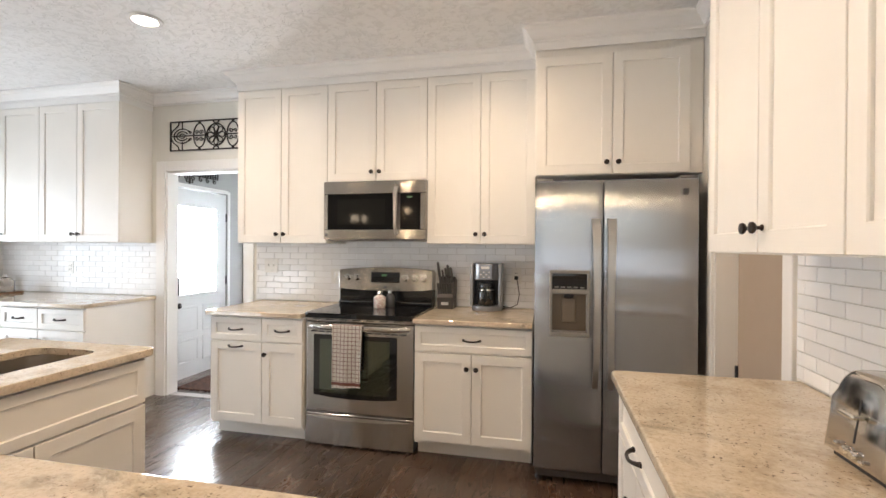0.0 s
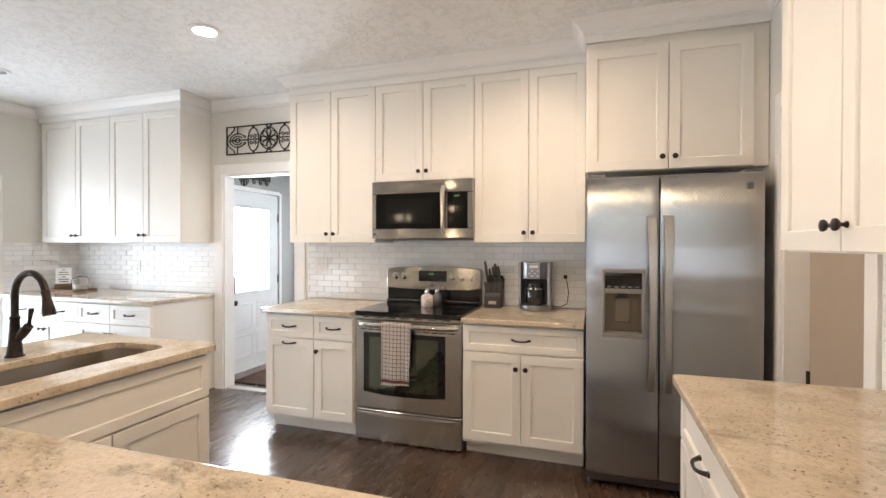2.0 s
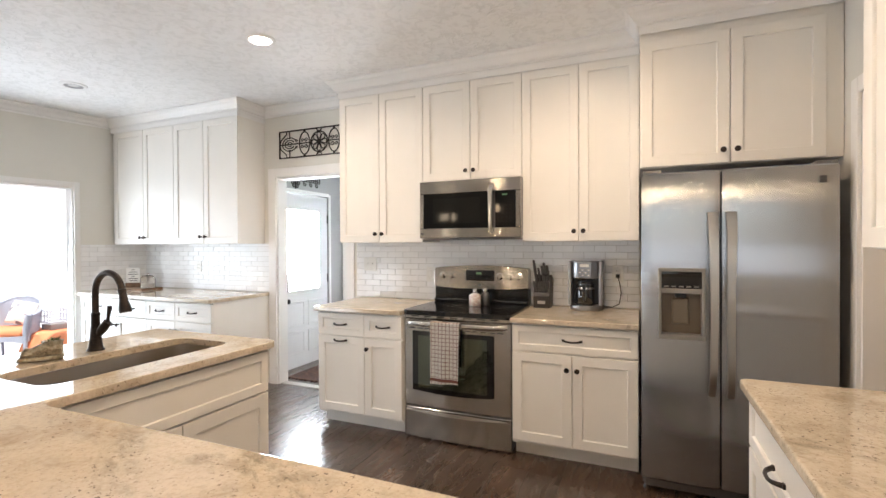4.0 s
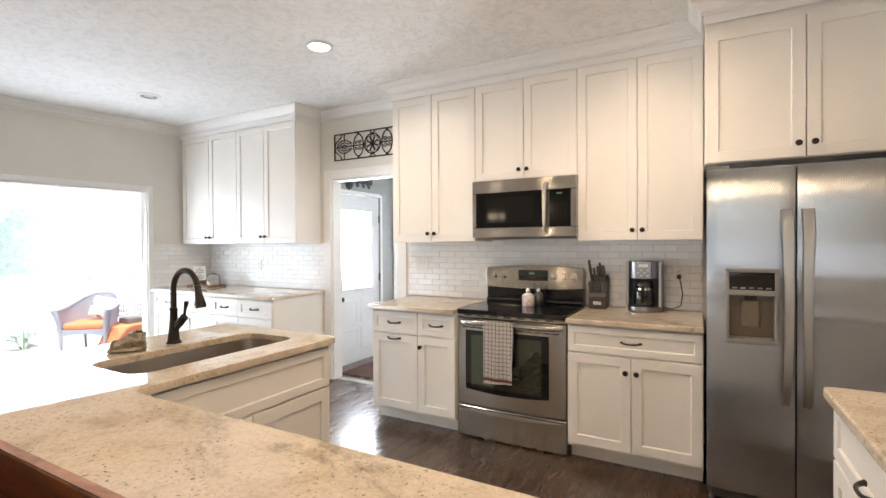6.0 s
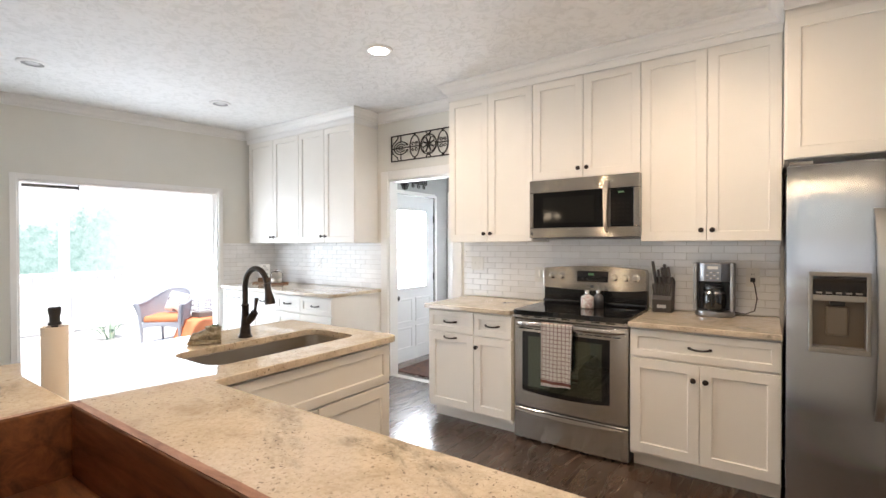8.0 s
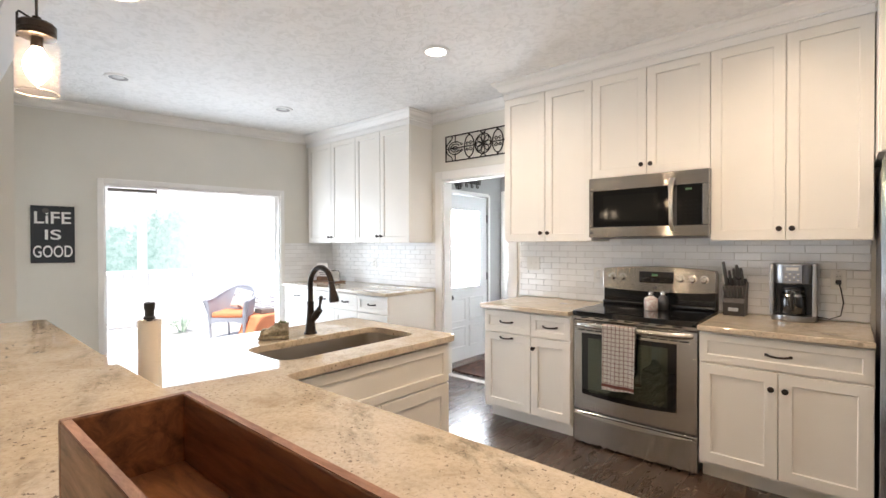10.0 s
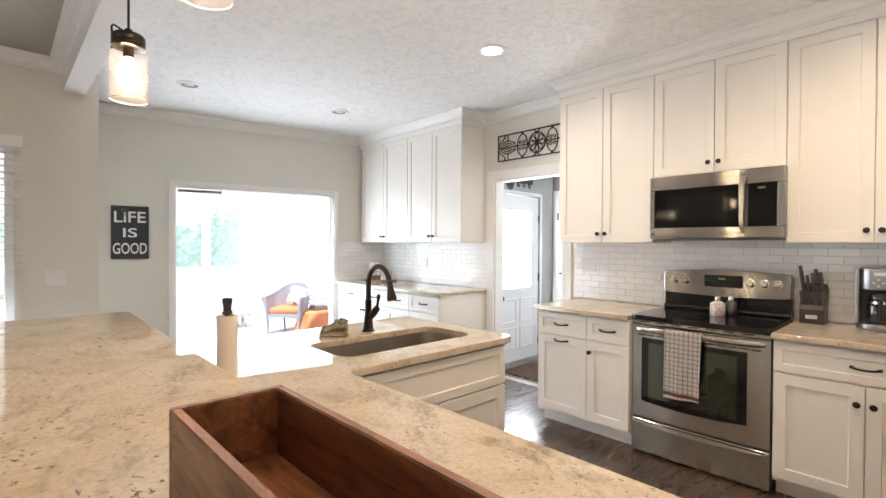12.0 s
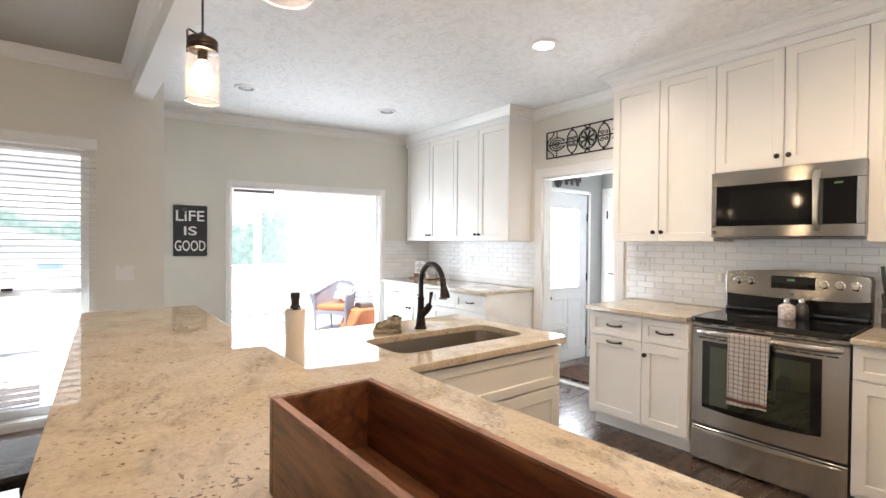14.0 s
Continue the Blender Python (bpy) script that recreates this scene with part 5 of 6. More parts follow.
def grille(m, u0, u1, z0, z1, label):
    t = thing("iron_grille", m @ Vector(((u0 + u1) / 2, 0.0, z0)), label, "wall decor", "iron grilles")
    w, h = u1 - u0, z1 - z0
    um, zm = (u0 + u1) / 2, (z0 + z1) / 2
    fbm = bmesh.new()
    for a in ((u0, u1, z0, z0 + 0.010), (u0, u1, z1 - 0.010, z1), (u0, u0 + 0.010, z0 + 0.010, z1 - 0.010), (u1 - 0.010, u1, z0 + 0.010, z1 - 0.010)):
        box(a[0], a[1], 0.001, 0.015, a[2], a[3], 0.002, 1, fbm)
    part("frame", fbm, M_IRON, t, m=m)
    rr = h * 0.36
    ros = tube([(um + rr * math.cos(k * math.pi / 16), 0.008, zm + rr * math.sin(k * math.pi / 16)) for k in range(32)], 0.006, 6, closed=True)
    for k in range(8):
        a = k * math.pi / 4
        petal = []
        for i in range(13):
            s = i / 12
            da = 0.34 * math.sin(2 * math.pi * s)
            rad_ = rr * 0.9 * math.sin(math.pi * s)
            petal.append((um + rad_ * math.cos(a + da), 0.008, zm + rad_ * math.sin(a + da)))
        tube(petal, 0.0045, 5, ros)
    join(ros, tube([(um, 0.002, zm), (um, 0.016, zm)], 0.010, 10))
    part("rosette", ros, M_IRON, t, "round petal rosette", True, m=m)
    wire = lambda pts, r=0.0056, bm=None: tube([(p, 0.008, q) for p, q in pts], r, 6, bm)
    for v_ in (-1, 1):
        arc = [(um + h * 0.11 * math.cos(k * math.pi / 10), zm + v_ * (h * 0.49 - h * 0.11 * math.sin(k * math.pi / 10))) for k in range(11)]
        part("arch", wire(arc), M_IRON, t, smooth=True, m=m)
    for sgn in (-1, 1):
        sb_ = bmesh.new()
        X = lambda q: um + sgn * q
        e_, end, bar = h * 0.64, w / 2 - 0.006, w * 0.365
        tube([(X(e_ + h * 0.225 * math.cos(k * math.pi / 14)), 0.008, zm + h * 0.40 * math.sin(k * math.pi / 14)) for k in range(28)], 0.0055, 6, sb_, True)
        wire([(X(rr), zm), (X(end), zm)], 0.0055, sb_)
        for v_ in (-1, 1):
            box(X(e_) - 0.010, X(e_) + 0.010, 0.003, 0.014, zm + v_ * h * 0.43 - 0.008, zm + v_ * h * 0.43 + 0.008, 0.002, 1, sb_)
            wire([(X(bar), zm + v_ * h * 0.20), (X(bar), zm + v_ * h * 0.48)], 0.0048, sb_)
            for cx, cr, da in ((e_ - h * 0.07, 0.085, 420), (e_ + h * 0.10, 0.07, 380)):
                a0 = 180 if sgn > 0 else 0
                tube(scroll(X(cx), zm + v_ * h * 0.10, h * cr, a0, a0 - v_ * sgn * da, 0.2), 0.0042, 5, sb_)
            # nested hoops of the end shield, with curled tips
            for rx, rz in ((0.33, 0.24), (0.22, 0.15), (0.11, 0.07)):
                wire([(X(bar + h * rx * math.cos(k * math.pi / 12)), zm + v_ * h * rz * math.sin(k * math.pi / 12)) for k in range(11)], 0.0048, sb_)
            tube(scroll(X(bar - h * 0.30), zm + v_ * h * 0.13, h * 0.055, 0, v_ * sgn * 360, 0.3), 0.0042, 5, sb_)
            wire([(X(end - h * 0.34), zm + v_ * h * 0.485), (X(end - h * 0.30), zm + v_ * h * 0.36), (X(end - h * 0.19), zm + v_ * h * 0.27), (X(end - h * 0.06), zm + v_ * h * 0.17), (X(end - h * 0.01), zm + v_ * h * 0.03)], 0.0052, sb_)
        part("scrollwork", sb_, M_IRON, t, "curled iron scrollwork", True, m=m)
    return t


grille(facing_south(YB), -3.315, -2.40 + 0.02, 2.196, 2.456, "dark wrought-iron scroll grille above the entry doorway")


def crest(m, u0, u1, z0, z1, label):
    """A close-set picket band with a fringe of scrolls above and below."""
    t = thing("iron_grille", m @ Vector(((u0 + u1) / 2, 0.0, z0)), label, "wall decor", "iron grilles")
    rails = bmesh.new()
    for z in (z0, z0 + 0.022, z1 - 0.022, z1):
        box(u0, u1, 0.002, 0.012, z - 0.004, z + 0.004, bm=rails)
    part("rails", rails, M_IRON, t, m=m)
    pk = bmesh.new()
    n = 22
    for i in range(n + 1):
        u = u0 + (u1 - u0) * i / n
        box(u - 0.005, u + 0.005, 0.003, 0.011, z0 + 0.004, z1 - 0.004, bm=pk)
    part("pickets", pk, M_IRON, t, m=m)
    fr_ = bmesh.new()
    k = 8
    for i in range(k):
        u = u0 + (u1 - u0) * (i + 0.5) / k
        sg = 1 if i < k / 2 else -1
        for v_ in (-1, 1):
            zc = (z0 - 0.030) if v_ < 0 else (z1 + 0.030)
            part("scroll", tube(scroll(u, zc, 0.028, -90 * v_, -90 * v_ + sg * v_ * 420, 0.2), 0.0055, 5), M_IRON, t, smooth=True, m=m)
    um = (u0 + u1) / 2
    tube(scroll(um - 0.03, z0 - 0.06, 0.03, 90, -300, 0.2), 0.006, 5, fr_)
    tube(scroll(um + 0.03, z0 - 0.06, 0.03, 90, 480, 0.2), 0.006, 5, fr_)
    tube([(um, 0.007, z0), (um, 0.007, z0 - 0.10)], 0.008, 6, fr_)
    part("drop_ornament", fr_, M_IRON, t, "curled drop ornament", True, m=m)
    return t


crest(facing_east(MX0), 3.60, 4.43, 2.085, 2.185, "dark wrought-iron picket crest with a scroll fringe above the entry door")

# ---- entry door with a glazed upper half ----
ed = thing("entry_door", (MX0 - 0.02, (ED0 + ED1) / 2, 0), "white half-glazed entry door, closed, with black hardware", "door")
EM = facing_east(MX0 - 0.03)
q0, q1, zz1 = ED0 + 0.018, ED1 - 0.018, 1.935
g0, g1, gz0, gz1 = q0 + 0.040, q1 - 0.155, 0.868, 1.768
eb = bmesh.new()
for a in ((q0, g0, 0.012, zz1), (g1, q1, 0.012, zz1), (g0, g1, gz1, zz1), (g0, g1, 0.012, gz0)):
    box(a[0], a[1], -0.02, 0.022, a[2], a[3], bm=eb)
part("leaf", eb, M_DOORW, ed, m=EM)
gl = part("glazing_frame", join(join(box(g0 - 0.02, g0 + 0.01, 0.022, 0.034, gz0 - 0.02, gz1 + 0.02, 0.003), box(g1 - 0.01, g1 + 0.02, 0.022, 0.034, gz0 - 0.02, gz1 + 0.02, 0.003)), join(box(g0 + 0.01, g1 - 0.01, 0.022, 0.034, gz1 - 0.01, gz1 + 0.02, 0.003), box(g0 + 0.01, g1 - 0.01, 0.022, 0.034, gz0 - 0.02, gz0 + 0.01, 0.003))), M_DOORW, ed, m=EM)
part("pane", box(g0, g1, 0.0, 0.006, gz0, gz1), M_FROST, gl, "frosted pane glowing in place of the daylight behind it", m=EM)
for a, b in ((q0 + 0.07, (q0 + q1) / 2 - 0.03), ((q0 + q1) / 2 + 0.03, q1 - 0.07)):
    for z0_, z1_ in ((0.17, 0.42), (0.47, 0.75)):
        part("raised_panel", shaker(a, b, z0_, z1_, 0.022, 0.008, 0.005), M_DOORW, ed, m=Matrix.Translation((0.022, 0, 0)) @ EM)
part("deadbolt_plate", box(q0 + 0.016, q0 + 0.066, 0.034, 0.062, 0.875, 1.05, 0.008, 3), M_BLACK, ed, "black keypad deadbolt", m=EM)
kn = lathe([(0.030, 0), (0.030, 0.006), (0.012, 0.01), (0.012, 0.03), (0.026, 0.04), (0.027, 0.055), (0.018, 0.064), (0, 0.066)], seg=18)
part("door_knob", kn, M_BLACK, ed, "black round knob", True, m=EM @ Matrix(((1, 0, 0, q0 + 0.045), (0, 0, 1, 0.022), (0, 1, 0, 0.772), (0, 0, 0, 1))))
for z in (0.22, 0.98, 1.68):
    part("hinge", tube([(q1 + 0.002, 0.026, z - 0.045), (q1 + 0.002, 0.026, z + 0.045)], 0.009, 8), M_BLACK, ed, "black hinge", m=EM)
bmc = bmesh.new()
for a, b in ((ED0 - 0.07, ED0 + 0.003), (ED1 - 0.003, ED1 + 0.03)):
    box(a, b, 0.0, 0.016, 0, 1.97, 0.003, 1, bmc)
box(ED0 + 0.003, ED1 - 0.003, 0.0, 0.0155, 1.945, 1.985, 0.003, 1, bmc)
trim("trim_entry_door", bmc, "white painted door casing", facing_east(MX0))

# closet door on the entry's far wall
cd = thing("closet_door", (-3.15, MY1 - 0.01, 0), "white panelled closet door, closed, with black hinges", "door")
CM = facing_south(MY1)
part("leaf", box(-3.50, -2.80, 0.002, 0.026, 0.01, 1.95), M_DOORW, cd, m=CM)
for a, b in ((-3.43, -3.19), (-3.11, -2.87)):
    for z0_, z1_ in ((0.18, 0.80), (0.92, 1.50), (1.58, 1.85)):
        part("raised_panel", shaker(a, b, z0_, z1_, 0.022, 0.008, 0.005), M_DOORW, cd, m=Matrix.Translation((0, -0.024, 0)) @ CM)
for z in (0.25, 1.72):
    part("hinge", tube([(-3.505, 0.03, z - 0.045), (-3.505, 0.03, z + 0.045)], 0.009, 8), M_BLACK, cd, "black hinge", m=CM)
part("lever_handle", tube([(-3.46, 0.02, 1.02), (-3.46, 0.055, 1.02), (-3.40, 0.06, 1.015), (-3.36, 0.06, 1.01)], 0.009, 8), M_BLACK, cd, "black lever handle", True, m=CM)
bmc = bmesh.new()
box(-3.585, -3.505, 0.0, 0.018, 0, 2.04, 0.003, 1, bmc)
box(-3.505, -2.80, 0.0, 0.0175, 1.955, 2.04, 0.003, 1, bmc)
trim("trim_closet_door", bmc, "white painted door casing", CM)

rug = thing("entry_rug", (-3.1, 3.94, FZ), "dark red and brown woven rug inside the entry", "rug")
M_RUG = mat("woven_rug", (0.12, 0.05, 0.03), 0.95)
link(M_RUG, ramp(M_RUG, noise_tex(M_RUG, coords(M_RUG), 25, 5), [(0.35, (0.022, 0.012, 0.009)), (0.55, (0.075, 0.03, 0.017)), (0.7, (0.11, 0.065, 0.035))]), bsdf(M_RUG).inputs["Base Color"])
bump(M_RUG, noise_tex(M_RUG, coords(M_RUG), 300, 2), 0.8, 0.004)
part("mat", box(-3.42, -2.72, 3.66, 4.22, FZ + 0.0015, FZ + 0.012, 0.003), M_RUG, rug)

# pantry door in the jamb
pd = thing("pantry_door", (XE + 0.10, 2.34, 0), "plain taupe painted pantry door, closed, with dark hinges", "door")
PM = facing_west(XE + 0.105)
part("leaf", box(PD0 + 0.018, PD1 - 0.018, -0.018, 0.0, 0.01, PDZ - 0.02), M_PANTRY, pd, m=PM)
for z in (0.25, 0.72, 1.75):
    part("hinge", tube([(PD1 - 0.02, 0.006, z - 0.045), (PD1 - 0.02, 0.006, z + 0.045)], 0.009, 8), M_BLACK, pd, "dark hinge", m=PM)

# ---- painted word sign ----
sg = thing("wall_sign", MW @ Vector((0.774, 0.0, 1.21)), "dark slate canvas sign with white lettering on the wall", "sign")
SM = MW
M_SIGN = painted("sign_canvas", (0.035, 0.037, 0.042), 0.75, 0.4, 300)
M_LETTER = painted("letter_paint", (0.80, 0.80, 0.78), 0.7, 0.2)
part("canvas", box(0.620, 0.930, 0.002, 0.026, 1.210, 1.728, 0.003), M_SIGN, sg, m=SM)


def words(text, yc, zc, width, height, parent):
    cu = bpy.data.curves.new("lettering", "FONT")
    cu.body, cu.align_x, cu.align_y, cu.size, cu.extrude, cu.offset = text, "CENTER", "CENTER", 1.0, 0.004, 0.012
    ob = bpy.data.objects.new("tmp", cu)
    scene.collection.objects.link(ob)
    bpy.context.view_layer.update()
    me = bpy.data.meshes.new_from_object(ob.evaluated_get(bpy.context.evaluated_depsgraph_get()))
    bpy.data.objects.remove(ob)
    bm = bmesh.new()
    bm.from_mesh(me)
    xs, ys = [v.co.x for v in bm.verts], [v.co.y for v in bm.verts]
    sx, sy = width / (max(xs) - min(xs)), height / (max(ys) - min(ys))
    cx_, cy_ = (max(xs) + min(xs)) / 2, (max(ys) + min(ys)) / 2
    for v in bm.verts:
        v.co = MW @ Vector((yc + (v.co.x - cx_) * sx, 0.0265 + max(0, v.co.z) * 0.2, zc + (v.co.y - cy_) * sy))
    part("lettering", bm, M_LETTER, parent, "white block letters")


part("ornament", lathe([(0, 0), (0.022, 0), (0.024, 0.004), (0.014, 0.010), (0, 0.011)], seg=16), mat("ornament_paint", (0.085, 0.08, 0.075), 0.6), sg, "small dark round ornament over the i", True, m=MW @ Matrix(((1, 0, 0, 0.724), (0, 0, 1, 0.026), (0, 1, 0, 1.683), (0, 0, 0, 1))))
words("LiFE", 0.775, 1.621, 0.258, 0.108, sg)
words("IS", 0.775, 1.467, 0.115, 0.092, sg)
words("GOOD", 0.775, 1.314, 0.278, 0.108, sg)

# ---- corner counter: tray, small plaque, lidded jar ----
tr = thing("serving_tray", (-5.0, 3.22, CT), "round-cornered wooden serving board on the corner counter", "tray")
part("board", slab(rounded(-5.20, -4.80, 3.12, 3.36, 0.03), CT + 0.001, CT + 0.018, 0.004), M_BOARD, tr)
pq = thing("plaque", (-5.11, 3.24, CT + 0.018), "small white plaque with grey writing on a wooden stand", "plaque")
QM = pose(-5.12, 3.245, 0, 0, 0, 42)
part("stand", box(-0.07, 0.07, -0.03, 0.03, CT + 0.019, CT + 0.065, 0.004), M_BOARD, pq, m=QM)
pp = part("panel", box(-0.065, 0.065, -0.007, 0.005, CT + 0.065, CT + 0.225, 0.003), M_PLASTIC_W, pq, m=QM)
for i, w in enumerate((0.03, 0.075, 0.09, 0.03, 0.085, 0.07)):
    part("writing", box(-w / 2, w / 2, -0.0085, -0.0065, CT + 0.198 - i * 0.023, CT + 0.207 - i * 0.023), M_GREYPL, pp, m=QM)
jr = thing("glass_jar", (-4.875, 3.235, CT + 0.018), "clear glass jar with a glass lid on the board", "jar")
part("jar", lathe([(0, 0.002), (0.066, 0.002), (0.070, 0.01), (0.070, 0.10), (0.052, 0.118), (0.050, 0.118), (0.066, 0.098), (0.066, 0.012), (0, 0.008)], -4.875, 3.235, CT + 0.018, 28), M_GLASS, jr, smooth=True)
part("lid", lathe([(0, 0.119), (0.062, 0.119), (0.062, 0.126), (0.018, 0.132), (0.012, 0.138), (0.018, 0.15), (0, 0.153)], -4.875, 3.235, CT + 0.018, 24), M_GLASS, jr, smooth=True)
part("filling", lathe([(0, 0.014), (0.063, 0.014), (0.063, 0.05), (0, 0.055)], -4.875, 3.235, CT + 0.018, 20), M_PLASTIC_W, jr, "white contents", True)

# ---- toaster ----
to = thing("toaster", (0.69, 1.095, CT), "chrome two-slice toaster with lever and dials", "toaster")
TM = pose(0.676, 1.086, CT, 0, 0, -88)
tb = bmesh.new()
W2, D2, Hh = 0.097, 0.113, 0.198
prof = [(-W2, 0.012), (-W2 - 0.003, 0.09)] + [(-W2 + 0.062 - 0.058 * math.cos(a), Hh - 0.085 + 0.085 * math.sin(a)) for a in (0.15, 0.4, 0.65, 0.9, 1.2, 1.45)] + [(W2 - 0.062 + 0.058 * math.cos(a), Hh - 0.085 + 0.085 * math.sin(a)) for a in (1.45, 1.2, 0.9, 0.65, 0.4, 0.15)] + [(W2 + 0.003, 0.09), (W2, 0.012)]
ra, rb_ = [tb.verts.new((x, -D2 + 0.16 * z, z)) for x, z in prof], [tb.verts.new((x, D2 - 0.05 * z, z)) for x, z in prof]
for i in range(len(prof)):
    j = (i + 1) % len(prof)
    tb.faces.new((ra[i], ra[j], rb_[j], rb_[i]))
e1, e2 = tb.faces.new(ra[::-1]), tb.faces.new(rb_)
bmesh.ops.bevel(tb, geom=list(e1.edges) + list(e2.edges), offset=0.014, segments=4, affect="EDGES", profile=0.5)
part("shell", tb, M_TOASTER, to, smooth=True, m=TM)
part("foot_rail", box(-W2 + 0.014, W2 - 0.014, -D2 + 0.02, D2 - 0.02, 0.0, 0.014), M_BLACK, to, m=TM)
for x in (-0.022, 0.022):
    part("slot", box(x - 0.010, x + 0.010, -0.062, 0.078, Hh - 0.010, Hh - 0.001), M_BLACK, to, m=TM)
LEAN = Matrix(((1, 0, 0, 0), (0, 1, 0.16, 0), (0, 0, 1, 0), (0, 0, 0, 1)))
part("lever_slot", box(-0.002, 0.002, -D2 - 0.001, -D2 + 0.006, 0.055, 0.145), M_BLACK, to, m=TM @ LEAN)
part("lever", box(-0.024, 0.024, -D2 - 0.010, -D2 + 0.017, 0.108, 0.119, 0.005, 3), M_CHROME, to, "chrome lever", m=TM)
for d, z, q in ((-0.042, 0.040, 0.5), (-0.014, 0.036, 0.9), (0.012, 0.036, 0.9), (0.036, 0.030, 0.5)):
    kb2 = lathe([(0.0095 * q, 0), (0.0095 * q, 0.009), (0.007 * q, 0.012), (0, 0.0125)], seg=14)
    part("dial", kb2, M_CHROME, to, smooth=True, m=TM @ Matrix(((1, 0, 0, d), (0, 0, -1, -D2 + 0.16 * z + 0.001), (0, 1, 0, z), (0, 0, 0, 1))))

# ---- recessed ceiling lamps ----
def can(x, y, lit):
    t = thing("recessed_light", (x, y, CEIL - 0.012), ("lit" if lit else "unlit") + " recessed ceiling downlight with a white ring", "ceiling light", "recessed lights")
    part("ring", lathe([(0.066, 0.010), (0.068, 0.002), (0.082, 0.0), (0.094, 0.006), (0.095, 0.0125), (0.066, 0.0125)], x, y, CEIL - 0.0125, 32), M_TRIM, t, smooth=True)
    if lit:
        part("lens", lathe([(0, 0.004), (0.067, 0.004), (0.067, 0.011), (0, 0.0115)], x, y, CEIL - 0.0125, 28), M_CANGLOW, t, "glowing lens")
    else:
        part("baffle", lathe([(0.040, 0.0075), (0.067, 0.004), (0.067, 0.011), (0.040, 0.0115)], x, y, CEIL - 0.0125, 28), M_BAFFLE, t, "grey baffle")
        part("lens", lathe([(0, 0.001), (0.025, 0.003), (0.041, 0.0075), (0.040, 0.0115), (0, 0.0115)], x, y, CEIL - 0.0125, 28), M_CANOFF, t, "unlit glass lens", True)


# housings for the two added, unseen cans stand last in this list
for x, y, lit in ((-2.371, 2.265, True), (-4.41, 2.305, False), (-4.58, 0.985, False), (-0.55, 2.265, True), (-0.75, 1.45, True), (0.15, 1.0, True)):
    can(x, y, lit)

# ---- jar pendants over the bar ----
def pendant(x, y, z):
    t = thing("pendant_light", (x, y, z), "mason-jar pendant light with a bronze cap and glowing bulb", "pendant light", "pendants over the bar")
    part("glass", lathe([(0.0465, 0.014), (0.049, 0.014), (0.049, 0.158), (0.0445, 0.168), (0.0425, 0.168), (0.0465, 0.157), (0.0465, 0.014)], x, y, z, 32), M_JAR, t, "clear jar glass", True)
    part("rim", tube([(x + 0.0475 * math.cos(k * math.pi / 16), y + 0.0475 * math.sin(k * math.pi / 16), z + 0.0145) for k in range(32)], 0.0016, 6, closed=True), M_JARRIM, t, "thick glass rim", True)
    cap = part("cap", lathe([(0.0415, 0.166), (0.0435, 0.167), (0.0435, 0.173), (0.0422, 0.175), (0.0435, 0.177), (0.0435, 0.183), (0.0425, 0.185), (0.0435, 0.187), (0.0435, 0.200), (0.038, 0.206), (0.010, 0.208), (0.010, 0.222), (0, 0.223)], x, y, z, 32), M_BRONZE, t, "bronze screw cap", True)
    part("bail", tube([(x - 0.0285, y - 0.037, z + 0.165), (x - 0.0285, y - 0.037, z + 0.232), (x - 0.026, y - 0.034, z + 0.236), (x - 0.004, y - 0.005, z + 0.214)], 0.003, 6), M_BRONZE, cap, "bent wire bail", True)
    part("bulb", lathe([(0.0, 0.034)] + [(0.028 * math.sin(math.pi * k / 20) ** 0.75 * (1 - 0.22 * max(0, k / 20 - 0.5) * 2) + 0.006 * (k / 20), 0.034 + 0.108 * k / 20) for k in range(1, 20)] + [(0.013, 0.142)], x, y, z, 24), M_BULB, t, "warm glowing bulb", True)
    part("socket", lathe([(0.014, 0.138), (0.014, 0.166), (0, 0.161)], x, y, z, 16), M_BRONZE, t, smooth=True)
    part("cord", tube([(x, y, z + 0.22), (x, y, CEIL - 0.02)], 0.0035, 8), M_BLACK, t, "black cord")
    part("canopy", lathe([(0.06, 0.02), (0.06, 0.012), (0.045, 0.0), (0, -0.002)][::-1], x, y, CEIL - 0.0205, 24), M_BRONZE, t, smooth=True)


pendant(-1.92, 0.111, 1.777)
pendant(-1.212, 0.111, 1.812)
pendant(-0.50, 0.111, 1.80)

# ---- dining chandelier, seen only as highlights in the steel and as warm light on the walls ----
def chandelier(x, y, z):
    t = thing("chandelier", (x, y, z), "bronze dining chandelier with five glowing bulbs", "chandelier")
    part("hub", lathe([(0, -0.05), (0.03, -0.03), (0.022, 0.02), (0.035, 0.06), (0.012, 0.12), (0, 0.12)], x, y, z, 20), M_BRONZE, t, smooth=True)
    part("rod", tube([(x, y, z + 0.11), (x, y, CEIL - 0.02)], 0.007, 8), M_BRONZE, t)
    part("canopy", lathe([(0.06, 0.02), (0.06, 0.012), (0.045, 0.0), (0, -0.002)][::-1], x, y, CEIL - 0.0205, 24), M_BRONZE, t, smooth=True)
    for k in range(5):
        a = k * math.pi * 0.4 + 0.3
        cx, cy = math.cos(a), math.sin(a)
        arm = part("arm", tube([(x + cx * q, y + cy * q, z + h) for q, h in ((0.02, 0.0), (0.05, -0.04), (0.09, -0.03), (0.11, 0.02))], 0.007, 8), M_BRONZE, t, smooth=True)
        part("bulb", lathe([(0, 0.125), (0.012, 0.11), (0.024, 0.085), (0.026, 0.06), (0.015, 0.02), (0.013, 0.0)], x + cx * 0.11, y + cy * 0.11, z + 0.02, 16), M_BULB_DIM, arm, "warm glowing bulb", True)


chandelier(-3.30, -1.50, 1.78)


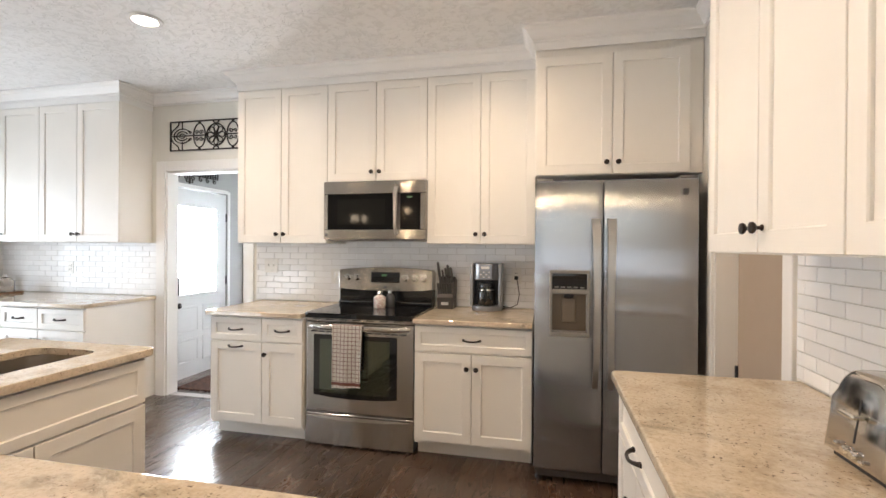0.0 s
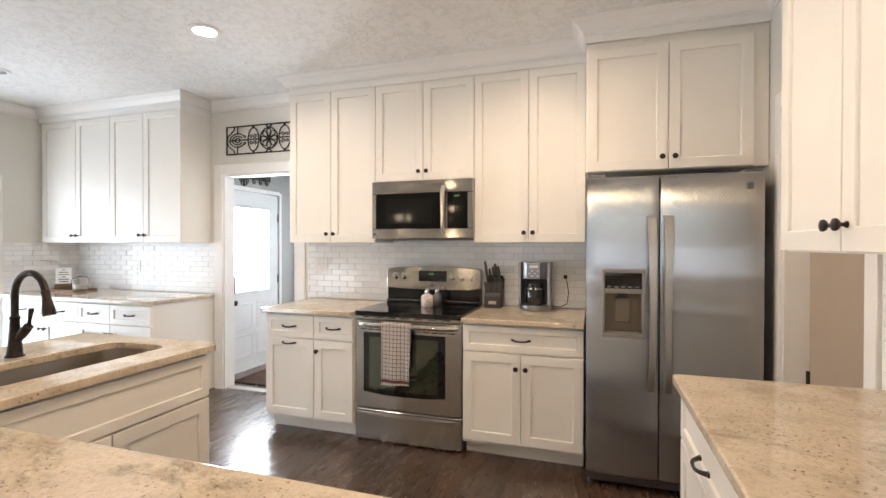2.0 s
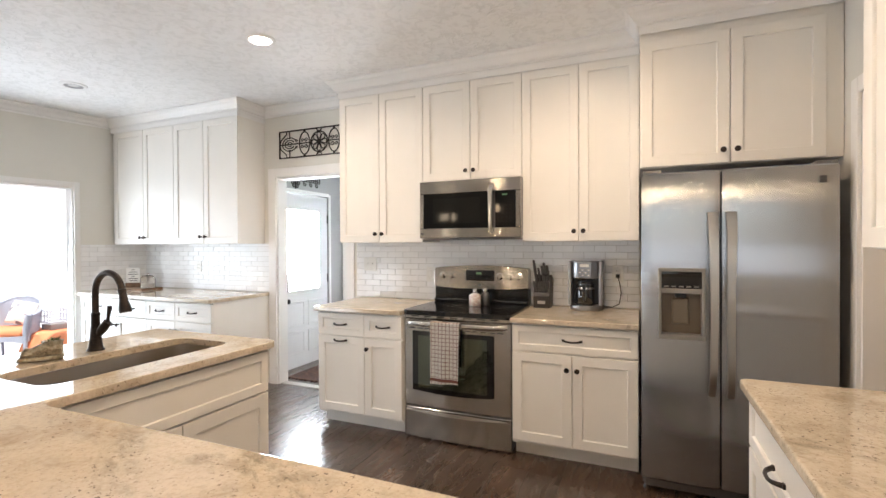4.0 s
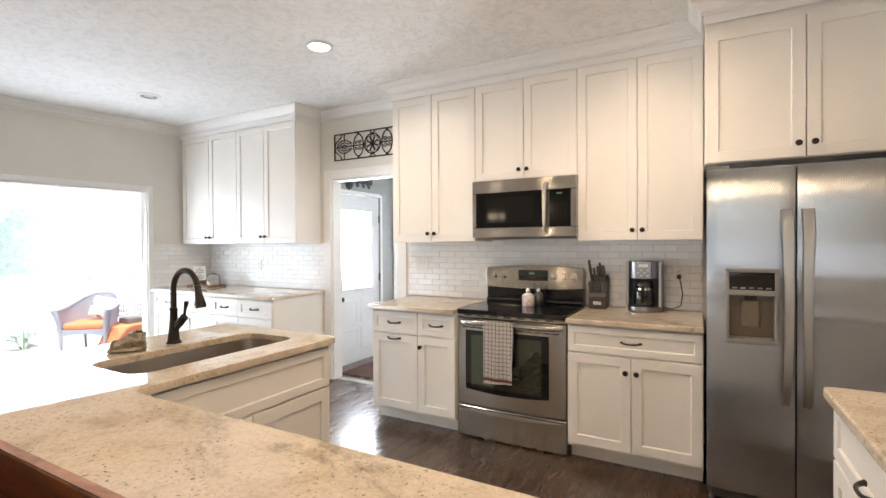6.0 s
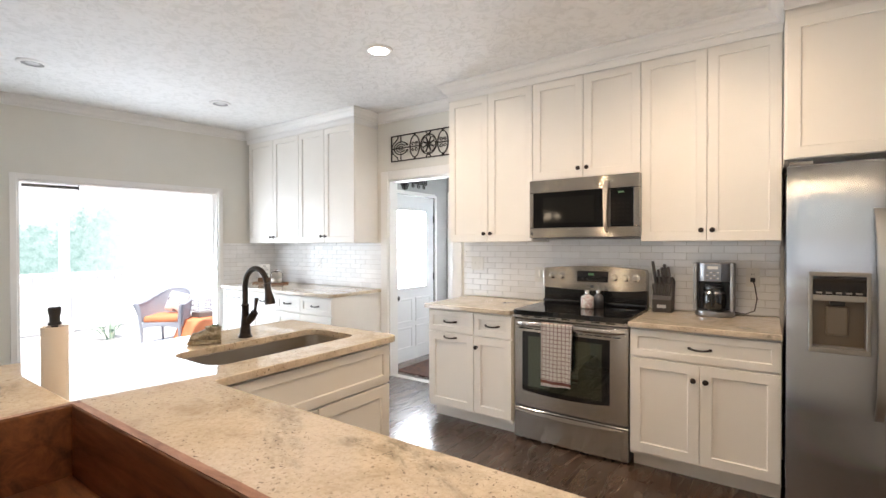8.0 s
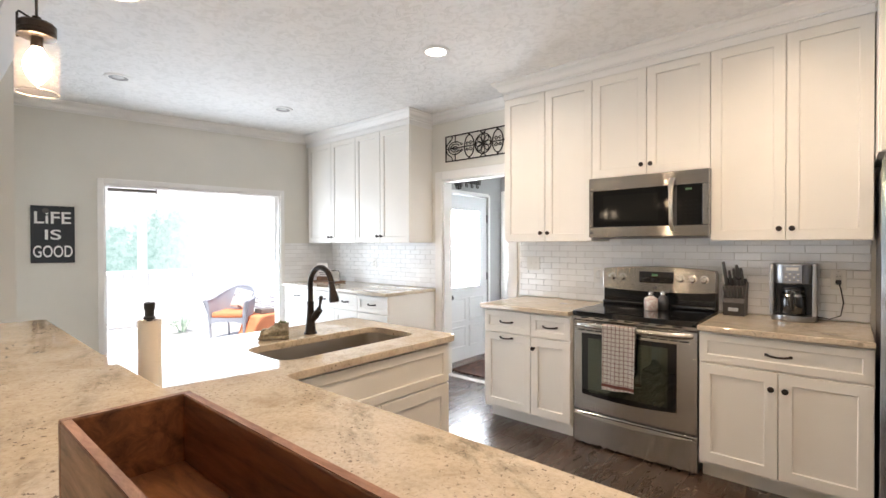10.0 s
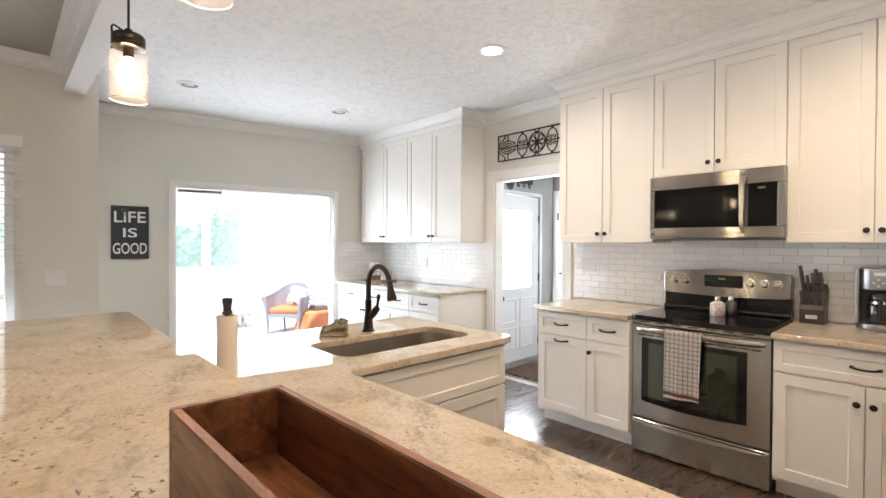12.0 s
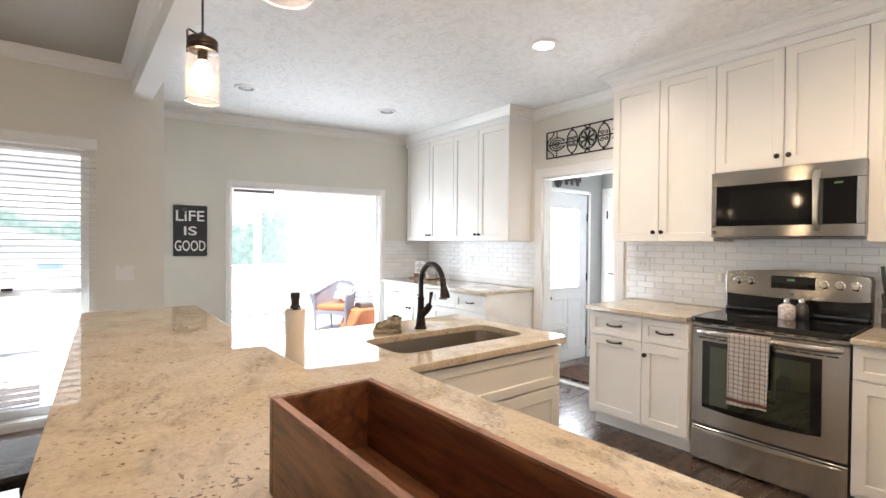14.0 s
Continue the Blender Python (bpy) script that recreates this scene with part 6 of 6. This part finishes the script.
# ---- bar stool tucked under the bar's overhang ----
def bar_stool(x, y):
    t = thing("bar_stool", (x, y, FZ), "dark wooden bar stool tucked beside the raised bar", "stool")
    part("seat", box(x - 0.19, x + 0.19, y - 0.19, y + 0.19, 0.605, 0.645, 0.012, 3), M_STOOL, t)
    for sx in (-1, 1):
        for sy in (-1, 1):
            part("leg", tube([(x + sx * 0.155, y + sy * 0.155, 0.61), (x + sx * 0.20, y + sy * 0.20, FZ)], [0.018, 0.015], 8), M_STOOL, t)
    for sx in (-1, 1):
        part("stretcher", tube([(x + sx * 0.185, y - 0.185, 0.22), (x + sx * 0.185, y + 0.185, 0.22)], 0.011, 8), M_STOOL, t)
        part("stretcher", tube([(x - 0.18, y + sx * 0.18, 0.30), (x + 0.18, y + sx * 0.18, 0.30)], 0.011, 8), M_STOOL, t)


M_STOOL = wood("stool_wood", (0.020, 0.012, 0.009), (0.055, 0.034, 0.024), 0.22, (3.0, 0.6, 0.6), 12, False)
bar_stool(-2.42, -0.47)

# ---- dining window with blinds ----
DWM = facing_east(XD)
dw = thing("window_1", (XD - 0.05, (WN0 + WN1) / 2, WNZ0), "white double-hung window with an open slatted blind", "window", kind="structure")
fbm = bmesh.new()
for a in ((WN0, WN0 + 0.05, WNZ0, WNZ1), (WN1 - 0.05, WN1, WNZ0, WNZ1), (WN0 + 0.05, WN1 - 0.05, WNZ1 - 0.05, WNZ1), (WN0 + 0.05, WN1 - 0.05, WNZ0, WNZ0 + 0.06), (WN0 + 0.05, WN1 - 0.05, 0.965, 1.005)):
    box(a[0], a[1], -0.10, -0.055, a[2], a[3], 0.003, 1, fbm)
wf = part("window_frame", fbm, M_TRIM, dw, m=DWM)
for z0_, z1_ in ((WNZ0 + 0.06, 0.965), (1.005, WNZ1 - 0.05)):
    p_ = part("pane", box(WN0 + 0.05, WN1 - 0.05, -0.080, -0.076, z0_, z1_), M_WINGLASS, dw, m=DWM)
    p_.visible_shadow = False
part("sash_lock", box((WN0 + WN1) / 2 - 0.03, (WN0 + WN1) / 2 + 0.03, -0.055, -0.030, 0.998, 1.022, 0.004), M_BRONZE, dw, m=DWM)
part("window_sill", box(WN0 - 0.05, WN1 + 0.05, -0.055, 0.03, WNZ0 - 0.03, WNZ0, 0.004), M_TRIM, dw, m=DWM)
bl = thing("window_blind", (XD - 0.02, (WN0 + WN1) / 2, WNZ0 + 0.02), "white two-inch slatted blind, lowered with slats open", "blind")
M_SLAT = painted("blind_slat", (0.86, 0.86, 0.85), 0.45, 0.05)
part("valance", box(WN0 - 0.02, WN1 + 0.045, 0.004, 0.030, 2.031, 2.112, 0.004), M_SLAT, bl, m=DWM)
sl0 = None
for i in range(42):
    z = 2.03 - i * 0.0445
    if sl0 is None:
        sl0 = part("slat", box(WN0 + 0.004, WN1 + 0.040, -0.025, 0.025, -0.0011, 0.0011), M_SLAT, bl, m=DWM @ Matrix.Translation((0, 0.006, z)) @ Matrix.Rotation(radians(6), 4, "X"))
    else:
        c = sl0.copy()
        scene.collection.objects.link(c)
        c.location.z -= i * 0.0445
for u in (WN0 + 0.2, WN1 - 0.17):
    part("ladder_tape", box(u, u + 0.003, 0.0225, 0.024, 0.20, 2.01), M_SLAT, bl, m=DWM)

# ---- patio seen through the opening ----
M_DECK = painted("pale_deck", (0.62, 0.60, 0.57), 0.6, 0.2, 30)
solid("patio_floor", slab([(-9.6, -1.6), (-6.25, -1.6), (-5.10, 5.2), (-9.6, 5.2)], -0.16, -0.03), M_DECK, "pale sunlit patio floor", "patio", kind="structure")
M_WHITEOUT = painted("porch_paint", (0.82, 0.82, 0.82), 0.5, 0.05)
rl = thing("patio_railing", (-9.4, 2.2, -0.03), "white painted picket railing round the patio", "railing")
part("top_rail", box(-9.44, -9.36, -1.5, 5.1, 0.86, 0.92, 0.006), M_WHITEOUT, rl)
part("bottom_rail", box(-9.43, -9.37, -1.5, 5.1, 0.06, 0.11, 0.006), M_WHITEOUT, rl)
bal = None
for i in range(55):
    if bal is None:
        bal = part("baluster", box(-9.415, -9.385, -1.46, -1.43, 0.11, 0.86), M_WHITEOUT, rl)
    else:
        c = bal.copy()
        scene.collection.objects.link(c)
        c.location.y += i * 0.12
for y in (-1.5, 1.1, 2.55, 5.1):
    p = thing("porch_post", (-9.4, y, -0.03), "white square porch post", "post", "porch posts")
    part("shaft", box(-9.46, -9.34, y - 0.06, y + 0.06, -0.03, 2.6, 0.006), M_WHITEOUT, p)
    part("base", box(-9.49, -9.31, y - 0.09, y + 0.09, -0.03, 0.12, 0.006), M_WHITEOUT, p)
rail_ = thing("curtain_track", MW @ Vector((1.4, -0.1, 1.90)), "short dark metal curtain track at the patio opening's head", "curtain track")
part("track", box(1.19, 1.60, -0.11, -0.085, 1.908, 1.936, 0.003), M_GREYPL, rail_, m=MW)
part("end_stop", box(1.60, 1.608, -0.112, -0.083, 1.90, 1.949, 0.002), M_GREYPL, rail_, m=MW)

# wicker chair with an orange cushion
M_WICKER = mat("grey_wicker", (0.42, 0.45, 0.52), 0.7)
bump(M_WICKER, noise_tex(M_WICKER, coords(M_WICKER, (60, 60, 160)), 1.0, 2), 0.9, 0.006)
M_ORANGE = painted("orange_fabric", (0.85, 0.30, 0.14), 0.9, 0.4, 200)
M_PILLOW = painted("pillow_fabric", (0.75, 0.72, 0.66), 0.9, 0.4, 150)
link(M_PILLOW, ramp(M_PILLOW, noise_tex(M_PILLOW, coords(M_PILLOW), 9, 2), [(0.55, (0.78, 0.76, 0.72)), (0.60, (0.22, 0.22, 0.24))]), bsdf(M_PILLOW).inputs["Base Color"])


def wicker_chair(m, label):
    """Tub armchair: flared front posts, arched apron, one woven sweep of arms and back."""
    t = thing("wicker_chair", m @ Vector((0, 0, 0)), label, "chair")
    for x in (-1, 1):
        part("front_post", tube([(x * 0.285, -0.27, 0.0), (x * 0.295, -0.275, 0.30), (x * 0.305, -0.285, 0.48), (x * 0.335, -0.305, 0.60), (x * 0.36, -0.32, 0.655), (x * 0.36, -0.30, 0.67)], [0.018, 0.028, 0.034, 0.038, 0.034, 0.016], 10), M_WICKER, t, "flared woven post", True, m=m)
        part("rear_leg", tube([(x * 0.22, 0.26, 0.0), (x * 0.23, 0.24, 0.34)], [0.016, 0.022], 8), M_WICKER, t, smooth=True, m=m)
    ap = bmesh.new()
    lo, hi = [], []
    for i in range(13):
        k = -1 + i / 6
        lo.append([ap.verts.new((0.29 * k, y, 0.27 + 0.045 * (1 - k * k))) for y in (-0.29, -0.262)])
        hi.append([ap.verts.new((0.29 * k, y, 0.375)) for y in (-0.29, -0.262)])
    for i in range(12):
        ap.faces.new((lo[i][0], lo[i + 1][0], hi[i + 1][0], hi[i][0]))
        ap.faces.new((lo[i + 1][1], lo[i][1], hi[i][1], hi[i + 1][1]))
        ap.faces.new((lo[i][0], lo[i][1], lo[i + 1][1], lo[i + 1][0]))
        ap.faces.new((hi[i][0], hi[i + 1][0], hi[i + 1][1], hi[i][1]))
    part("apron", ap, M_WICKER, t, "arched woven apron", m=m)
    part("seat", box(-0.27, 0.27, -0.262, 0.24, 0.30, 0.362, 0.015), M_WICKER, t, m=m)
    part("cushion", box(-0.265, 0.265, -0.295, 0.22, 0.364, 0.465, 0.042, 4), M_ORANGE, t, "plump orange seat cushion", True, m=m)
    bm = bmesh.new()
    n, rows, rim = 30, [], []
    for i in range(n + 1):
        a = math.pi * i / n
        c, q = math.cos(a), math.sin(a)
        top = 0.64 + 0.20 * q ** 1.7
        ox, oy = 0.30 * (abs(c) ** 0.75) * (1 if c > 0 else -1), -0.27 + 0.53 * q ** 0.8
        lean, back = 0.045 * c, 0.085 * q
        rows.append([bm.verts.new(p) for p in ((ox, oy, 0.30), (ox + lean, oy + back, top), (ox + lean * 1.6, oy + back + 0.03 * q, top), (ox + 0.03 * c, oy + 0.03 * q, 0.30))])
        rim.append((ox + lean * 1.3, oy + back + 0.015 * q, top))
    for a, b in zip(rows, rows[1:]):
        for k in range(4):
            bm.faces.new((a[k], a[(k + 1) % 4], b[(k + 1) % 4], b[k]))
    bm.faces.new(rows[0])
    bm.faces.new(rows[-1][::-1])
    part("backrest", bm, M_WICKER, t, "curved woven back and arms", True, m=m)
    part("rim", tube(rim, 0.022, 8), M_WICKER, t, "rolled wicker rim", True, m=m)
    pb_ = lathe([(0, -0.07), (0.10, -0.06), (0.20, -0.025), (0.225, 0), (0.20, 0.025), (0.10, 0.06), (0, 0.07)], 0, 0, 0, 4)
    bmesh.ops.subdivide_edges(pb_, edges=pb_.edges[:], cuts=2, use_grid_fill=True)
    part("pillow", pb_, M_PILLOW, t, "pale pillow with dark printed blots", True, m=m @ pose(0.08, 0.12, 0.64, 66, 12, 0) @ pose(0, 0, 0, 0, 0, 45))
    return t


wicker_chair(pose(-7.21, 3.12, -0.03, 0, 0, 40) @ Matrix.Diagonal((0.86, 0.86, 0.90, 1)), "grey wicker armchair with an orange cushion on the patio")
tb_ = thing("side_table", (-6.93, 3.44, -0.03), "low table under a draped orange cloth on the patio", "table")
part("top", lathe([(0, 0.33), (0.26, 0.33), (0.26, 0.35), (0, 0.35)], -6.93, 3.44, -0.03, 24), M_BOARD, tb_)
cl = bmesh.new()
rings = []
for k, (r, z) in enumerate(((0.02, 0.358), (0.26, 0.358), (0.285, 0.34), (0.31, 0.22), (0.35, 0.10), (0.39, 0.01))):
    rings.append([cl.verts.new((-6.93 + r * (1 + (0.07 * math.sin(7 * a) if k > 2 else 0)) * math.cos(a), 3.44 + r * (1 + (0.07 * math.sin(7 * a) if k > 2 else 0)) * math.sin(a), z - 0.03)) for a in [2 * math.pi * i / 42 for i in range(42)]])
for a, b in zip(rings, rings[1:]):
    for i in range(42):
        cl.faces.new((a[i], a[(i + 1) % 42], b[(i + 1) % 42], b[i]))
cl.faces.new(rings[0])
part("cloth", cl, M_ORANGE, tb_, "orange tablecloth", True)
bk_ = thing("storage_box", (-6.93, 3.44, 0.33), "dark grey box with a white wire basket on the table", "box")
part("box", box(-7.06, -6.86, 3.36, 3.58, 0.33, 0.40, 0.008), M_GREYPL, bk_)
M_BASKET = mat("basket_wire", (0.36, 0.36, 0.40), 0.5)
wb = bmesh.new()
for z in (0.43, 0.50, 0.57):
    tube([(-7.05, 3.33, z), (-6.81, 3.33, z), (-6.81, 3.57, z), (-7.05, 3.57, z)], 0.006, 6, wb, True)
for i in range(5):
    for q_ in ((-7.05 + 0.06 * i, 3.33), (-7.05 + 0.06 * i, 3.57)):
        tube([(q_[0], q_[1], 0.42), (q_[0], q_[1], 0.57)], 0.005, 6, wb)
part("basket", wb, M_BASKET, bk_, "white wire basket", True)

# low shrub at the patio's edge
# leaf green paled on purpose, the patio's overexposure put into its colour
M_LEAF = mat("overexposed_leaf", (0.45, 0.55, 0.42), 0.6)
link(M_LEAF, ramp(M_LEAF, noise_tex(M_LEAF, coords(M_LEAF), 8, 3), [(0.35, (0.34, 0.50, 0.38)), (0.7, (0.62, 0.70, 0.58))]), bsdf(M_LEAF).inputs["Base Color"])


def shrub(x, y, z, wide, high):
    t = thing("shrub", (x, y, z), "low pale green leafy shrub on the sunny patio", "shrub")
    rnd = random.Random(11)
    stems, leaves = bmesh.new(), bmesh.new()
    for i in range(16):
        a, q = rnd.uniform(0, 6.283), rnd.uniform(0.2, 1.0)
        tip = Vector((x + math.cos(a) * q * wide / 2, y + math.sin(a) * q * wide / 2, z + high * rnd.uniform(0.45, 1.0)))
        foot = Vector((x + math.cos(a) * 0.04, y + math.sin(a) * 0.04, z))
        mid = (foot + tip) / 2 + Vector((0, 0, high * 0.12))
        tube([foot, mid, tip], [0.007, 0.005, 0.003], 5, stems)
        for k in range(16):
            p = mid.lerp(tip, rnd.uniform(0.1, 1.0)) + Vector((rnd.uniform(-0.05, 0.05), rnd.uniform(-0.05, 0.05), rnd.uniform(-0.03, 0.05)))
            b = rnd.uniform(0, 6.283)
            d = Vector((math.cos(b), math.sin(b), rnd.uniform(-0.3, 0.6))).normalized() * rnd.uniform(0.035, 0.06)
            w = d.cross(Vector((0, 0, 1))).normalized() * 0.014
            leaves.faces.new([leaves.verts.new(v) for v in (p, p + d * 0.5 + w, p + d, p + d * 0.5 - w)])
    part("stems", stems, M_LEAF, t)
    part("leaves", leaves, M_LEAF, t, "small green leaves, painted pale with glare")


shrub(-8.3, 2.78, -0.03, 0.55, 0.30)

# porch beam across the dining window's view and the neighbour's house beyond
pbm = thing("porch_beam", (-7.5, -0.8, -0.32), "white porch beam on square posts outside the dining window", "porch")
part("beam", box(-7.56, -7.44, -2.7, 1.0, 2.04, 2.30, 0.006), M_WHITEOUT, pbm)
for y in (-2.6, 0.9):
    part("post", box(-7.55, -7.45, y - 0.05, y + 0.05, -0.32, 2.04, 0.006), M_WHITEOUT, pbm)
nh = thing("neighbour_house", (-21.0, -2.6, -0.32), "white low neighbouring house with a bluish window", "house")
part("wall", box(-23.0, -20.0, -5.2, 0.1, -0.32, 1.22), M_WHITEOUT, nh)
rf_ = bmesh.new()
sec = [(-5.5, 1.22), (-2.6, 1.95), (0.35, 1.22)]
for xa, flip in ((-23.1, True), (-19.9, False)):
    vs = [rf_.verts.new((xa, yy, zz)) for yy, zz in sec]
    rf_.faces.new(vs[::-1] if flip else vs)
rf_.verts.ensure_lookup_table()
for i in range(3):
    j = (i + 1) % 3
    rf_.faces.new((rf_.verts[i], rf_.verts[j], rf_.verts[3 + j], rf_.verts[3 + i]))
part("roof", rf_, M_WHITEOUT, nh, "pale sunlit roof")
nw = part("window", box(-20.0, -19.97, -1.06, -0.36, 0.37, 0.63, 0.004), M_WHITEOUT, nh)
M_BLUEPANE = mat("far_pane", (0.40, 0.55, 0.66), 0.1)
part("pane", box(-19.969, -19.96, -1.02, -0.40, 0.40, 0.60), M_BLUEPANE, nw, "bluish pane")
fn_ = thing("picket_fence", (-19.0, -0.3, -0.32), "pale picket fence in front of the neighbouring house", "fence")
for i in range(9):
    part("picket", box(-19.02, -19.0, -0.72 + i * 0.11, -0.69 + i * 0.11, -0.32, 0.30), M_DECK, fn_)
part("rail", box(-19.0, -18.98, -0.75, 0.22, 0.12, 0.16), M_DECK, fn_)

# bright distance: a glowing sheet far off, trees paled by overexposure put into their colour
M_FAR_GLARE = mat("bright_distance", (0, 0, 0), 1.0)
_v = coords(M_FAR_GLARE, (1, 1, 1), "World")
_s = M_FAR_GLARE.node_tree.nodes.new("ShaderNodeSeparateXYZ")
link(M_FAR_GLARE, _v, _s.inputs[0])
_n = noise_tex(M_FAR_GLARE, coords(M_FAR_GLARE, (1, 0.55, 0.55), "World"), 0.55, 6, 0.7)
_h = M_FAR_GLARE.node_tree.nodes.new("ShaderNodeMath")
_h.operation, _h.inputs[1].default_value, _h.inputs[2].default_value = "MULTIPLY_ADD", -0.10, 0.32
link(M_FAR_GLARE, _s.outputs[2], _h.inputs[0])
_a = M_FAR_GLARE.node_tree.nodes.new("ShaderNodeMath")
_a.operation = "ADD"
link(M_FAR_GLARE, _n, _a.inputs[0])
link(M_FAR_GLARE, _h.outputs[0], _a.inputs[1])
_treemask = ramp(M_FAR_GLARE, _a.outputs[0], [(0.44, grey(0)), (0.54, grey(1))])
_leaf = ramp(M_FAR_GLARE, noise_tex(M_FAR_GLARE, _v, 2.2, 6, 0.75), [(0.35, (0.30, 0.49, 0.44)), (0.65, (0.64, 0.82, 0.78))])
_left = M_FAR_GLARE.node_tree.nodes.new("ShaderNodeMapRange")
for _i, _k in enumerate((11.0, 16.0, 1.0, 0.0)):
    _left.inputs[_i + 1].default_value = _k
link(M_FAR_GLARE, _s.outputs[1], _left.inputs[0])
_treemask = mixc(M_FAR_GLARE, 1.0, _treemask, _left.outputs[0], "MULTIPLY")
link(M_FAR_GLARE, mixc(M_FAR_GLARE, _treemask, (1.0, 1.0, 1.0), _leaf), bsdf(M_FAR_GLARE).inputs["Emission Color"])
bsdf(M_FAR_GLARE).inputs["Emission Strength"].default_value = 1.0
solid("backdrop", box(-36.2, -36, -60, 60, -0.6, 26), M_FAR_GLARE, "glowing sheet of distant sky and trees with painted-in glare", "backdrop", kind="structure")

# ---- tiles: each laid on the grout bed, running bond ----
TP, TR, TJ = 0.148, 0.049, 0.003


def tile_mesh(w, h):
    bm = box(-w / 2, w / 2, 0.0, 0.0065, 0.0, h, 0.0012, 1)
    bmesh.ops.recalc_face_normals(bm, faces=bm.faces)
    me = bpy.data.meshes.new("tile")
    bm.to_mesh(me)
    bm.free()
    me.materials.append(M_TILE)
    return me


TILES = {}


def tiled(name, m, u0, u1, z0, z1, label, shift=0.0):
    bed = solid(name, box(u0, u1, 0.0, 0.0025, z0, z1), M_GROUT, label, "backsplash", kind="structure", m=m)
    o = ORIGIN[bed.name]
    rot = m.to_3x3().to_4x4()
    z, row = z0 + 0.006, 0
    while z < z1 - 0.012:
        h = round(min(TR - TJ, z1 - 0.001 - z), 3)      # the top row is cut to fit
        u = u0 + 0.001 - (shift + (TP / 2 if row % 2 else 0)) % TP
        while u < u1 - 0.012:
            a, b = max(u, u0 + 0.001), min(u + TP - TJ, u1 - 0.001)
            if b - a > 0.010:
                w = round(b - a, 3)
                if (w, h) not in TILES:
                    TILES[w, h] = tile_mesh(w, h)
                t = new("tile", TILES[w, h])
                t.parent = bed
                place = m @ Vector(((a + b) / 2, 0.002 + random.uniform(0, 0.0006), z))
                t.matrix_local = Matrix.Translation(place - o) @ rot
            u += TP
        z += TR
        row += 1


BS = "white glazed subway tile backsplash with grey grout"
tiled("backsplash_range", facing_south(YB), -2.468 + 0.02, -0.13, CT + 0.001, UP0 + 0.02, BS, 0.0535)
tiled("backsplash_corner", facing_south(YB), -5.245, DO0 - 0.092, CT + 0.001, UP0, BS, 0.1315)
tiled("backsplash_patio_side", MW, PO1 + 0.052, 3.535, CT + 0.001, UP0, BS, 0.0)
tiled("backsplash_toaster", facing_west(XE), 0.16, PD0 - 0.088, CT + 0.001, UC0, BS, 0.02)

# ---- floor planks, running away from the bar ----
PW, PG = 0.195, 0.0018


def plank_mesh(length):
    bm = box(-(PW - PG) / 2, (PW - PG) / 2, -length / 2, length / 2, -0.012, 0.0, 0.0008, 1)
    bmesh.ops.recalc_face_normals(bm, faces=bm.faces)
    me = bpy.data.meshes.new("plank")
    bm.to_mesh(me)
    bm.free()
    me.materials.append(M_FLOOR)
    return me


floor_ob = bpy.data.objects["floor"]
lengths = (0.62, 0.91, 1.22)
PL = {L: plank_mesh(L - PG) for L in lengths}
rest = bmesh.new()
rng_ = random.Random(5)
x = -5.90
while x < XE + 0.25:
    y = -4.6 + rng_.uniform(-0.6, 0)
    while y < MY1:
        L = rng_.choice(lengths)
        near = -3.6 < x < 0.6 and 1.2 < y + L / 2 < 4.0
        if near:
            p = new("plank", PL[L])
            p.parent = floor_ob
            p.location = Vector((x, y + L / 2, FZ + rng_.uniform(-0.0003, 0.0002))) - ORIGIN["floor"]
        else:
            z = FZ + rng_.uniform(-0.0003, 0.0002)
            v = [rest.verts.new((xx, yy, zz)) for zz in (FZ - 0.012, z) for xx, yy in ((x - (PW - PG) / 2, y), (x + (PW - PG) / 2, y), (x + (PW - PG) / 2, y + L - PG), (x - (PW - PG) / 2, y + L - PG))]
            for f in ((4, 5, 6, 7), (0, 1, 5, 4), (1, 2, 6, 5), (2, 3, 7, 6), (3, 0, 4, 7)):
                rest.faces.new([v[i] for i in f])
        y += L
    x += PW
tagged(part("far_planks", rest, M_FLOOR, floor_ob, "dark planks beyond the kitchen aisle"), kind="stuff")
